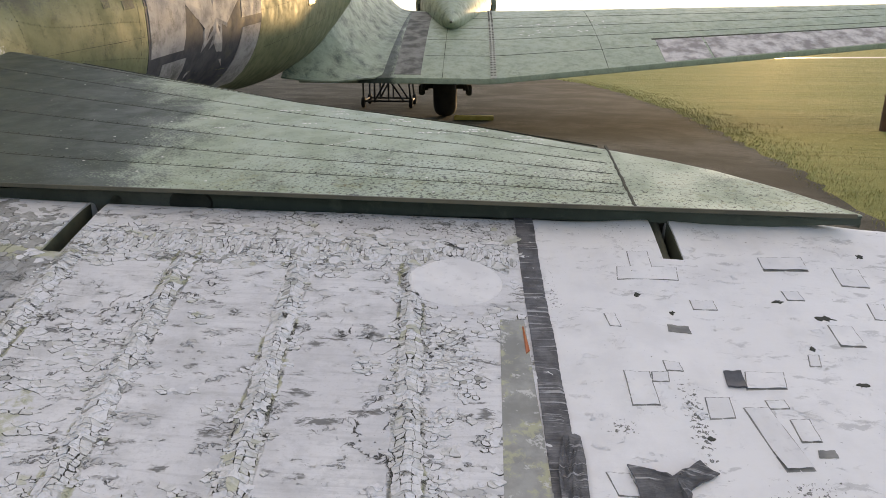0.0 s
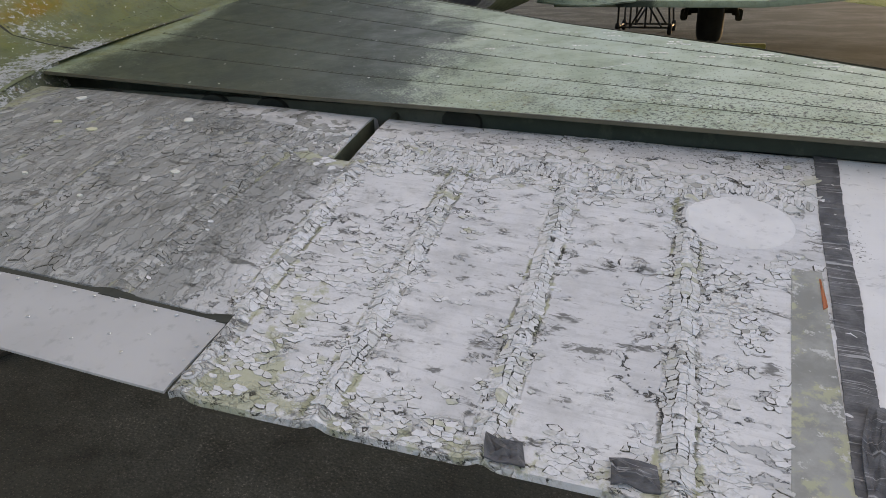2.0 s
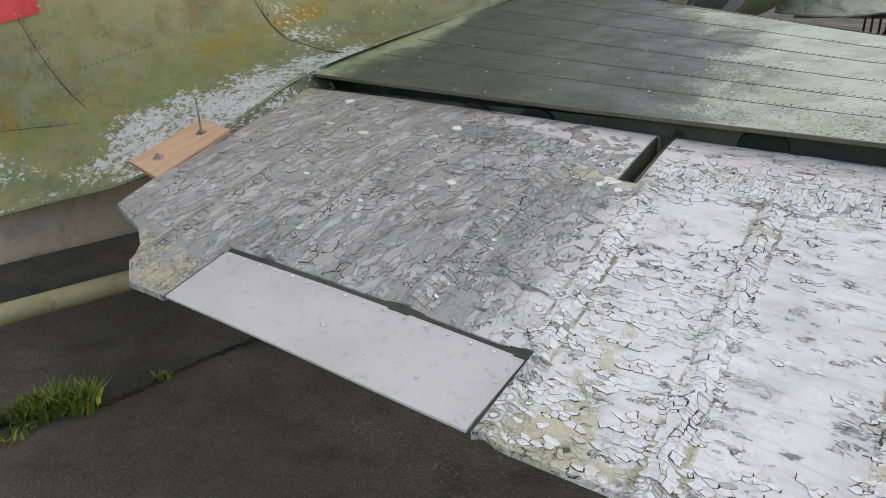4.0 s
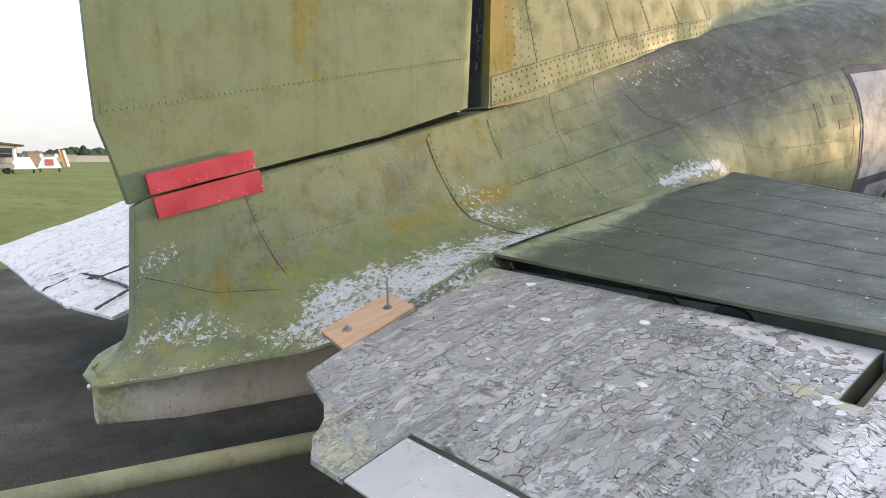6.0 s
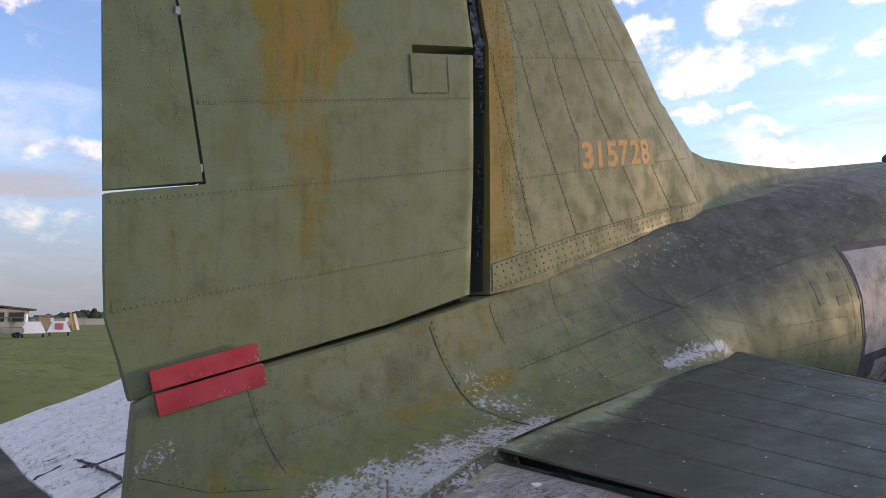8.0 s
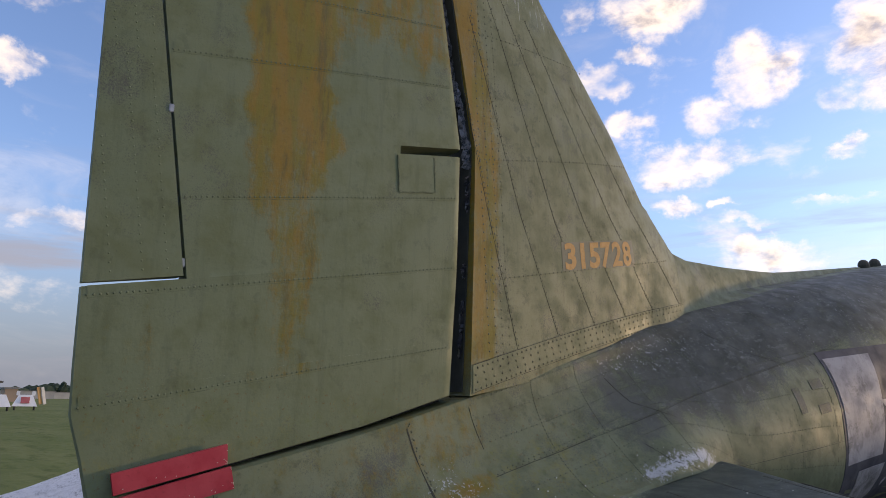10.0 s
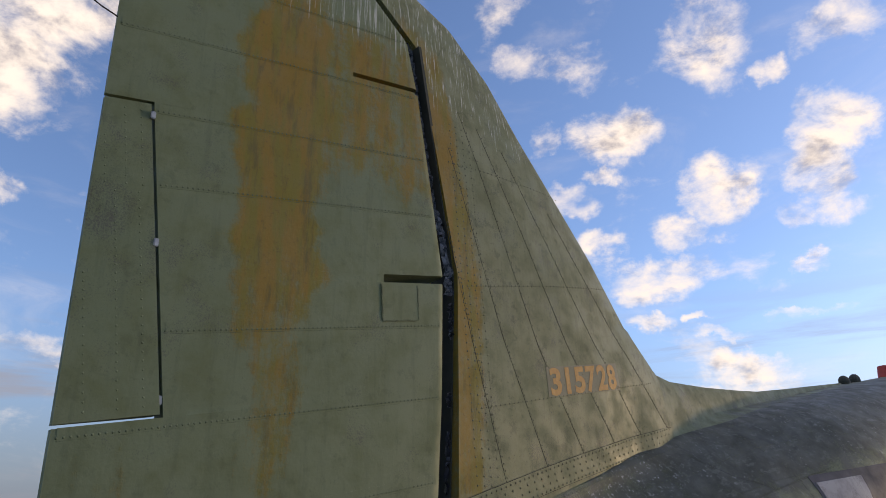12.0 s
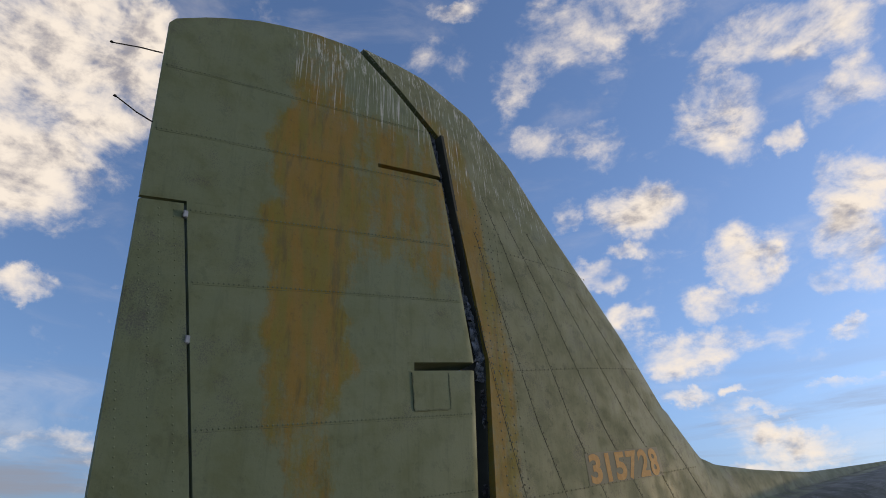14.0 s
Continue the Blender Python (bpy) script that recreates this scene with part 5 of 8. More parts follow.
for y0, z0, hgt in ((1.66, 1.60, 0.16), (1.86, 1.76, 0.06), (1.86, 1.60, 0.06), (2.10, 1.62, 0.17), (2.26, 1.66, 0.20), (2.44, 1.80, 0.06)):
    wide = 0.125 if hgt < 0.1 else 0.07
    g = [[on_hull(y, z0 + hgt * v + 0.17 * (y - y0)) for y in np.linspace(y0, y0 + wide, 6)] for v in np.linspace(0, 1, 6)]
    g = [[tuple(Vector(p) + hull_normal(p).normalized() * 0.0018) for p in r] for r in g]
    vv, ff = slab(g, lambda i, j, p: (p[0] - 0.006, p[1], p[2]))
    mesh_part("faded_letter_bar", vv, ff, olive, hull, "bar of worn, unreadable dark lettering", {"dark": [0.62] * len(vv), "chalk": [0.5] * len(vv)})

white_mark = weathered("chalky_white_marking", (0.34, 0.325, 0.33), (0.44, 0.42, 0.42), (0.20, 0.185, 0.185), 0.7, 1.0)
blue_mark = weathered("faded_blue_marking", (0.062, 0.062, 0.078), (0.090, 0.088, 0.100), (0.05, 0.05, 0.06), 0.7)


def insignia():
    """Star, bars and surround, laid on the side of the fuselage."""
    mid, tilt = (3.13, 1.60), 0.13

    def lay(u, v, lift):
        y, z = mid[0] + u, mid[1] + v + tilt * u
        p = Vector(on_hull(y, z))
        return tuple(p + hull_normal(p).normalized() * lift)

    def sheet(name, u0, u1, v0, v1, lift, mat, label):
        g = [[lay(u, v, lift) for u in np.linspace(u0, u1, max(4, int((u1 - u0) / 0.08)))] for v in np.linspace(v0, v1, max(4, int((v1 - v0) / 0.08)))]
        vv, ff = slab(g, lambda i, j, p: (p[0] - lift - 0.004, p[1], p[2]))
        mesh_part(name, vv, ff, mat, hull, label, {"dark": [0.20] * len(vv)})

    sheet("insignia_surround", -1.03, 1.02, -0.72, 0.55, 0.003, blue_mark, "faded dark surround of the insignia")
    sheet("insignia_bar", -1.0, -0.50, -0.20, 0.50, 0.007, white_mark, "chalky white bar")
    sheet("insignia_bar", -0.80, -0.42, -0.68, -0.27, 0.007, white_mark, "chalky white bar")
    sheet("insignia_bar", 0.56, 1.0, -0.72, -0.14, 0.007, white_mark, "chalky white bar")
    sheet("insignia_bar", 0.52, 1.0, -0.05, 0.52, 0.007, white_mark, "chalky white bar")
    verts, faces = [lay(0, 0, 0.009)], []
    for k in range(10):
        r = 0.56 if k % 2 == 0 else 0.215
        a = math.pi / 2 + k * math.pi / 5
        verts += [lay(0.5 * r * math.cos(a), 0.5 * r * math.sin(a), 0.009), lay(r * math.cos(a), r * math.sin(a), 0.009)]
    for k in range(10):
        i, j = 1 + 2 * k, 1 + 2 * ((k + 1) % 10)
        faces += [(0, i, j), (i, i + 1, j + 1, j)]
    mesh_part("insignia_star", verts, faces, white_mark, hull, "chalky white star", smooth=False, flip=True)


insignia()
for y0 in (5.4, 5.75):
    box_bm = bmesh.new()
    bmesh.ops.create_uvsphere(box_bm, u_segments=14, v_segments=8, radius=0.07, matrix=Matrix.Translation((0.0, y0, float(smooth_interp(y0, RY, RZ)[0]) + 0.02)) @ Matrix.Diagonal((0.8, 1.4, 1, 1)))
    bm_part("roof_fitting", box_bm, dark_shade_m, hull, "small dark fitting on the roof")
red_bm = bmesh.new()
rod(red_bm, (0.0, 6.9, float(smooth_interp(6.9, RY, RZ)[0]) - 0.02), (0.0, 6.9, float(smooth_interp(6.9, RY, RZ)[0]) + 0.13), 0.085, 16, 0.065)
bm_part("beacon", red_bm, simple("red_glass", (0.45, 0.03, 0.02), (0.55, 0.05, 0.03), 6.0, 0.3), hull, "red beacon on the roof")
win_m = simple("dark_window_glass", (0.02, 0.025, 0.03), (0.035, 0.04, 0.045), 3.0, 0.12, 0.0, 0.05)
for yc in (5.9, 6.9, 7.9, 8.9):
    zc = 2.05 + 0.17 * (yc - 5.9)
    g = [[on_hull(yc + u, zc + v + 0.17 * u) for u in np.linspace(-0.16, 0.16, 6)] for v in np.linspace(-0.2, 0.2, 6)]
    vv, ff = slab([[(p[0] + 0.006, p[1], p[2]) for p in r] for r in g], lambda i, j, p: (p[0] - 0.012, p[1], p[2]))
    mesh_part("window", vv, ff, win_m, hull, "small square cabin window")

# keel under the tail skirt, tail lamp, dark linings added in the gaps
keel_m = weathered("pink_primer_keel", (0.47, 0.39, 0.32), (0.54, 0.45, 0.375), (0.36, 0.31, 0.24), 0.65)
kb = []
for y in np.linspace(-2.455, -1.45, 30):
    hw = lerp(y, [-2.455, -2.40, -2.2, -1.45], [0.045, 0.12, 0.22, 0.36])
    kb.append([(hw * a, y, z) for a, z in ((0.0, 0.47), (0.6, 0.475), (0.92, 0.495), (1.0, 0.53), (1.0, 0.58), (1.0, 0.64), (0.98, lerp(y, [-2.4, -1.7, -0.9], [0.672, 0.74, 0.95])))])
vk = [p for r in kb for p in r] + [(-p[0], p[1], p[2]) for r in kb for p in r]
nk = len(kb) * 7
keel_f = grid_faces(len(kb), 7) + grid_faces(len(kb), 7, nk, True) + [tuple(range(6, -1, -1)) + tuple(range(nk, nk + 7))]
mesh_part("tail_keel", vk, keel_f, keel_m, plane, "pinkish primed keel under the tail, streaked green", {"lichen": [0.70 * bell(p[1], -2.42, 0.12) + 0.52 * bell(p[1], -2.22, 0.03) + 0.45 * bell(p[1], -1.98, 0.05) + 0.04 for p in vk], "rust": [0.0] * len(vk), "dark": [0.35 * ramp01(p[2], 0.60, 0.70) * bell(p[1], -2.0, 0.25) for p in vk]}, flip=True)
lamp = bmesh.new()
bmesh.ops.create_uvsphere(lamp, u_segments=14, v_segments=8, radius=0.013, matrix=Matrix.Translation((0.0, -2.468, 0.615)))
bm_part("tail_lamp", lamp, bright_rivet, plane, "small round tail lamp", True)
edge_pts = []
for y in np.linspace(-2.475, -1.15, 40):
    w, z = ring(y)[29]
    edge_pts.append((w, y, z))
ribbon("skirt_lip", edge_pts, 0.014, lambda p: Vector((0.4, 0, -0.9)), olive, hull, 0.0, 0.006)
# added strip keeps sky light from showing through the gap under the rudder
block_rows = [[(0.0, y, zz) for y in np.linspace(-2.16, -0.72, 40) for zz in (ring(y)[0][1] + 0.03 * k - 0.008,)] for k in (0, 1)]
vv, ff = slab(block_rows, lambda i, j, p: (p[0] + 0.006, p[1], p[2]))
mesh_part("gap_light_block", vv, ff, dark_shade_m, hull, "added dark strip blocking sky light in the gap under the rudder", smooth=False)
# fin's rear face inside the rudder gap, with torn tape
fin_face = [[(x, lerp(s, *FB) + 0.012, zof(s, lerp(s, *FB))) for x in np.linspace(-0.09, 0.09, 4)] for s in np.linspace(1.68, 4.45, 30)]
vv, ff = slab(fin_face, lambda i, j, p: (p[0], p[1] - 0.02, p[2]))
mesh_part("rear_spar", vv, ff, dark_shade_m, fin, "dark rear spar inside the gap")
silver_tape = simple("crumpled_silver_tape", (0.045, 0.050, 0.062), (0.20, 0.21, 0.24), 35.0, 0.3, 0.0, 0.8, 60.0, 0.004)
rng = random.Random(11)
s_ = 1.75
while s_ < 4.4:
    ln = rng.uniform(0.03, 0.16) if s_ < 2.9 else rng.uniform(0.10, 0.3)
    if rng.random() < (0.55 if s_ < 2.85 else 0.95):
        yg = lerp(s_, *FB) - 0.02
        n = 9
        g = []
        for i in range(n):
            ss = s_ + ln * i / (n - 1)
            yy = lerp(ss, *FB)
            wid = 0.055 if s_ > 2.85 else 0.03 * (1 - abs(i / (n - 1) - 0.5))
            g.append([(rudder_half(ss, -0.72) * 0.75 + rng.uniform(-0.012, 0.008) + 0.012 * math.sin(3 * k + i), yy - 0.004 - wid * k / 4, zof(ss, yy)) for k in range(5)])
        vv, ff = slab(g, lambda i, j, p: (p[0] - 0.002, p[1], p[2]))
        mesh_part("torn_tape", vv, ff, silver_tape if s_ > 2.85 else black_tape, fin, "crumpled black tape in the rudder gap", smooth=True)
    s_ += ln * 1.05

# tailplane: seams, tip joint, edge strip, rear spar
edge_m = simple("brown_edge_strip", (0.070, 0.066, 0.048), (0.11, 0.10, 0.07), 8.0, 0.7)
UPW = Vector((0, -0.15, 1))
spots = []
for f in (0.93, 0.78, 0.62, 0.45, 0.30, 0.17):
    pts = []
    for x in np.linspace(0.75 if f < 0.9 else 1.0, 3.61, 70):
        y = te_stab(x) + f * (lerp(x, LE_X, LE_Y) - te_stab(x))
        pts.append((x, y, stab_top(x, y) + 0.006))
    ribbon("seam", pts, 0.0026, lambda p: UPW, grimy, stab, 0.0002, 0.0006, rag=0.95, seed=int(f * 100))
    spots += [(Vector(a).lerp(Vector(b), k / 2) + Vector((0, 0.012, 0.0018)), UPW) for a, b in zip(pts[:-1], pts[1:]) for k in range(2)]
rivets("rivets", spots, 0.0027, grimy, stab)
joint = [(3.622 + 0.017 * (k / 19), -1.20 + 0.565 * k / 19, stab_top(3.63, -1.20 + 0.565 * k / 19) + 0.006) for k in range(20)]
ribbon("tip_joint", joint, 0.008, lambda p: UPW, grimy, stab, 0.0003, 0.001, rag=0.5)
lip = [[(x, te_stab(x) - 0.002, stab_top(x, te_stab(x)) + dz) for x in np.linspace(0.70, 4.20, 90)] for dz in (0.0085, -0.002)]
vv, ff = slab(lip, lambda i, j, p: (p[0], p[1] + 0.008, p[2]))
mesh_part("trailing_edge_strip", vv, ff, edge_m, stab, "dull brown metal edge strip", smooth=False, flip=True)
le_strip = []
for x in np.linspace(1.2, 4.1, 70):
    y = lerp(x, LE_X, LE_Y) - 0.055
    le_strip.append((x, y, stab_top(x, y) - 0.001))
ribbon("leading_edge_seam", le_strip, 0.008, lambda p: UPW, grimy, stab, 0.003, 0.001, rag=0.4)
spar = [[(x, -1.035, z) for x in np.linspace(0.62, 4.1, 40)] for z in (0.98, 0.92, 0.80)]
vv, ff = slab(spar, lambda i, j, p: (p[0], p[1] + 0.01, p[2]))
mesh_part("rear_spar", vv, ff, primer, stab, "dirty primed spar inside the hinge gap", smooth=False, flip=True)
# solid discs whose dark colour is the shade inside the spar's holes
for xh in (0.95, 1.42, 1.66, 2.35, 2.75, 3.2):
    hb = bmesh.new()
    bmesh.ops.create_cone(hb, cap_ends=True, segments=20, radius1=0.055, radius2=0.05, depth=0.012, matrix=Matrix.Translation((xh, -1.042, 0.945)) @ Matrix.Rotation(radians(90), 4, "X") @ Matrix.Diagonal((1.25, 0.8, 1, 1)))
    bm_part("lightening_hole_shade", hb, dark_shade_m, stab, "dark disc painted as the shade in a lightening hole of the spar")
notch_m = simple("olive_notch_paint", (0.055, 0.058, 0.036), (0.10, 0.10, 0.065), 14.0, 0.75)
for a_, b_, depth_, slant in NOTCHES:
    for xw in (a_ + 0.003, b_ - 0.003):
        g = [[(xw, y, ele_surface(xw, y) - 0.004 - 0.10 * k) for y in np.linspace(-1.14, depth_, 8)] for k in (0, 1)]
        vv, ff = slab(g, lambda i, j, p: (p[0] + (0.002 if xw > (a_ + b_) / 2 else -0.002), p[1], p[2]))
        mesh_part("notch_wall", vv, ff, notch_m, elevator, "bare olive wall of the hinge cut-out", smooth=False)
    # added plate, coloured as the shade deep in the cut-out
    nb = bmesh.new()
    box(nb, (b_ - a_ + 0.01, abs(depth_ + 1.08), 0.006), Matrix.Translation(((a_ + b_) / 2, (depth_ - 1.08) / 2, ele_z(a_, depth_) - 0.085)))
    bm_part("notch_shade_plate", nb, dark_shade_m, elevator, "dark plate painted as the shade inside the hinge cut-out")
    arm = bmesh.new()
    rod(arm, ((a_ + b_) / 2, -1.03, 0.95), ((a_ + b_) / 2, depth_ + 0.05, ele_z(a_, depth_) - 0.035), 0.014, 10)
    bm_part("hinge_arm", arm, primer, elevator, "hinge bracket in the cut-out")

# ---- elevator details ----
fabric_edge = simple("dirty_fabric_edge", (0.16, 0.16, 0.155), (0.26, 0.26, 0.25), 30.0, 0.8)
fabric_patch = simple("white_fabric_patch", (0.66, 0.66, 0.67), (0.75, 0.75, 0.755), 9.0, 0.7, 0.0, 0.15)
orange_primer = simple("orange_primer_chip", (0.46, 0.13, 0.055), (0.52, 0.19, 0.09), 20.0, 0.7)


def on_ele(x, y, lift=0.0):
    return (x, y, ele_surface(x, y) + lift)


def ele_sheet(name, corners, lift, mat, label, nu=8, nv=8, curl=0.0, thick=0.003, parent=None):
    """A four-cornered patch laid on the elevator's skin; curl lifts its last edge."""
    c = [np.array(p) for p in corners]
    g = []
    for i in range(nu):
        u = i / (nu - 1)
        row = []
        for j in range(nv):
            v = j / (nv - 1)
            q = (c[0] * (1 - u) + c[1] * u) * (1 - v) + (c[3] * (1 - u) + c[2] * u) * v
            row.append(on_ele(q[0], q[1], lift + curl * max(0.0, v - 0.4) ** 2 * 2.8 + 0.0008 * math.sin(9 * u + 7 * v)))
        g.append(row)
    vv, ff = slab(g, lambda i, j, p: (p[0], p[1], p[2] - thick))
    return mesh_part(name, vv, ff, mat, parent or elevator, label)


bare_m, bt_, bb_ = material("grey_bare_metal", 0.6, 0.0, 0.35)
bp_ = place(bt_)
bcol = n_mix(bt_, n_step(bt_, n_noise(bt_, bp_, 11.0, 6.0, 0.65), 0.38, 0.64), (0.235, 0.24, 0.225), (0.34, 0.345, 0.33))
bcol = n_mix(bt_, n_step(bt_, n_noise(bt_, bp_, 21.0, 7.0, 0.7), 0.52, 0.62, 0.0, 0.8), bcol, (0.42, 0.42, 0.28))
bcol = n_mix(bt_, n_step(bt_, n_noise(bt_, bp_, 34.0, 6.0, 0.7), 0.58, 0.64, 0.0, 0.8), bcol, (0.56, 0.56, 0.55))
link(bt_, bcol, bb_.inputs["Base Color"])
# grey tape along the seam between old and new fabric
tape_rows = []
rng = random.Random(5)
for k in range(150):
    y = -1.105 - 0.99 * k / 149
    xc = lerp(y, [-2.1, -1.715, -1.27, -1.1], [3.347, 3.3415, 3.331, 3.327])
    tape_rows.append([on_ele(xc + d * 1.06 + (0.0007 * rng.uniform(-1, 1) if abs(d) > 0.02 else 0), y, 0.0025 + 0.0022 * math.sin(55 * y + 11 * math.sin(9 * y) + 12 * d) + rng.uniform(-0.0006, 0.0006)) for d in np.linspace(-0.0235, 0.0235, 7)])
vv, ff = slab(tape_rows, lambda i, j, p: (p[0], p[1], p[2] - 0.004))
mesh_part("tape", vv, ff, tape_m, elevator, "wrinkled grey duct tape along a fabric seam", flip=False)
ele_sheet("bare_strip", [(3.250, -1.575), (3.304, -1.575), (3.326, -2.13), (3.240, -2.13)], 0.001, bare_m, "bare grey strip beside the tape, blotched with lichen", 8, 30)
ele_sheet("primer_chip", [(3.298, -1.60), (3.301, -1.60), (3.309, -1.68), (3.301, -1.69)], 0.003, orange_primer, "chip of orange primer")
disc_v, disc_f = [on_ele(3.148, -1.432, 0.0016)], []
for r_, up_ in ((0.5, 0.0016), (0.93, 0.0014), (1.0, -0.001)):
    disc_v += [on_ele(3.148 + 0.116 * r_ * math.cos(k * math.pi / 24), -1.432 + 0.100 * r_ * math.sin(k * math.pi / 24), up_) for k in range(48)]
disc_f += [(0, 1 + k, 1 + (k + 1) % 48) for k in range(48)]
for r_ in range(2):
    disc_f += [(1 + r_ * 48 + k, 49 + r_ * 48 + k, 49 + r_ * 48 + (k + 1) % 48, 1 + r_ * 48 + (k + 1) % 48) for k in range(48)]
mesh_part("round_patch", disc_v, disc_f, fabric_patch, elevator, "smooth round patch of newer white fabric")

# loose patches on the newer fabric: middle, width, depth, lean, curl of the rear edge
FRONT_PATCHES = [(3.619, -1.379, 0.145, 0.051, -0.008, 0), (3.610, -1.333, 0.050, 0.080, -0.002, 0), (3.967, -1.331, 0.106, 0.053, -0.003, 0.010), (4.114, -1.375, 0.064, 0.071, -0.007, 0.003),
                 (3.721, -1.502, 0.052, 0.032, 0, 0), (3.501, -1.568, 0.022, 0.051, 0.004, 0), (3.936, -1.470, 0.036, 0.038, -0.001, 0.002), (3.990, -1.617, 0.050, 0.066, -0.002, 0.006), (4.113, -1.514, 0.035, 0.064, -0.014, 0), (3.889, -1.696, 0.020, 0.033, -0.009, 0)]
REAR_PATCHES = [(3.518, -1.788, 0.049, 0.087, 0.001, 0.002), (3.562, -1.757, 0.030, 0.023, -0.003, 0), (3.594, -1.727, 0.031, 0.026, 0.001, 0), (3.766, -1.761, 0.074, 0.053, -0.015, 0.006), (3.654, -1.837, 0.043, 0.048, -0.004, 0),
                (3.731, -1.912, 0.044, 0.143, 0.022, 0.014), (3.761, -1.832, 0.033, 0.021, 0.001, 0), (3.785, -1.899, 0.032, 0.051, 0, 0.003), (3.441, -2.019, 0.037, 0.045, 0.012, 0), (4.16, -1.76, 0.09, 0.09, 0, 0.008)]
for px, py, wide, deep, lean, curl in FRONT_PATCHES + REAR_PATCHES:
    corners = [(px - wide / 2 - lean / 2, py + deep / 2), (px + wide / 2 - lean / 2, py + deep / 2), (px + wide / 2 + lean / 2, py - deep / 2), (px - wide / 2 + lean / 2, py - deep / 2)]
    grown = [(px + (cx_ - px) * (1 + 0.004 / wide), py + (cy_ - py) * (1 + 0.004 / deep)) for cx_, cy_ in corners]
    ele_sheet("patch_edge", grown, 0.0006, fabric_edge, "grimy edge of a fabric patch", 5, 5, 0.0, 0.002)
    ele_sheet("fabric_patch", corners, 0.0014, fabric_patch, "loose white fabric patch", 7, 7, 0.4 * curl, 0.0008)
for px, py, wide, deep in ((3.643, -1.592, 0.047, 0.027), (3.801, -1.952, 0.029, 0.016)):
    ele_sheet("grey_patch", [(px - wide / 2, py + deep / 2), (px + wide / 2, py + deep / 2), (px + wide / 2, py - deep / 2), (px - wide / 2 - 0.004, py - deep / 2)], 0.0012, fabric_edge, "grimy grey patch", 5, 5, 0.0, 0.001)
ele_sheet("black_patch", [(3.693, -1.733), (3.728, -1.732), (3.722, -1.786), (3.686, -1.784)], 0.003, black_tape, "square of black tape", 8, 8, 0.003)

crack_dirt_shadow = simple("crack_dirt_shadow", (0.032, 0.031, 0.025), (0.075, 0.072, 0.056), 25.0, 0.9)
HOLES = [(3.576, -1.468, 0.012, 0.010), (3.642, -1.534, 0.011, 0.010), (3.890, -1.496, 0.020, 0.009), (3.970, -1.560, 0.036, 0.012), (3.900, -1.659, 0.013, 0.009), (3.953, -1.764, 0.026, 0.008),
         (3.617, -1.909, 0.012, 0.006), (4.178, -1.286, 0.020, 0.014), (4.08, -1.97, 0.022, 0.030), (4.25, -1.62, 0.03, 0.01)]
for n, (hx, hy, ra, rb) in enumerate(HOLES):
    rng = random.Random(n)
    rim = [(hx + ra * rng.uniform(0.15, 0.75) * math.cos(k * math.pi / 7), hy + rb * rng.uniform(0.2, 1.1) * math.sin(k * math.pi / 7)) for k in range(14)]
    verts = [on_ele(hx, hy, 0.0014)] + [on_ele(x, y, 0.0018) for x, y in rim] + [on_ele(hx + 1.25 * (x - hx), hy + 1.25 * (y - hy), -0.002) for x, y in rim]
    faces = [(0, 1 + k, 1 + (k + 1) % 14) for k in range(14)] + [(1 + k, 15 + k, 15 + (k + 1) % 14, 1 + (k + 1) % 14) for k in range(14)]
    mesh_part("torn_hole", verts, faces, dark_shade_m, elevator, "dark tear in the fabric", smooth=False)


def crumple(name, outline, lift, seed, label):
    """Crumpled black tape: a fan of sharp folds over an outline."""
    rng = random.Random(seed)
    c = np.mean(np.array(outline), 0)
    rings_ = [0.0, 0.35, 0.7, 1.0]
    m = len(outline) * 3
    verts = [on_ele(c[0], c[1], lift + 0.012)]
    for r in rings_[1:]:
        for k in range(m):
            a, b = np.array(outline[k // 3]), np.array(outline[(k // 3 + 1) % len(outline)])
            q = a + (b - a) * (k % 3) / 3
            p = c + (q - c) * r * rng.uniform(0.93, 1.05)
            verts.append(on_ele(p[0], p[1], lift + rng.uniform(0.0, 0.010)))
    faces = [(0, 1 + k, 1 + (k + 1) % m) for k in range(m)]
    for r in range(2):
        for k in range(m):
            a = 1 + r * m + k
            b = 1 + r * m + (k + 1) % m
            faces += [(a, a + m, b + m), (a, b + m, b)]
    n = len(verts)
    verts += [(p[0], p[1], p[2] - 0.003) for p in verts]
    faces += [tuple(v + n for v in f[::-1]) for f in faces]
    for k in range(m):
        a, b = 1 + 2 * m + k, 1 + 2 * m + (k + 1) % m
        faces.append((a, a + n, b + n, b))
    mesh_part(name, verts, faces, tape_m, elevator, label, smooth=False)


crumple("crumpled_tape", [(3.455, -1.982), (3.498, -1.994), (3.525, -1.999), (3.582, -1.962), (3.606, -1.99), (3.55, -2.025), (3.536, -2.075), (3.468, -2.08)], 0.003, 3, "crumpled black tape curling off the fabric")
crumple("crumpled_tape", [(3.350, -1.92), (3.384, -1.912), (3.378, -2.12), (3.335, -2.125), (3.334, -2.0)], 0.004, 4, "torn black tape hanging over the trailing edge")
crumple("crumpled_tape", [(2.80, -2.15), (2.86, -2.14), (2.875, -2.185), (2.81, -2.19)], 0.003, 5, "strip of black tape on the trailing edge")
crumple("crumpled_tape", [(2.99, -2.125), (3.06, -2.12), (3.07, -2.165), (3.0, -2.17)], 0.003, 6, "strip of black tape on the trailing edge")

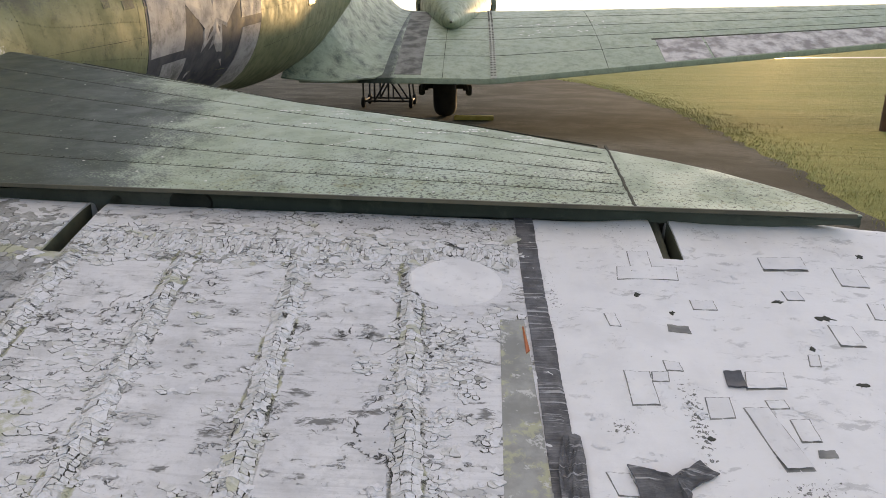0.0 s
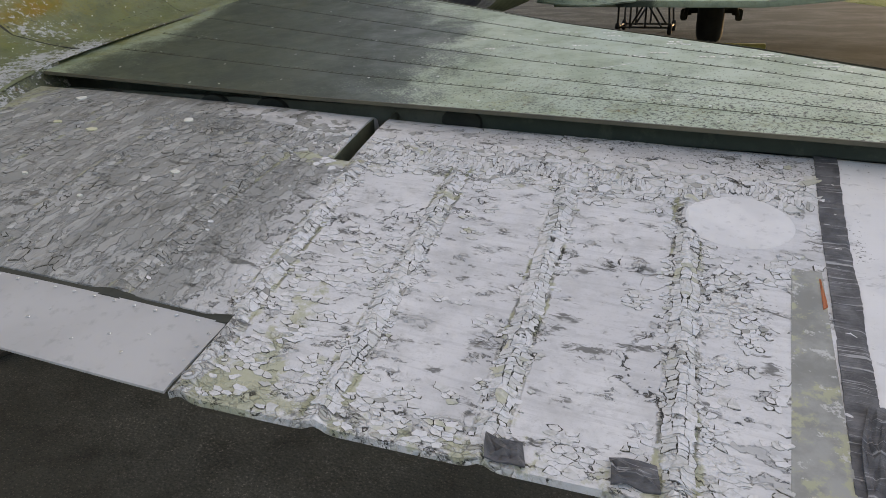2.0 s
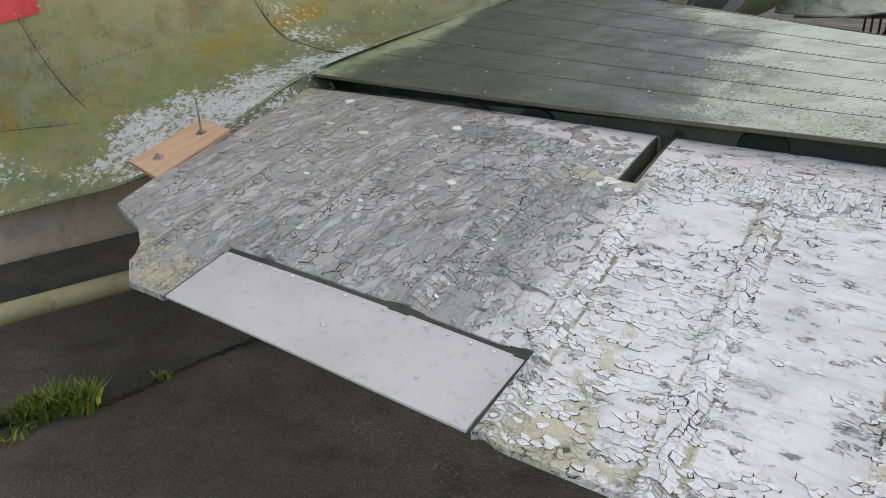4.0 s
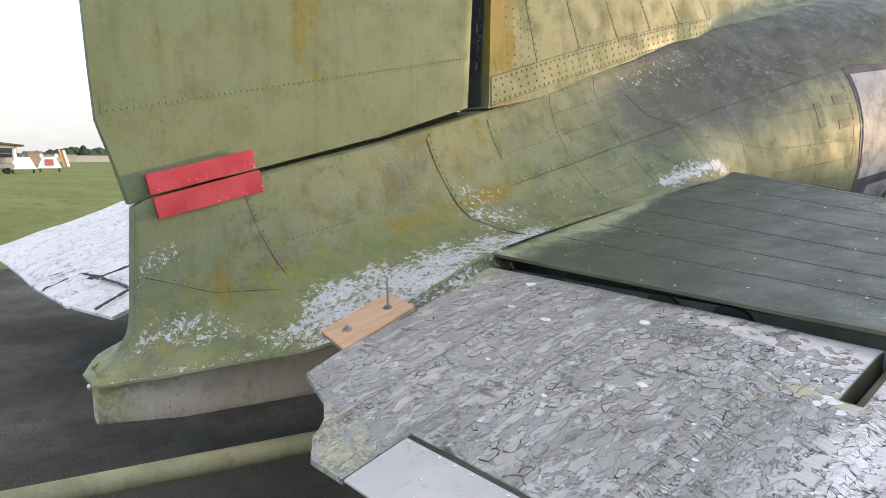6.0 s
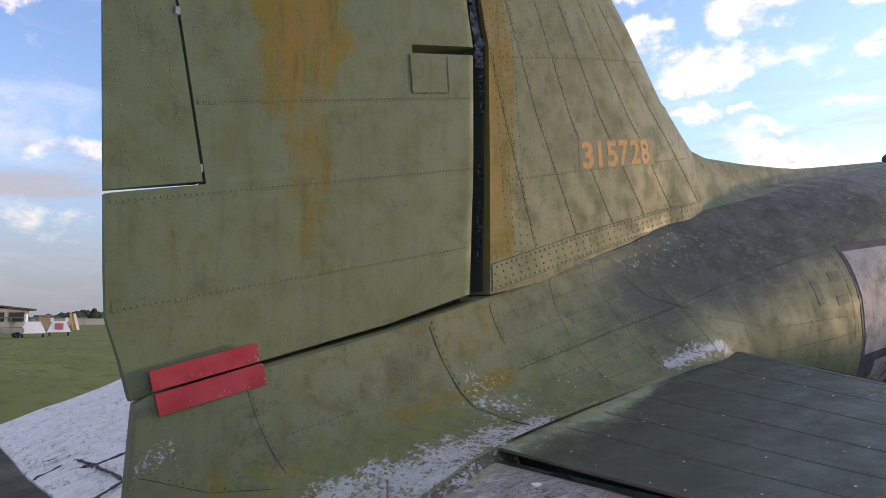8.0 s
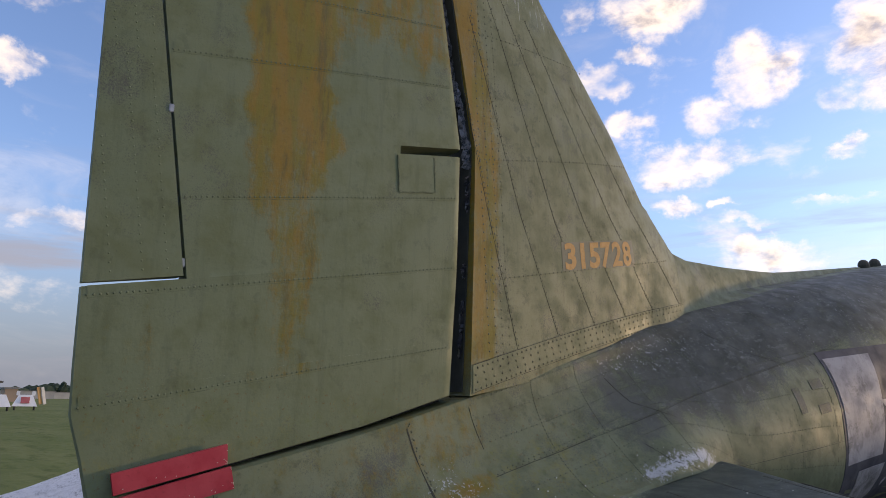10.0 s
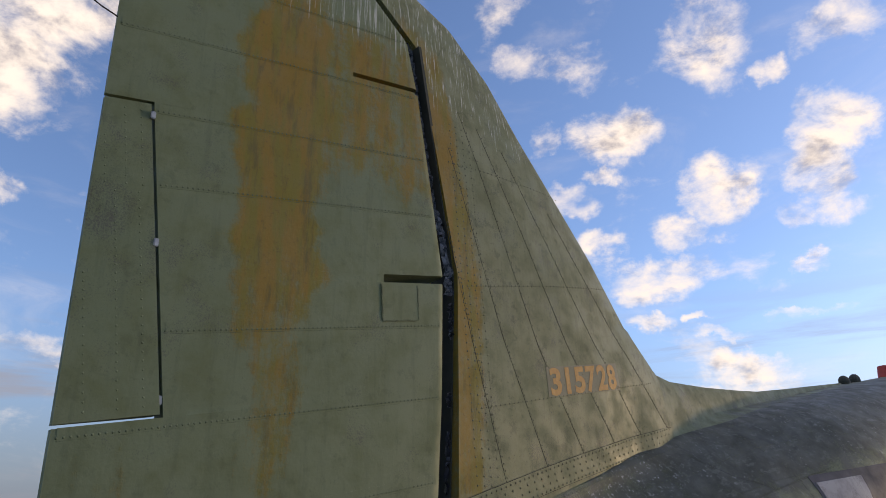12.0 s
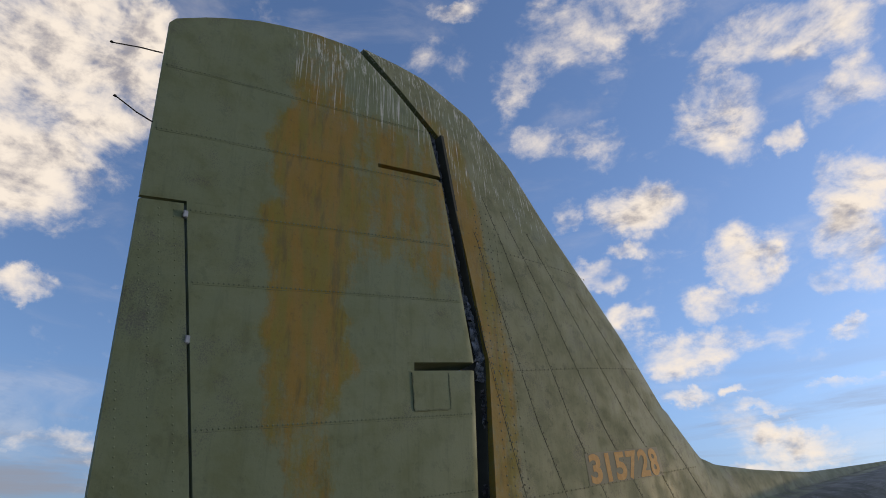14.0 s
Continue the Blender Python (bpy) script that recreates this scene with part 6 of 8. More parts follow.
# lifted flakes of dope
flake_m, ft, fbb = material("dope_flake", 0.7, 0.0, 0.3)
geo = ft.nodes.new("ShaderNodeNewGeometry")
pick = geo.outputs["Random Per Island"]
fcol = n_mix(ft, n_step(ft, pick, 0.55, 0.75), (0.68, 0.68, 0.695), (0.60, 0.60, 0.595))
fcol = n_mix(ft, n_step(ft, n_math(ft, "ADD", n_math(ft, "MULTIPLY", pick, 0.22), n_noise(ft, place(ft), 9.0, 3.0)), 0.76, 0.82), fcol, (0.50, 0.50, 0.40))
fcol = n_mix(ft, n_step(ft, pick, 0.97, 0.98), fcol, (0.36, 0.36, 0.34))
fcol = n_mix(ft, n_step(ft, n_noise(ft, place(ft), 85.0, 6.0, 0.7), 0.47, 0.70, 0.0, 0.6), fcol, (0.36, 0.36, 0.34))
fcol = n_mix(ft, n_step(ft, n_noise(ft, place(ft), 14.0, 5.0, 0.7), 0.50, 0.70, 0.0, 0.55), fcol, (0.42, 0.42, 0.40))
link(ft, fcol, fbb.inputs["Base Color"])
grey_flake, gft, gfb = material("grey_flake", 0.75, 0.0, 0.3)
gpick = gft.nodes.new("ShaderNodeNewGeometry").outputs["Random Per Island"]
gcol = n_mix(gft, gpick, (0.325, 0.325, 0.31), (0.37, 0.37, 0.36))
gcol = n_mix(gft, n_step(gft, gpick, 0.93, 0.95), gcol, (0.47, 0.47, 0.46))
gcol = n_mix(gft, n_step(gft, n_noise(gft, place(gft), 30.0, 6.0, 0.7), 0.48, 0.70, 0.0, 0.7), gcol, (0.20, 0.20, 0.18))
gcol = n_mix(gft, n_step(gft, n_noise(gft, n_map(gft, place(gft), (20, 4.5, 4), (0, 0, 0), (0, 0, -0.08)), 1.0, 7.0, 0.70, 0.3), 0.48, 0.66, 0.0, 0.75), gcol, (0.135, 0.135, 0.122))
gcol = n_mix(gft, n_step(gft, n_noise(gft, n_map(gft, place(gft), (26, 9, 4)), 1.0, 7.0, 0.72), 0.58, 0.66, 0.0, 0.7), gcol, (0.50, 0.50, 0.495))
link(gft, gcol, gfb.inputs["Base Color"])


def flake_zone(x, y):
    """Size, stretch across and along, share and curl of the flakes of dope at a place of the old skin."""
    if ((x - 3.148) / 0.125) ** 2 + ((y + 1.432) / 0.112) ** 2 < 1 or x > 3.30 or (x > 3.235 and y < -1.56) or (2.075 < x < 2.172 and y > -1.41):
        return None
    d, rib0 = min((abs(x - rib_x(rib, y)), rib[0]) for rib in RIBS)
    patchy = noise.noise((x * 6.0, y * 9.0, 0.3))
    fine = noise.noise((x * 19.0, y * 25.0, 4.0))
    if d < (0.027 if rib0 > 1.8 else 0.026 + 0.012 * fine) and y < -1.37:
        if rib0 > 1.8:
            return None
        return 0.017, 0.8, 1.5, 0.35 + 0.6 * patchy, 0.0012
    if d < 0.040 + 0.02 * fine and y < -1.37 and rib0 > 1.8:
        return 0.0095, 1.2, 0.8, 0.30 + 1.3 * fine, 0.0026
    if y > -1.43 + 0.02 * patchy and x > 1.9:
        if y > -1.235:
            return 0.022, 1.3, 0.9, (0.02 + 0.6 * patchy), 0.0010
        if -1.345 < y < -1.295 and patchy > -0.1:
            return 0.0160, 0.62, 1.7, 0.85 + 0.5 * fine, 0.0022
        return 0.024, 1.3, 0.85, 0.50 + 1.3 * fine, 0.0018
    if y < -2.08 - 0.03 * patchy and x > 2.25:
        return 0.016, 1.5, 0.75, 0.40 + 1.4 * fine, 0.0016
    if x > 3.03:
        return 0.016, 1.1, 0.9, 0.15 + 1.7 * fine, 0.0018
    if 2.26 < x < 2.44 and y < -1.66:
        return 0.020, 1.6, 0.65, 0.35 + 1.4 * fine, 0.0015
    if x < 2.02:
        return 0.033, 0.85, 1.25, -0.02 + 1.1 * patchy + 0.9 * fine, 0.0018
    share = 6.0 * (patchy + 0.9 * fine - 0.78)
    return (0.0135, 1.4, 0.7, min(0.8, share), 0.0022) if share > 0.05 else None


def dope_mosaic():
    """Cracked dope: shards round scattered seeds, cut by their neighbours along ragged cracks, with curled rims over a
    bed of dirt and painted shadow.
    """
    rng = random.Random(31)

    def ragged(p, size):
        """Shifts a point by a field that is the same for neighbouring shards, so that cracks stay narrow."""
        a = noise.noise_vector((p[0] * 26, p[1] * 26, 1.0))
        b = noise.noise_vector((p[0] * 95, p[1] * 95, 7.0))
        return (p[0] + 0.45 * size * a.x + 0.17 * size * b.x, p[1] + 0.30 * size * a.y + 0.17 * size * b.y)

    sets = {"white": ([], []), "grey": ([], []), "bed": ([], [])}

    def shard(pts, size, curl, wide):
        """One flake over a dirty bed that also paints its shadow."""
        mid = np.mean(pts, 0)
        reach = np.mean([np.hypot(*(p - mid)) for p in pts])
        if reach < 0.0025:
            return
        lean = rng.uniform(0, 6.28)
        slope = abs(rng.gauss(0, 0.055 if size < 0.03 else 0.03))
        lift = rng.uniform(0.0004, 0.0012)
        worn = rng.random() ** 1.5
        m_ = len(pts)
        tone = "grey" if mid[0] < 2.10 + rng.gauss(0, 0.07) else "white"
        for key in ("bed", tone):
            vv, fc = sets[key]
            base = len(vv)
            if key == "bed":
                # bed slips towards the lifted side, a dark crescent painted as the flake's shadow
                slip = (0.0006 * math.cos(lean), 0.0006 * math.sin(lean))
                ring_ = [(p[0] + slip[0], p[1] + slip[1]) for p in pts]
                vv.append(on_ele(mid[0], mid[1], 0.0004))
                vv += [on_ele(px, py, 0.0004) for px, py in ring_]
            else:
                ring_ = []
                for p in pts:
                    f = 1 - min(0.4, wide * rng.uniform(0.2, 1.8) / reach)
                    ring_.append((mid[0] + (p[0] - mid[0]) * f, mid[1] + (p[1] - mid[1]) * f))
                ups = [lift + curl * worn * rng.uniform(0.2, 1.0) + max(0.0, slope * (math.cos(lean) * (px - mid[0]) + math.sin(lean) * (py - mid[1]))) for px, py in ring_]
                vv.append(on_ele(mid[0], mid[1], lift))
                vv += [on_ele(px, py, u) for (px, py), u in zip(ring_, ups)]
                vv += [on_ele(px, py, -0.0008) for px, py in ring_]
            for k in range(m_):
                q = (k + 1) % m_
                fc.append((base, base + 1 + k, base + 1 + q))
                if key != "bed":
                    fc.append((base + 1 + k, base + 1 + m_ + k, base + 1 + m_ + q, base + 1 + q))

    def sides(poly, size, part_):
        """Cuts the sides of a flake into short ragged pieces."""
        out_ = []
        for k in range(len(poly)):
            a, b = np.array(poly[k]), np.array(poly[(k + 1) % len(poly)])
            steps = 1 + int(np.hypot(*(b - a)) / (part_ * size))
            out_ += [np.array(ragged(a + (b - a) * h / steps, size)) for h in range(steps)]
        return out_

    # rows of squarish tiles on the rib tapes
    for rib in RIBS[2:]:
        y, skew = -1.385, 0.0
        cuts = [-0.021, -0.004, 0.012, 0.022]
        while True:
            ln = rng.uniform(0.006, 0.0155)
            xm = rib_x(rib, y)
            if y - ln < max(ele_span(xm - 0.03)[1], ele_span(xm + 0.03)[1]) + 0.02:
                break
            skew2 = rng.gauss(0, 0.16)
            cuts2 = [c + rng.gauss(0, 0.0012) for c in (cuts if rng.random() < 0.35 else (-0.022, rng.uniform(-0.014, 0.002), rng.uniform(0.004, 0.016), 0.023))]
            rag_ = rng.uniform(-0.007, 0.004), rng.uniform(-0.004, 0.007)
            cuts2[0], cuts2[3] = -0.022 + rag_[0], 0.023 + rag_[1]
            for a, b in ((0, 1), (1, 2), (2, 3)):
                if rng.random() < 0.88 and not (2.0 < xm < 2.3 and y > -1.45) and not (((xm - 3.148) / 0.125) ** 2 + ((y + 1.432) / 0.112) ** 2 < 1):
                    quad = [(xm + cuts[a], y + skew * cuts[a]), (xm + cuts[b], y + skew * cuts[b]), (rib_x(rib, y - ln) + cuts2[b], y - ln + skew2 * cuts2[b]), (rib_x(rib, y - ln) + cuts2[a], y - ln + skew2 * cuts2[a])]
                    shard(sides(quad[::-1], 0.0060, 0.65), 0.012, 0.0026, rng.choice((0.0002, 0.0003, 0.0005, 0.0009, 0.0018)))
            y, skew, cuts = y - ln, skew2, cuts2

    seeds, zones = np.zeros((20000, 2)), []
    for _ in range(90000):
        x, y = rng.uniform(0.76, 3.30), rng.uniform(-2.27, -1.13)
        yf, yb = ele_span(x)
        edge = 0.012 if x > 2.02 else 0.045
        if not yb + edge < y < yf - 0.022 or (x < 1.40 and y < ele_span(x - 0.045)[1] + 0.03):
            continue
        zone = flake_zone(x, y)
        if zone is None or zone[3] <= 0.0:
            continue
        n = len(zones)
        near = zone[0] * (0.42 + 0.5 * rng.random())
        if n and np.min(((seeds[:n, 0] - x) / zone[1]) ** 2 + ((seeds[:n, 1] - y) / zone[2]) ** 2) < near ** 2:
            continue
        seeds[n] = (x, y)
        zones.append(zone)
    n = len(zones)
    seeds = seeds[:n]
    for i in range(n):
        size, sx, sy, share, curl = zones[i]
        if rng.random() > share:
            continue
        x, y = seeds[i]
        rel = (seeds - seeds[i]) / (sx, sy)
        dist = rel[:, 0] ** 2 + rel[:, 1] ** 2
        turn_ = rng.uniform(0, 6.28)
        poly = [np.array((math.cos(turn_ + 1.257 * k), math.sin(turn_ + 1.257 * k))) * size * rng.uniform(0.45, 1.0) for k in range(5)]
        for m in np.argsort(dist)[1:16]:
            q, lim = rel[m], dist[m] / 2
            if lim > (1.6 * size) ** 2:
                break
            cut = []
            for k in range(len(poly)):
                a, b = poly[k], poly[(k + 1) % len(poly)]
                da, db = a @ q - lim, b @ q - lim
                if da <= 0:
                    cut.append(a)
                if (da < 0) != (db < 0) and abs(da - db) > 1e-12:
                    cut.append(a + (b - a) * da / (da - db))
            poly = cut
            if len(poly) < 3:
                break
        if len(poly) < 3:
            continue
        shard(sides([(x + p[0] * sx, y + p[1] * sy) for p in poly], size, 0.33), size, curl, rng.choice((0.0001, 0.0003, 0.0005, 0.0009, 0.0016)) * (1.5 if x < 2.0 else 1.0))
    mesh_part("crack_fill", *sets["bed"], crack_dirt_shadow, elevator, "dirt in the cracks of the dope", smooth=False, kind="stuff")
    mesh_part("flaking_dope", *sets["white"], flake_m, elevator, "curled flakes of cracked white dope", smooth=False, kind="stuff")
    mesh_part("grey_dope", *sets["grey"], grey_flake, elevator, "flat grey flakes of weathered dope near the root", smooth=False, kind="stuff")


dope_mosaic()
for n, (dx, dy, r) in enumerate(((1.545, -1.317, 0.017), (1.287, -1.454, 0.017), (1.116, -1.43, 0.015), (1.02, -1.24, 0.02), (1.35, -1.75, 0.008), (1.6, -1.8, 0.008), (1.75, -1.62, 0.012))):
    rng = random.Random(n + 40)
    rim = [(dx + r * 1.3 * rng.uniform(0.7, 1.1) * math.cos(k * 0.628), dy + r * 0.8 * rng.uniform(0.7, 1.1) * math.sin(k * 0.628)) for k in range(10)]
    verts = [on_ele(dx, dy, 0.006)] + [on_ele(a, b, 0.0035) for a, b in rim] + [on_ele(a, b, -0.001) for a, b in rim]
    faces = [(0, 1 + k, 1 + (k + 1) % 10) for k in range(10)] + [(1 + k, 11 + k, 11 + (k + 1) % 10, 1 + (k + 1) % 10) for k in range(10)]
    mesh_part("dropping", verts, faces, simple("yellowish_dropping", (0.50, 0.49, 0.33), (0.62, 0.61, 0.45), 30.0, 0.8) if n in (1, 2) else dropping, elevator, "dried bird dropping")
spots = []
rng = random.Random(8)
for x in np.arange(1.48, 2.23, 0.05):
    yf, yb = plate_front(x), lerp(x, *YTE)
    spots.append(((x, yf - 0.012, ele_z(x, yf) + 0.002), (0, 0, 1)))
    if rng.random() < 0.7:
        y = yf + (yb - yf) * rng.uniform(0.3, 0.9)
        spots.append(((x + rng.uniform(-0.02, 0.02), y, ele_z(x, y) + 0.002), (0, 0, 1)))
for f in (0.2, 0.4, 0.6, 0.8):
    y = plate_front(2.23) + f * (-2.236 - plate_front(2.23))
    spots.append(((2.222, y, ele_z(2.22, y) + 0.002), (0, 0, 1)))
rivets("rivets", spots, 0.0042, bright_rivet, tab_elev, "small bright rivets")
for rx, ry in ((2.19, -1.93), (2.265, -2.20)):
    g = bmesh.new()
    bmesh.ops.create_cone(g, cap_ends=False, segments=16, radius1=0.014, radius2=0.012, depth=0.004, matrix=Matrix.Translation(on_ele(rx, ry, 0.002)))
    bmesh.ops.create_cone(g, cap_ends=True, segments=12, radius1=0.006, radius2=0.006, depth=0.003, matrix=Matrix.Translation(on_ele(rx, ry, 0.002)))
    bm_part("drain_grommet", g, dope, elevator, "round drain grommet")
# droppings on the tailplane
rng = random.Random(21)
spots = []
for _ in range(60):
    x = rng.uniform(0.9, 3.5)
    y = rng.uniform(TE_STAB + 0.03, lerp(x, LE_X, LE_Y) - 0.08)
    spots.append(((x, y, stab_top(x, y) + 0.0065), UPW))
rivets("bird_lime", spots, 0.0045, dropping, stab, "scattered bird droppings", 0.25)
streaks = []
for _ in range(16):
    x = rng.uniform(2.0, 3.4)
    y = rng.uniform(-0.6, lerp(x, LE_X, LE_Y) - 0.1)
    for k in range(rng.randint(3, 7)):
        streaks.append(((x + 0.014 * k * rng.uniform(0.6, 1.2), y + rng.uniform(-0.008, 0.008), stab_top(x, y) + 0.0065), UPW))
rivets("smeared_lime", streaks, 0.0065, dropping, stab, "smeared bird droppings", 0.2)
scratch = fill((2.69, -0.74, 0), (2.80, -0.65, 0), 8)
ribbon("scratch", [(x, y, stab_top(x, y) + 0.006) for x, y, _ in scratch], 0.004, lambda p: UPW, dropping, stab, 0.0002, 0.0006, rag=0.8)

PORT_LINES = [(0.90, -2.25, 1.0, -2.06, 0.018), (3.29, -2.34, 3.27, -1.87, 0.012), (3.32, -2.2, 3.28, -2.0, 0.035), (2.39, -2.24, 2.41, -1.94, 0.010), (2.42, -2.19, 2.36, -2.12, 0.045), (1.95, -2.31, 2.05, -2.15, 0.012), (4.15, -1.41, 4.14, -1.26, 0.012), (2.03, -2.075, 1.02, -2.055, 0.022), (1.60, -2.08, 1.55, -1.75, 0.035), (2.75, -2.2, 2.76, -1.8, 0.006), (1.62, -2.05, 1.58, -2.10, 0.075)]

# tears, tab gap and lock bar on the port elevator
def port_at(x, y, lift=0.0):
    """On the port elevator's drooping skin, x outboard."""
    c_, s_ = math.cos(radians(6.0)), math.sin(radians(6.0))
    raw = y + 0.0
    for _ in range(4):
        z0 = ele_surface(x, raw) - 0.92
        raw = ELE_LE + (y - ELE_LE + s_ * z0) / (1.09 * c_)
    z0 = ele_surface(x, raw) - 0.92
    return (-x, y, 0.92 + s_ * 1.09 * (raw - ELE_LE) + c_ * z0 + BANK * x + lift)


port_elevator = [o for o in plane.children if o.name.startswith("elevator") and o != elevator][0]
for x0, y0, x1, y1, wd in PORT_LINES:
    pts = [port_at(x, y, 0.001) for x, y in fill((x0, y0), (x1, y1), 24)]
    ribbon("tear", pts, wd, lambda p: Vector((0, 0, 1)), dark_shade_m, port_elevator, 0.0006, 0.001, rag=0.7, seed=int(x0 * 100))

# added strip across the open root gap, darkened to read as shade
gap_rows = []
for y in np.linspace(-1.70, -1.02, 24):
    w_, z_ = ring(y)[29]
    xe = lerp(y, INNER[1][::-1], INNER[0][::-1]) + 0.02 if y < -1.14 else 0.72
    ze = ele_z(xe, min(y, -1.12)) - 0.016
    gap_rows.append([(w_ - 0.01 + (xe - w_ + 0.01) * k / 5, y, z_ + 0.004 + (ze - z_ - 0.004) * (k / 5) ** 0.8) for k in range(6)])
vv, ff = slab(gap_rows, lambda i, j, p: (p[0], p[1], p[2] - 0.004))
mesh_part("root_gap_shade", vv, ff, olive, hull, "added strip across the elevator root gap, darkened as its shade", {"dark": [0.62] * len(vv), "bare": [0.42] * len(vv), "lichen": [0.4] * len(vv)}, flip=True)

gap = [(PLATE[0], plate_front(PLATE[0])), (PLATE[1], plate_front(PLATE[1]))]
# dark sheets just under the skin paint the shade of the tab's gaps
ele_sheet("tab_gap_shade", [(gap[0][0] - 0.001, gap[0][1] + 0.019), (gap[1][0] + 0.001, gap[1][1] + 0.019), (gap[1][0] + 0.001, gap[1][1] - 0.003), (gap[0][0] - 0.001, gap[0][1] - 0.003)], -0.0035, dark_shade_m, "dark sheet painted as the shade in the gap before the trim tab", 12, 4)
ele_sheet("tab_gap_shade", [(gap[1][0] - 0.011, gap[1][1]), (gap[1][0] + 0.001, gap[1][1]), (gap[1][0] + 0.001, -2.232), (gap[1][0] - 0.011, -2.232)], -0.0035, dark_shade_m, "dark sheet painted as the shade in the gap beside the trim tab", 4, 10)

# ---- wing, engine, wheels ----
WX = [0.6, 3.5, 6.34, 9.5, 12.5, 14.3]
WTY = [7.5, 7.5, 8.37, 9.25, 9.95, 10.5]
WTZ = [0.90, 0.90, 1.14, 1.40, 1.66, 1.82]
WCY = [11.2, 11.2, 11.0, 10.9, 11.0, 11.1]
WCZ = [2.00, 2.00, 2.06, 2.13, 2.22, 2.20]


def wing_top(x, f):
    """A point of the wing's upper skin, f from 0 at the trailing edge to 1 at the crest."""
    ty, tz, cy, cz = (lerp(x, WX, w) for w in (WTY, WTZ, WCY, WCZ))
    return (x, ty + (cy - ty) * f, tz + (cz - tz) * (1.35 * f - 0.35 * f * f))


def build_wing(sign, label):
    xs = np.r_[np.linspace(0.6, 13.6, 70), np.linspace(13.7, 14.3, 8)]
    verts, att = [], {"pale": [], "dark": [], "lichen": []}
    loop = 0
    for x in xs:
        tip = math.sqrt(max(0.0, 1 - max(0.0, (x - 13.5) / 0.82) ** 2))
        pts = [wing_top(x, f) for f in np.linspace(0, 1, 36)]
        cy, cz, ty, tz = pts[-1][1], pts[-1][2], pts[0][1], pts[0][2]
        th = lerp(x, [0.6, 14.3], [0.62, 0.16])
        for a in np.linspace(0.2, 1.0, 8):
            ang = a * math.pi
            pts.append((x, cy + 0.9 * math.sin(ang) * lerp(x, [0.6, 14.3], [1.1, 0.4]), cz - th / 2 + th / 2 * math.cos(ang)))
        for f in (0.8, 0.5, 0.2):
            p = wing_top(x, f)
            pts.append((x, p[1], p[2] - th * (0.25 + 0.8 * f)))
        pts += [(x, ty + 0.01, tz - 0.085), (x, ty, tz - 0.07)]
        loop = len(pts)
        for _, y, z in pts:
            my = (cy + ty) / 2
            verts.append((sign * x, my + (y - my) * tip, z))
            att["pale"].append(0.12)
            att["dark"].append(0.95 * ramp01(2.1 - x, 0, 0.2) * ramp01(x, 1.25, 1.5))
            att["lichen"].append(0.2)
    faces = []
    for i in range(len(xs) - 1):
        for j in range(loop):
            a, b = i * loop + j, i * loop + (j + 1) % loop
            faces.append((a, a + loop, b + loop, b))
    faces.append(tuple(range((len(xs) - 1) * loop, len(xs) * loop))[::-1])
    return mesh_part("wing", verts, faces, sage, plane, label, att, flip=(sign < 0))


wing = build_wing(1, "sage-green wing with a white patched aileron")
build_wing(-1, "sage-green wing on the port side")


def wing_sheet(name, x0, x1, f0, f1, lift, mat, label, attrs=None):
    g = [[tuple(Vector(wing_top(x, f)) + Vector((0, 0, lift))) for f in np.linspace(f0, f1, 24)] for x in np.linspace(x0, x1, max(6, int((x1 - x0) / 0.25)))]
    vv, ff = slab(g, lambda i, j, p: (p[0], p[1], p[2] - lift - 0.008))
    return mesh_part(name, vv, ff, mat, wing, label, flip=False)


walk_m = simple("worn_walkway", (0.10, 0.102, 0.092), (0.27, 0.275, 0.255), 5.0, 0.85, 0.0, 0.3, 14.0)
strap_m = simple("pale_strap", (0.30, 0.32, 0.26), (0.42, 0.43, 0.37), 10.0, 0.6)
aileron_m = simple("chalky_aileron_fabric", (0.26, 0.235, 0.225), (0.62, 0.59, 0.57), 4.5, 0.75, 0.0, 0.3, 16.0)
wing_sheet("walkway", 2.02, 2.42, 0.03, 0.97, 0.006, walk_m, "worn grey walkway strip on the wing")
wing_sheet("joint_strap", 3.47, 3.56, 0.0, 1.0, 0.015, strap_m, "riveted strap over the wing joint")
wing_sheet("aileron", 6.25, 7.05, 0.01, 0.30, 0.006, aileron_m, "flaking white aileron tab")
wing_sheet("aileron", 7.09, 12.9, 0.01, 0.30, 0.006, aileron_m, "chalky white fabric aileron")
wing_sheet("gap_line", 6.2, 12.95, 0.31, 0.325, 0.004, grimy, "dark hinge gap of the aileron")
spots = []
for f in np.linspace(0.02, 0.98, 40):
    for x in (3.49, 3.54):
        spots.append((Vector(wing_top(x, f)) + Vector((0, 0, 0.016)), (0, -0.2, 1)))
rivets("strap_rivets", spots, 0.018, grimy, wing)
for f in (0.22, 0.42, 0.60, 0.80):
    ribbon("seam", [wing_top(x, f) for x in np.linspace(2.45, 12.5, 50)], 0.007, lambda p: Vector((0, -0.25, 1)), grimy, wing, 0.001, 0.002, rag=0.7, seed=int(100 * f))
for x in (2.75, 5.3):
    ribbon("seam", [wing_top(x, f) for f in np.linspace(0, 0.95, 20)], 0.006, lambda p: Vector((0, -0.25, 1)), grimy, wing, 0.001, 0.002, rag=0.7, seed=int(100 * x))
rng = random.Random(31)
spots = [(Vector(wing_top(rng.uniform(4.0, 5.6), rng.uniform(0.45, 0.7))) + Vector((0, 0, 0.002)), (0, -0.25, 1)) for _ in range(26)]
rivets("bird_lime", spots, 0.028, dropping, wing, "bird droppings", 0.15)
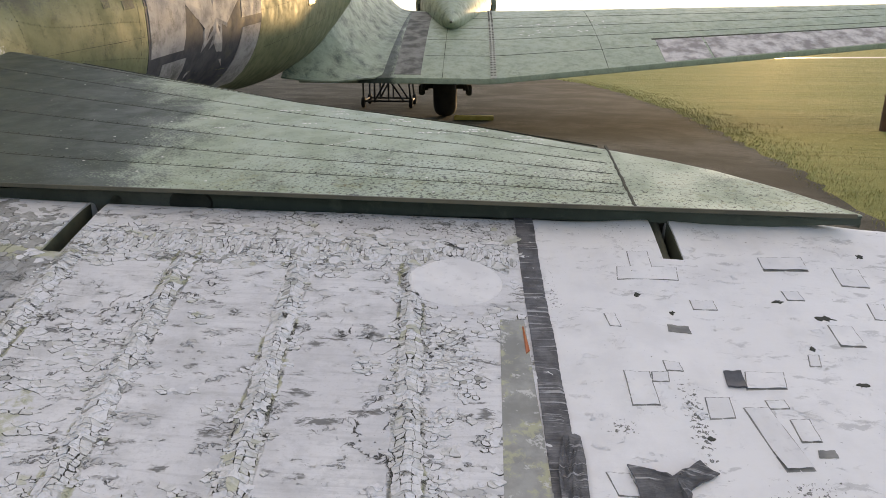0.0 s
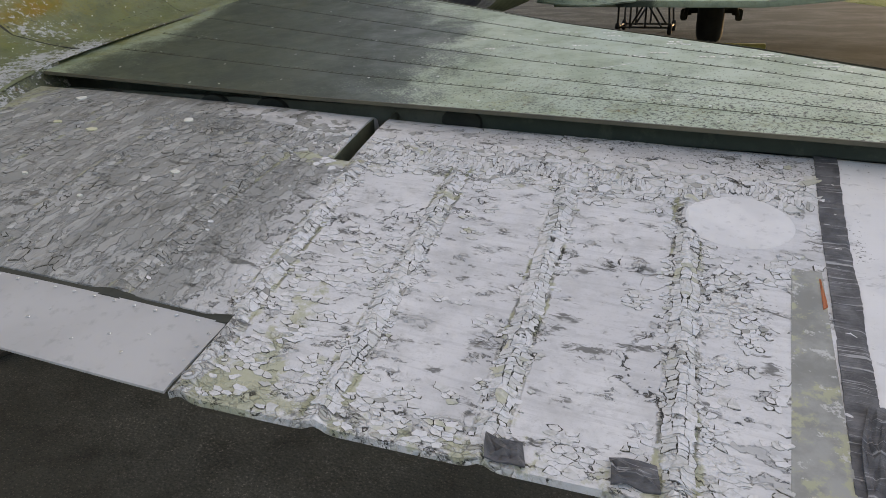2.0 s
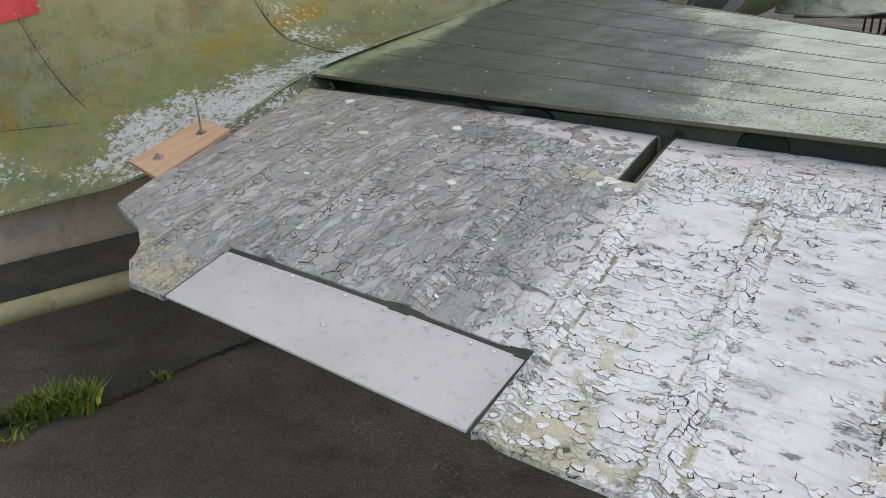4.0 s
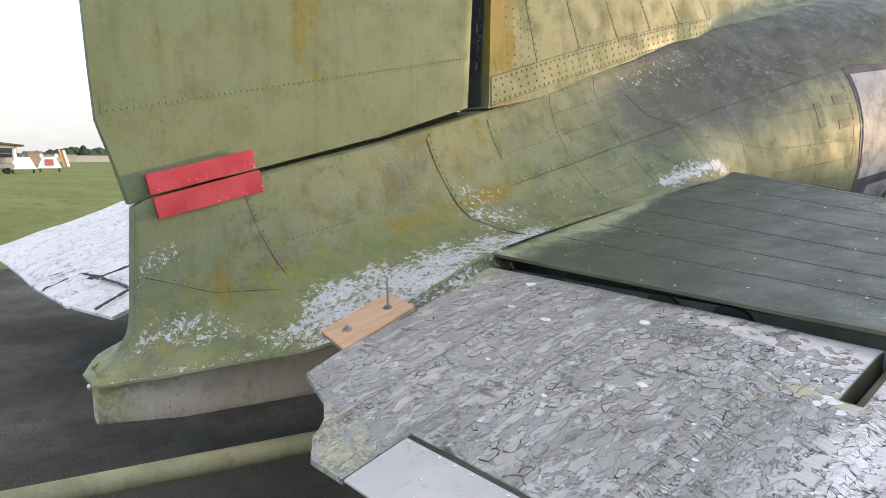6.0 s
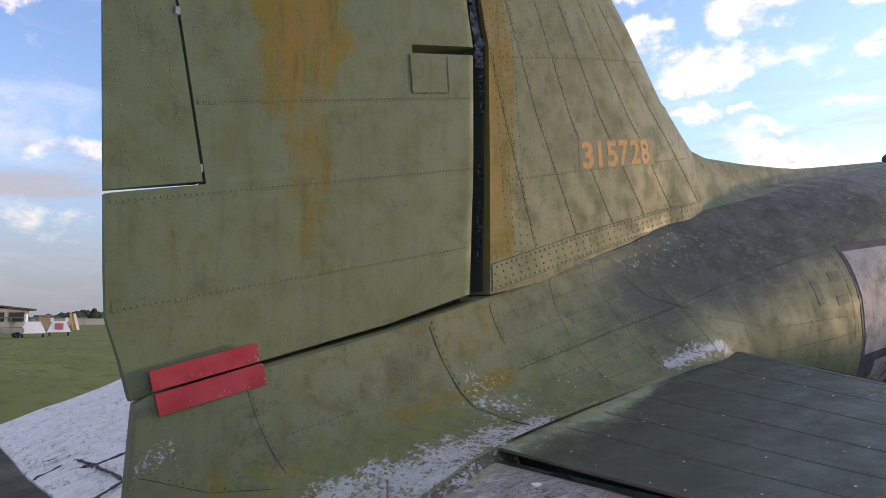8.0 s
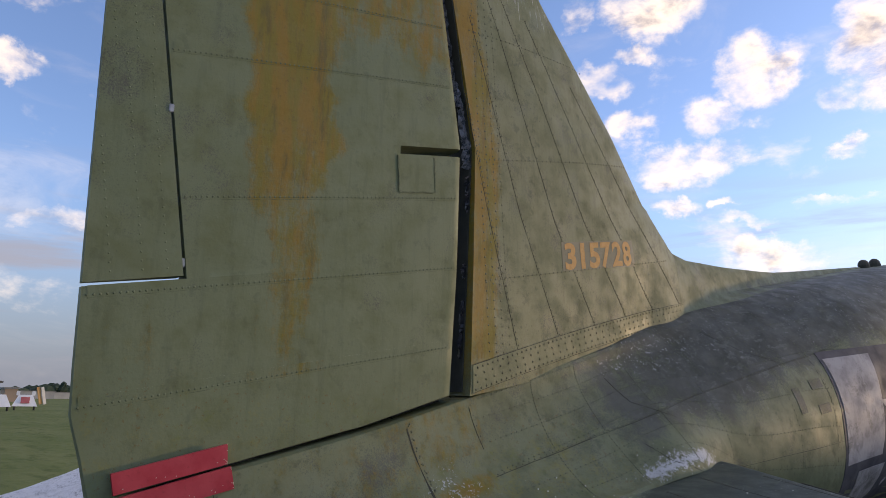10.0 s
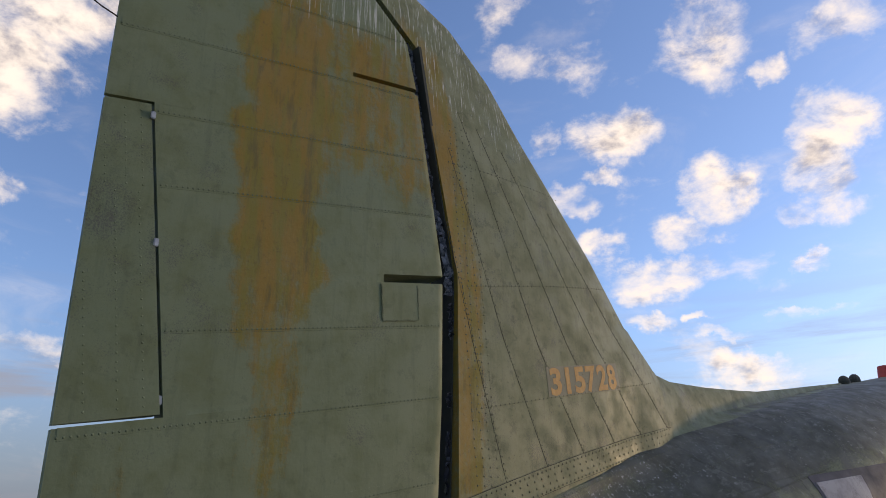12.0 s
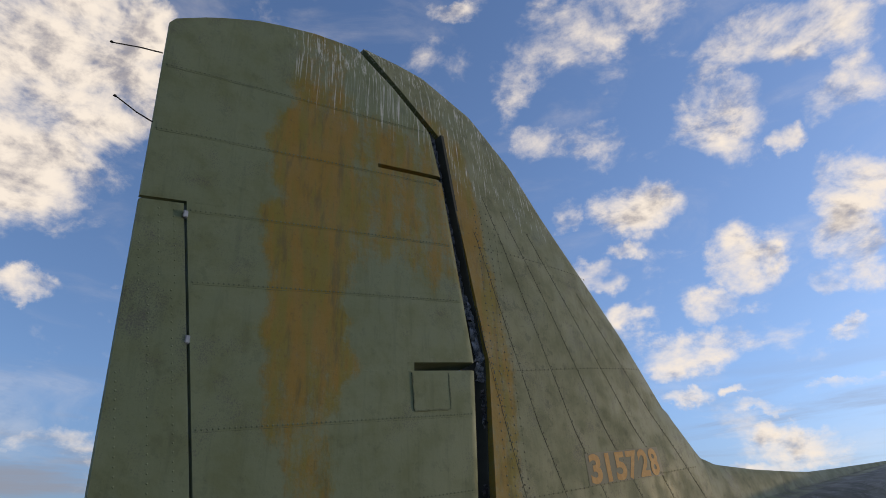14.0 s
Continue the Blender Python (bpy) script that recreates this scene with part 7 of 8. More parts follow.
# root fillet between wing and fuselage
fil = []
for y in np.linspace(6.9, 11.4, 40):
    f = min(1.0, max(0.0, (y - 7.5) / 3.7))
    z0 = wing_top(1.9, f)[2] if y > 7.5 else 0.90 - 0.05 * (7.5 - y)
    fl = lerp(y, [6.9, 7.6, 11.4], [0.05, 0.6, 0.75])
    hull_x = side_at(y, z0 + fl)
    fil.append([(hull_x + (1.25 + fl - hull_x) * k ** 1.0 * 1.0, y, z0 + 0.006 + fl * (1 - k) ** 2.2) for k in np.linspace(0, 1, 10)])
vv, ff = slab(fil, lambda i, j, p: (p[0] - 0.01, p[1], p[2] - 0.02))
mesh_part("wing_fillet", vv, ff, sage, wing, "curved sage fillet at the wing root", {"dark": [0.30] * len(vv), "lichen": [0.2] * len(vv)}, flip=True)


def build_nacelle(sign):
    prof = [(9.3, 0.02, 1.75), (9.9, 0.22, 1.83), (10.6, 0.42, 1.93), (11.3, 0.58, 2.02), (12.2, 0.74, 2.12), (12.9, 0.78, 2.20), (12.95, 0.88, 2.21), (13.4, 0.88, 2.28), (14.1, 0.72, 2.38), (14.2, 0.60, 2.40)]
    verts = []
    for y, r, zc in prof:
        for k in range(40):
            a = k * math.pi / 20
            verts.append((sign * 2.82 + r * math.cos(a), y, zc + r * math.sin(a) * (1.0 if math.sin(a) > 0 else 1.15)))
    faces = []
    for i in range(len(prof) - 1):
        for k in range(40):
            a, b = i * 40 + k, i * 40 + (k + 1) % 40
            faces.append((a, a + 40, b + 40, b))
    faces.append(tuple(range((len(prof) - 1) * 40, len(prof) * 40))[::-1])
    return mesh_part("engine_nacelle", verts, faces, sage, plane, "rounded engine nacelle, dull green with dark cowling", {"dark": [0.55 if v[1] > 12.1 else 0.22 for v in verts], "lichen": [0.2] * len(verts)})


nac = build_nacelle(1)
build_nacelle(-1)
for dx in (-0.62, 0.62):
    exh = bmesh.new()
    box(exh, (0.20, 0.7, 0.28), Matrix.Translation((2.82 + dx * 1.1, 12.6, 2.1)), 0.06)
    bm_part("cowl_flap", exh, dark_shade_m, nac, "dark cowl flap beside the nacelle")


def build_gear(sign):
    gear = bmesh.new()
    cx = sign * 2.68
    wheel = part_ring("tyre", (cx, 10.9, 0.585), 0.40, 0.185, rubber, plane, "worn black main tyre")
    hub = bmesh.new()
    bmesh.ops.create_cone(hub, cap_ends=True, segments=24, radius1=0.27, radius2=0.27, depth=0.30, matrix=Matrix.Translation((cx, 10.9, 0.585)) @ Matrix.Rotation(radians(90), 4, "Y"))
    bm_part("wheel_hub", hub, dark_shade_m, plane, "dark wheel hub", True)
    for s2 in (-1, 1):
        rod(gear, (cx + s2 * 0.40, 10.9, 0.50), (cx + s2 * 0.46, 11.0, 1.7), 0.06, 12)
        rod(gear, (cx + s2 * 0.44, 10.70, 0.52), (cx + s2 * 0.30, 10.3, 0.98), 0.035, 10)
        rod(gear, (cx + s2 * 0.30, 10.3, 0.98), (cx + s2 * 0.10, 9.9, 1.10), 0.04, 10)
        box(gear, (0.12, 0.2, 0.2), Matrix.Translation((cx + s2 * 0.46, 10.8, 0.52)), 0.02)
    rod(gear, (cx - 0.42, 10.9, 0.585), (cx + 0.42, 10.9, 0.585), 0.05, 12)
    rod(gear, (cx - 0.3, 10.95, 1.2), (cx + 0.3, 10.95, 1.2), 0.03, 10)
    bm_part("landing_gear_strut", gear, dark_shade_m, plane, "dark twin strut with diagonal braces", True)


def part_ring(name, at, big, small, mat, parent, label):
    """A tyre: a torus about the x axis."""
    verts, faces = [], []
    n, m = 40, 14
    for i in range(n):
        a = i * 2 * math.pi / n
        for j in range(m):
            b = j * 2 * math.pi / m
            r = big + small * math.cos(b)
            verts.append((at[0] + small * 1.22 * math.copysign(abs(math.sin(b)) ** 0.8, math.sin(b)), at[1] + r * math.cos(a), at[2] + r * math.sin(a)))
    for i in range(n):
        for j in range(m):
            faces.append((i * m + j, i * m + (j + 1) % m, ((i + 1) % n) * m + (j + 1) % m, ((i + 1) % n) * m + j))
    return mesh_part(name, verts, faces, mat, parent, label, flip=True)


build_gear(1)
build_gear(-1)
part_ring("tyre", (0.0, -0.2, 0.235), 0.16, 0.075, rubber, plane, "small tail tyre")
tw = bmesh.new()
rod(tw, (-0.13, -0.2, 0.235), (-0.13, 0.1, 0.98), 0.03, 10)
rod(tw, (0.13, -0.2, 0.235), (0.13, 0.1, 0.98), 0.03, 10)
rod(tw, (-0.13, -0.2, 0.235), (0.13, -0.2, 0.235), 0.03, 10)
bm_part("tail_wheel_fork", tw, dark_shade_m, plane, "dark tail wheel fork", True)

# ---- loose things round the airplane ----
ply_m, pt, pb = material("bare_plywood", 0.62, 0.0, 0.3)
pp = place(pt)
grain = n_noise(pt, n_map(pt, pp, (60, 6, 10)), 1.0, 6.0, 0.6, 0.5)
pc = n_mix(pt, n_step(pt, grain, 0.35, 0.7), (0.53, 0.345, 0.235), (0.44, 0.275, 0.175))
pc = n_mix(pt, n_step(pt, n_noise(pt, pp, 9.0, 4.0), 0.5, 0.75, 0.0, 0.5), pc, (0.56, 0.36, 0.24))
link(pt, pc, pb.inputs["Base Color"])
link(pt, n_bump(pt, grain, 0.3, 0.002), pb.inputs["Normal"])


bolt_m = simple("dull_bolt_steel", (0.20, 0.195, 0.185), (0.34, 0.33, 0.31), 30.0, 0.45, 0.5)


def elevator_lock():
    """Plywood board bridging the elevator root and the tail skirt, with two bolts."""
    a, b, c, d = (Vector(v) for v in ((0.768, -1.938, 0.872), (0.935, -1.955, 0.850), (0.880, -1.648, 0.930), (0.716, -1.640, 0.948)))
    base = (a + b + c + d) / 4
    t = thing("plywood_board", "bare plywood lock board bolted across the elevator root gap", "board", base)
    up = (b - a).cross(d - a).normalized()
    g = [[a + (b - a) * u + (d - a) * v + (c - b - (d - a)) * u * v for v in np.linspace(0, 1, 5)] for u in np.linspace(0, 1, 4)]
    for k, (lift, mat) in enumerate(((0.016, ply_m), (0.010, simple("ply_dark_layer", (0.20, 0.105, 0.055), (0.26, 0.14, 0.08), 20.0)), (0.006, ply_m))):
        top = [[p + up * lift for p in r] for r in g]
        vv, ff = slab(top, lambda i, j, p: p - up * (0.0062 if k == 0 else 0.0042))
        mesh_part("ply_layer", vv, ff, mat, t, smooth=False)
    n1, n2 = a + (b - a) * 0.47 + (d - a) * 0.22, a + (b - a) * 0.52 + (d - a) * 0.80
    for at_b, long in ((n1, 0.0), (n2, 0.105)):
        bm = bmesh.new()
        top = at_b + up * 0.016
        rod(bm, top, top + up * 0.002, 0.017, 20)
        rod(bm, top + up * 0.002, top + up * 0.010, 0.0095, 6)
        if long:
            rod(bm, top, top + Vector((-0.018, 0.0, 1)).normalized() * long, 0.0036, 8)
        else:
            rod(bm, top + up * 0.010, top + up * 0.014, 0.0045, 8)
        bm_part("bolt", bm, bolt_m, t, "threaded steel rod with washer and nut" if long else "steel bolt with washer")


def rudder_lock():
    red = simple("worn_red_paint", (0.42, 0.030, 0.045), (0.50, 0.055, 0.070), 9.0, 0.5)
    chip = simple("chipped_plate_edge", (0.42, 0.33, 0.25), (0.55, 0.46, 0.36), 40.0, 0.6)
    t = thing("rudder_lock", "two worn red plates locking the rudder to the tail cone", "lock", (0.085, -2.03, 1.34))
    for quad, xs in (([(-2.249, 1.378), (-1.849, 1.471), (-1.843, 1.396), (-2.233, 1.304)], (0.045, 0.082)), ([(-2.228, 1.294), (-1.835, 1.390), (-1.815, 1.307), (-2.210, 1.216)], (0.052, 0.098))):
        g = []
        for v in np.linspace(0, 1, 5):
            row = []
            for u in np.linspace(0, 1, 12):
                y = (quad[0][0] * (1 - u) + quad[1][0] * u) * (1 - v) + (quad[3][0] * (1 - u) + quad[2][0] * u) * v
                z = (quad[0][1] * (1 - u) + quad[1][1] * u) * (1 - v) + (quad[3][1] * (1 - u) + quad[2][1] * u) * v
                row.append((xs[0] + (xs[1] - xs[0]) * u + 0.016, y, z))
            g.append(row)
        vv, ff = slab(g, lambda i, j, p: (p[0] - 0.014, p[1], p[2]))
        mesh_part("red_plate", vv, ff, red, t, smooth=False, flip=True)
        rr = random.Random(int(100 * quad[0][1]))
        ch = []
        for _ in range(7):
            u = rr.random()
            ch.append(((xs[0] + (xs[1] - xs[0]) * u + 0.0165, quad[3][0] + (quad[2][0] - quad[3][0]) * u, quad[3][1] + (quad[2][1] - quad[3][1]) * u + 0.006 + 0.02 * rr.random()), OUT))
        for _ in range(6):
            v = rr.random()
            ch.append(((xs[1] + 0.0165, quad[1][0] + (quad[2][0] - quad[1][0]) * v - 0.008 * rr.random(), quad[1][1] + (quad[2][1] - quad[1][1]) * v), OUT))
        rivets("paint_chips", ch, 0.0022, chip, t, "small chips in the red paint", 0.1)


def tow_bar():
    tube_m = weathered("yellow_green_tube_paint", (0.23, 0.23, 0.13), (0.29, 0.28, 0.17), (0.18, 0.18, 0.10), 0.6)
    t = thing("tow_bar", "yellow-green steel tow bar on short legs under the tail", "tow bar", (0.5, -2.1, 0.0))
    a, b = Vector((0.365, -2.86, 0.43)), Vector((0.70, -1.25, 0.43))
    bm = bmesh.new()
    rod(bm, a, b, 0.036, 18)
    bm_part("tube", bm, tube_m, t, smooth=True)
    for k in (0.04, 0.96):
        p = a.lerp(b, k)
        bm = bmesh.new()
        rod(bm, (p.x, p.y, 0.0), (p.x, p.y, 0.40), 0.02, 10)
        rod(bm, (p.x, p.y, 0.0), (p.x, p.y, 0.012), 0.07, 16)
        bm_part("leg", bm, tube_m, t)


def work_stairs():
    t = thing("steel_trestle", "dark wheeled steel trestle standing by the wing", "trestle", (1.4, 13.0, 0))
    tube = simple("dark_steel_tube", (0.035, 0.034, 0.032), (0.07, 0.066, 0.06), 10.0, 0.6)
    x0, x1, y0, y1 = 0.80, 1.86, 12.5, 13.5
    for y in (y0, y1):
        for a, b in (((x0, 0.12), (x0, 1.5)), ((x0 + 0.25, 0.12), (x0 + 0.25, 1.5)), ((x1, 0.1), (x1 - 0.15, 1.5)), ((x0, 0.15), (x1, 0.15)), ((x0, 0.7), (x1 - 0.05, 0.7)), ((x0 + 0.25, 0.15), (x0 + 0.9, 1.3)), ((x0 + 0.9, 0.15), (x0 + 0.35, 0.95)), ((x1 - 0.5, 0.15), (x1 - 0.5, 1.3)), ((x0, 1.1), (x1 - 0.1, 1.1))):
            bm = bmesh.new()
            rod(bm, (a[0], y, a[1]), (b[0], y, b[1]), 0.022, 8)
            bm_part("tube", bm, tube, t)
    for x in (x0, x1):
        bm = bmesh.new()
        rod(bm, (x, y0, 0.15), (x, y1, 0.15), 0.022, 8)
        bm_part("crossbar", bm, tube, t)
        for y in (y0, y1):
            part_ring("wheel", (x, y, 0.125), 0.085, 0.036, rubber, t, "small rubber wheel")


def chock():
    t = thing("wheel_chock", "yellow wooden wheel chock beside the main tyre", "chock", (3.3, 10.2, 0.0))
    bm = bmesh.new()
    box(bm, (0.75, 0.10, 0.09), Matrix.Translation((3.25, 10.2, 0.05)), 0.012)
    bm_part("beam", bm, simple("yellow_chock_paint", (0.36, 0.27, 0.05), (0.44, 0.34, 0.09), 8.0), t)


def drum():
    t = thing("oil_drum", "rusty brown steel drum on the grass", "drum", (10.6, 9.3, 0))
    bm = bmesh.new()
    for z0, z1, r in ((0.0, 0.29, 0.28), (0.29, 0.31, 0.295), (0.31, 0.58, 0.28), (0.58, 0.60, 0.295), (0.60, 0.86, 0.28), (0.86, 0.88, 0.29)):
        rod(bm, (10.6, 9.3, z0), (10.6, 9.3, z1), r, 28)
    bm_part("body", bm, simple("rusty_drum_paint", (0.10, 0.050, 0.028), (0.15, 0.075, 0.04), 7.0, 0.75), t)


elevator_lock()
rudder_lock()
tow_bar()
work_stairs()
chock()
drum()

# ---- weeds and the crack in the asphalt ----
crack_m = simple("crack_fill", (0.010, 0.010, 0.008), (0.018, 0.018, 0.013), 20.0, 0.95)
rng = random.Random(17)
path = [(-0.5, -3.3), (0.10, -2.72), (0.34, -2.43), (0.44, -2.25), (0.53, -2.11), (0.56, -1.95), (0.555, -1.75), (0.58, -1.50), (0.66, -1.2), (0.7, -0.6)]
pts = []
for a, b in zip(path[:-1], path[1:]):
    for x, y in fill(a, b, 12)[:-1]:
        pts.append((x + rng.uniform(-0.007, 0.007), y + rng.uniform(-0.007, 0.007), 0.004))
tagged(ribbon("pavement_crack", pts, 0.026, lambda p: Vector((0, 0, 1)), crack_m, None, 0.001, 0.003, rag=0.6), "earth-filled crack across the asphalt", "crack", "", "structure")
blade_m, bt, bb = material("weed_blades", 0.6, 0.0, 0.3)
gi = bt.nodes.new("ShaderNodeNewGeometry").outputs["Random Per Island"]
link(bt, n_mix(bt, gi, (0.055, 0.115, 0.018), (0.145, 0.205, 0.045)), bb.inputs["Base Color"])


def tuft(x, y, r, count, tall, seed, wide=0.006):
    rng = random.Random(seed)
    verts, faces = [], []
    for _ in range(count):
        a, d = rng.uniform(0, 6.283), r * math.sqrt(rng.random())
        p = Vector((x + d * math.cos(a), y + d * math.sin(a), 0.0))
        lean = Vector((rng.gauss(0, 0.35), rng.gauss(0, 0.35), 1.0)).normalized()
        side = Vector((math.sin(a * 3), math.cos(a * 3), 0)) * wide * rng.uniform(0.5, 1.3)
        h = tall * rng.uniform(0.4, 1.1)
        droop = Vector((lean.x, lean.y, 0)) * h * 0.5
        b = len(verts)
        verts += [p - side, p + side, p + lean * h * 0.55 + side * 0.8, p + lean * h * 0.55 - side * 0.8, p + lean * h + droop - Vector((0, 0, h * 0.12))]
        faces += [(b, b + 1, b + 2, b + 3), (b + 3, b + 2, b + 4)]
    return verts, faces


allv, allf = [], []
for x, y, r, count, tall in ((0.50, -2.14, 0.055, 220, 0.12), (0.40, -2.28, 0.05, 140, 0.09), (0.33, -2.42, 0.07, 260, 0.12), (0.25, -2.55, 0.07, 200, 0.10), (0.555, -1.86, 0.025, 40, 0.05), (0.42, -2.36, 0.10, 120, 0.05), (0.12, -2.7, 0.1, 200, 0.10), (0.22, -2.46, 0.09, 420, 0.13), (0.30, -2.50, 0.10, 300, 0.10), (0.44, -2.22, 0.05, 200, 0.14), (0.05, -2.60, 0.12, 400, 0.13)):
    v, f = tuft(x, y, r, count, tall, int(1000 * abs(y)))
    k = len(allv)
    allv += v
    allf += [tuple(i + k for i in q) for q in f]
weeds = mesh_part("weeds", allv, allf, blade_m, None, "", smooth=False)
tagged(weeds, "fresh green weeds growing from the asphalt crack", "weeds", "", "stuff")
vv, ff = [], []
rng = random.Random(23)
for _ in range(1500):
    yy = rng.uniform(-2, 26)
    ed = lerp(yy, [0, 2.6, 5.6, 7.7, 12.2, 18.3, 22.7, 26.6], [6.5, 6.6, 7.1, 7.25, 7.66, 7.7, 7.4, 6.6])
    v, f = tuft(ed + abs(rng.gauss(0, 0.5)) - 0.05, yy, 0.16, 7, 0.05, rng.randint(0, 10**6), 0.0028)
    k = len(vv)
    vv += v
    ff += [tuple(i + k for i in q) for q in f]
verge_m, vt, vb_ = material("dry_verge_blades", 0.7, 0.0, 0.2)
link(vt, n_mix(vt, vt.nodes.new("ShaderNodeNewGeometry").outputs["Random Per Island"], (0.21, 0.22, 0.075), (0.34, 0.31, 0.14)), vb_.inputs["Base Color"])
verge = mesh_part("grass_verge", vv, ff, verge_m, None, "", smooth=False)
tagged(verge, "ragged grass along the edge of the asphalt", "grass", "", "stuff")

# ---- distance ----
tree_m = simple("far_wood", (0.018, 0.034, 0.022), (0.040, 0.062, 0.034), 0.05, 0.95, 0.0, 0.2, 0.4)


def far_wood():
    """A low uneven wood round the horizon, of many small crowns."""
    rng = random.Random(3)
    verts, faces = [], []
    for k in range(4500):
        az = rng.uniform(-180, 180)
        if -2 < az < 40 and rng.random() < 0.5:
            continue
        d = rng.uniform(620, 760)
        c = aim(az, 0) * d
        h, r = rng.uniform(5.5, 10.5) * (1.0 + 0.25 * math.sin(az * 0.7)), rng.uniform(3.5, 8.5)
        b = len(verts)
        n = 7
        for lvl, (zz, rr) in enumerate(((0, 1.0), (0.45, 1.1), (0.8, 0.7))):
            for i in range(n):
                a = i * 6.283 / n + lvl
                verts.append((c.x + r * rr * math.cos(a) * rng.uniform(0.8, 1.2), c.y + r * rr * math.sin(a) * rng.uniform(0.8, 1.2), h * zz * rng.uniform(0.9, 1.1)))
        verts.append((c.x, c.y, h))
        for lvl in range(2):
            for i in range(n):
                q = (i + 1) % n
                faces.append((b + lvl * n + i, b + lvl * n + q, b + (lvl + 1) * n + q, b + (lvl + 1) * n + i))
        faces += [(b + 2 * n + i, b + 2 * n + (i + 1) % n, b + 3 * n) for i in range(n)]
    ob = mesh_part("far_trees", verts, faces, tree_m, None, "", smooth=False)
    tagged(ob, "dark wood along the horizon", "trees", "", "stuff")


TAIL = Vector((2.7, -3.0, 0.0))


def turned(at, rz):
    return Matrix.Translation(at) @ Matrix.Rotation(radians(rz), 4, "Z")


def hut():
    c = TAIL + aim(-84.6, 0) * 118
    m = turned((c.x, c.y, 0), 8)
    t = thing("club_house", "grey flat-roofed airfield house with wide windows", "house", (c.x, c.y, 0))
    wall = simple("grey_render", (0.30, 0.29, 0.27), (0.36, 0.35, 0.33), 0.5, 0.8)
    bm = bmesh.new()
    box(bm, (7, 13, 3.0), m @ Matrix.Translation((0, -3, 2.1)))
    bm_part("wall", bm, wall, t)
    bm = bmesh.new()
    for side, rot in ((-1, 7), (1, -7)):
        box(bm, (8, 7.6, 0.22), m @ Matrix.Translation((0, -3 + side * 3.6, 3.85)) @ Matrix.Rotation(radians(rot), 4, "X"))
    bm_part("roof", bm, simple("dark_roof_felt", (0.055, 0.055, 0.055), (0.09, 0.088, 0.085), 0.5, 0.8), t)
    for k in range(5):
        bm = bmesh.new()
        box(bm, (0.12, 1.9, 1.3), m @ Matrix.Translation((3.55, -8 + 2.5 * k, 2.4)))
        bm_part("window", bm, win_m, t)
    bm = bmesh.new()
    for k in range(6):
        box(bm, (0.15, 0.15, 1.7), m @ Matrix.Translation((4.6, -9 + 2.5 * k, 1.5)))
    box(bm, (0.12, 13, 0.12), m @ Matrix.Translation((4.6, -2.7, 2.3)))
    bm_part("balcony_rail", bm, simple("rail_paint", (0.10, 0.10, 0.10), (0.14, 0.14, 0.14), 1.0), t)
    mound = bmesh.new()
    bmesh.ops.create_cone(mound, cap_ends=True, segments=24, radius1=14, radius2=8, depth=1.0, matrix=m @ Matrix.Translation((0, -3, 0.45)) @ Matrix.Diagonal((0.7, 1, 1, 1)))
    mo = bm_part("bank", mound, grass_m, None)
    tagged(mo, "low grassy bank under the house", "bank", "", "structure")


def marker(az, dist, red):
    c = TAIL + aim(az, 0) * dist
    t = thing("marker_tent", "white tapered airfield marker with a red square" if red else "white tapered airfield marker tent", "marker", (c.x, c.y, 0), "airfield markers")
    canvas = simple("white_canvas", (0.72, 0.72, 0.72), (0.80, 0.80, 0.80), 1.0, 0.7)
    m = turned((c.x, c.y, 0), -az * 1.0)
    bm = bmesh.new()
    bmesh.ops.create_cone(bm, cap_ends=True, segments=4, radius1=1.75, radius2=0.95, depth=1.25, matrix=m @ Matrix.Translation((0, 0, 1.05)) @ Matrix.Rotation(radians(45), 4, "Z") @ Matrix.Diagonal((1, 1, 1, 1)))
    bm_part("canvas", bm, canvas, t)
    bm = bmesh.new()
    for sx in (-1, 1):
        for sy in (-1, 1):
            rod(bm, m @ Vector((sx * 0.95, sy * 0.95, 0)), m @ Vector((sx * 0.95, sy * 0.95, 0.5)), 0.10, 8)
    bm_part("foot", bm, dark_shade_m, t)
    if red:
        bm = bmesh.new()
        box(bm, (0.85, 0.04, 0.75), m @ Matrix.Translation((0, -1.02, 1.1)) @ Matrix.Rotation(radians(-24), 4, "X"))
        bm_part("red_square", bm, simple("red_canvas", (0.45, 0.10, 0.10), (0.52, 0.14, 0.14), 1.0), t)
        for sx in (-1, 1):
            bm = bmesh.new()
            box(bm, (0.35, 0.5, 0.5), m @ Matrix.Translation((sx * 0.75, 0, 1.85)), 0.04)
            bm_part("horn", bm, canvas, t)
    else:
        bm = bmesh.new()
        rod(bm, m @ Vector((-0.7, 0, 1.5)), m @ Vector((-0.7, 0, 2.5)), 0.18, 12)
        bm_part("chimney", bm, canvas, t)


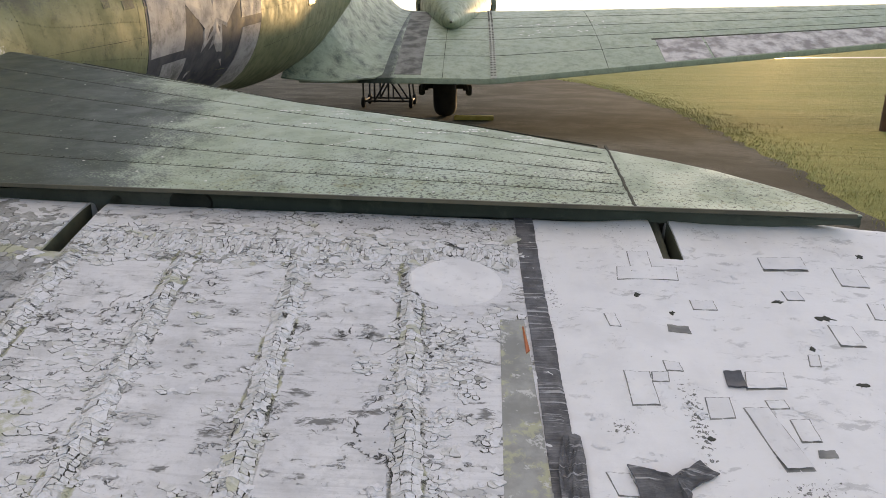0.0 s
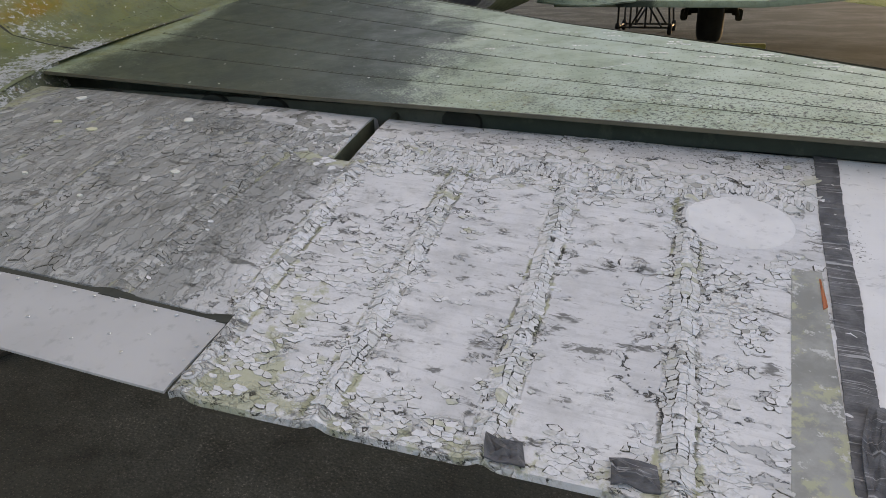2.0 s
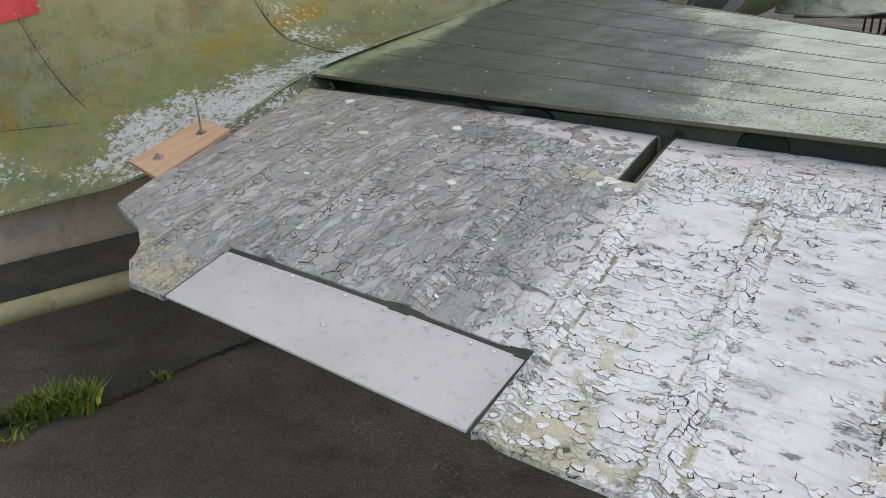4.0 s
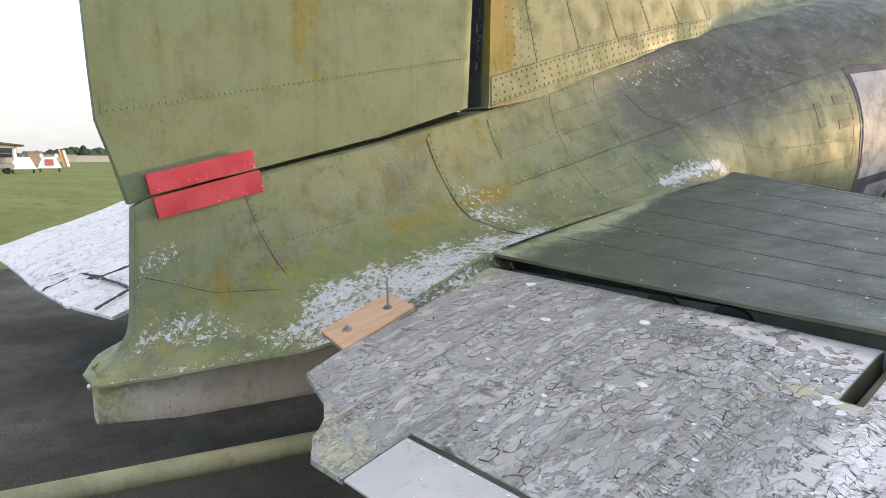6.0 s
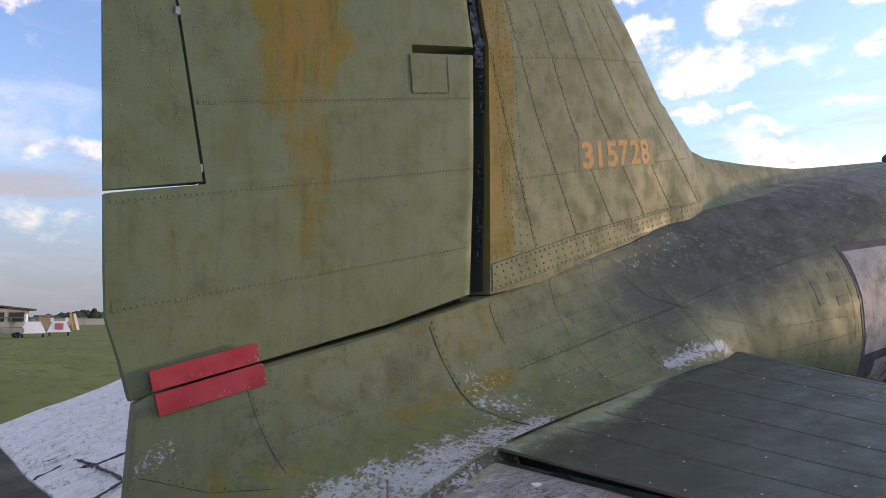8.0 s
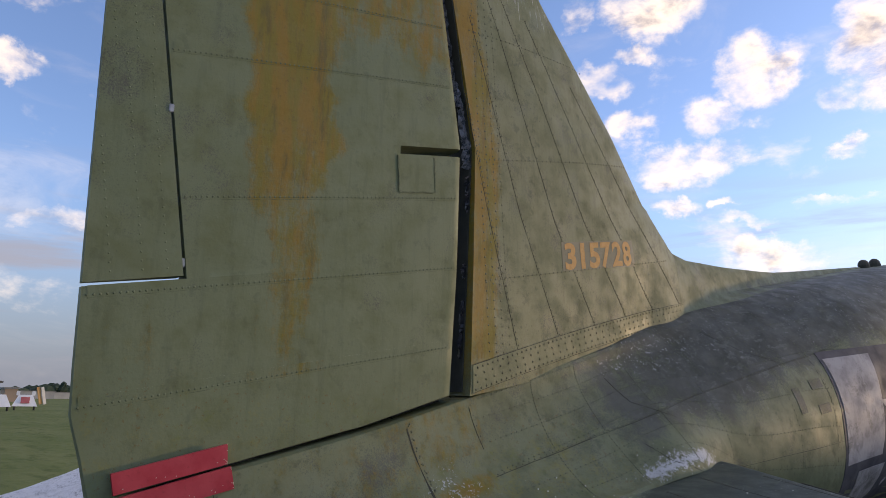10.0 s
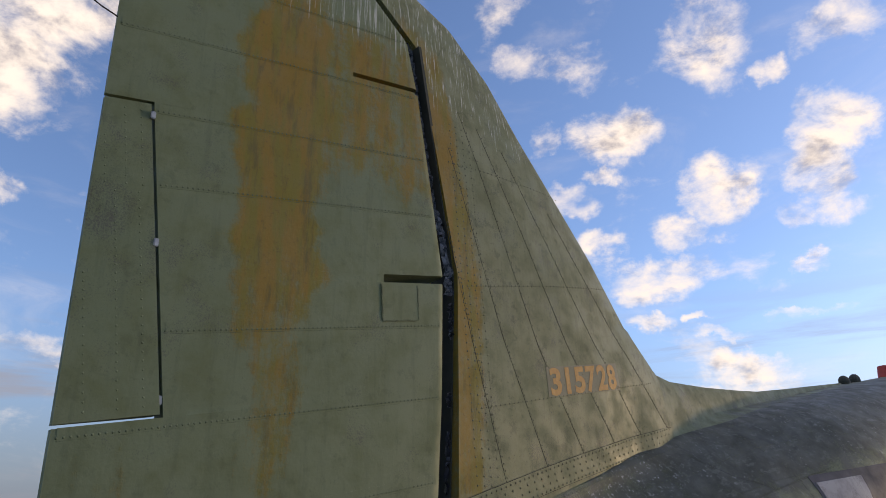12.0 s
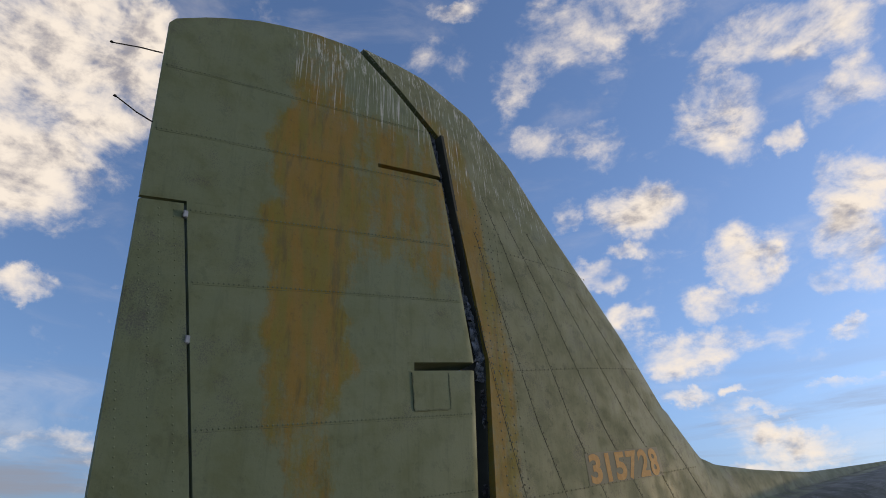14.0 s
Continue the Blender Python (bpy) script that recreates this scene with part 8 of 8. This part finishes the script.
def far_clutter():
    rng = random.Random(9)
    cart = TAIL + aim(-83.95, 0) * 84
    t = thing("flat_trailer", "low grey trailer parked on the grass", "trailer", (cart.x, cart.y, 0))
    bm = bmesh.new()
    box(bm, (1.8, 3.4, 0.55), turned((cart.x, cart.y, 0.75), 0), 0.08)
    bm_part("bed", bm, simple("grey_trailer_paint", (0.20, 0.21, 0.21), (0.28, 0.29, 0.29), 1.0), t)
    for dy in (-1.1, 1.1):
        for dx in (-0.85, 0.85):
            part_ring("wheel", (cart.x + dx, cart.y + dy, 0.32), 0.22, 0.10, rubber, t, "small black wheel")
    for az, colr in ((-79.75, (0.55, 0.30, 0.12)), (-79.5, (0.62, 0.60, 0.56))):
        c = TAIL + aim(az, 0) * 150
        t = thing("wind_board", "upright painted board on the airfield", "board", (c.x, c.y, 0))
        bm = bmesh.new()
        box(bm, (0.3, 0.5, 3.2), turned((c.x, c.y, 1.6), 10) @ Matrix.Rotation(radians(14), 4, "X"))
        bm_part("panel", bm, simple("board_paint", colr, tuple(1.1 * v for v in colr), 1.0), t)
    for az, d, ln, h, colr in ((-81.6, 190, 2.6, 3.0, (0.30, 0.22, 0.16)), (-78.4, 420, 60, 3.0, (0.42, 0.42, 0.40)), (-80.6, 400, 24, 3.5, (0.30, 0.30, 0.29)), (-76.5, 420, 40, 3.2, (0.36, 0.35, 0.33))):
        c = TAIL + aim(az, 0) * d
        t = thing("far_shed", "low pale shed at the far side of the airfield", "shed", (c.x, c.y, 0))
        bm = bmesh.new()
        box(bm, (6, ln, h), turned((c.x, c.y, h / 2), 0))
        bm_part("wall", bm, simple("shed_wall", colr, tuple(1.15 * v for v in colr), 0.3), t)
        bm = bmesh.new()
        box(bm, (6.6, ln + 0.6, 0.35), turned((c.x, c.y, h + 0.18), 0))
        bm_part("roof", bm, simple("shed_roof", (0.16, 0.16, 0.16), (0.22, 0.22, 0.21), 0.4), t)


far_wood()
hut()
marker(-82.2, 86, False)
marker(-80.57, 92, True)
far_clutter()
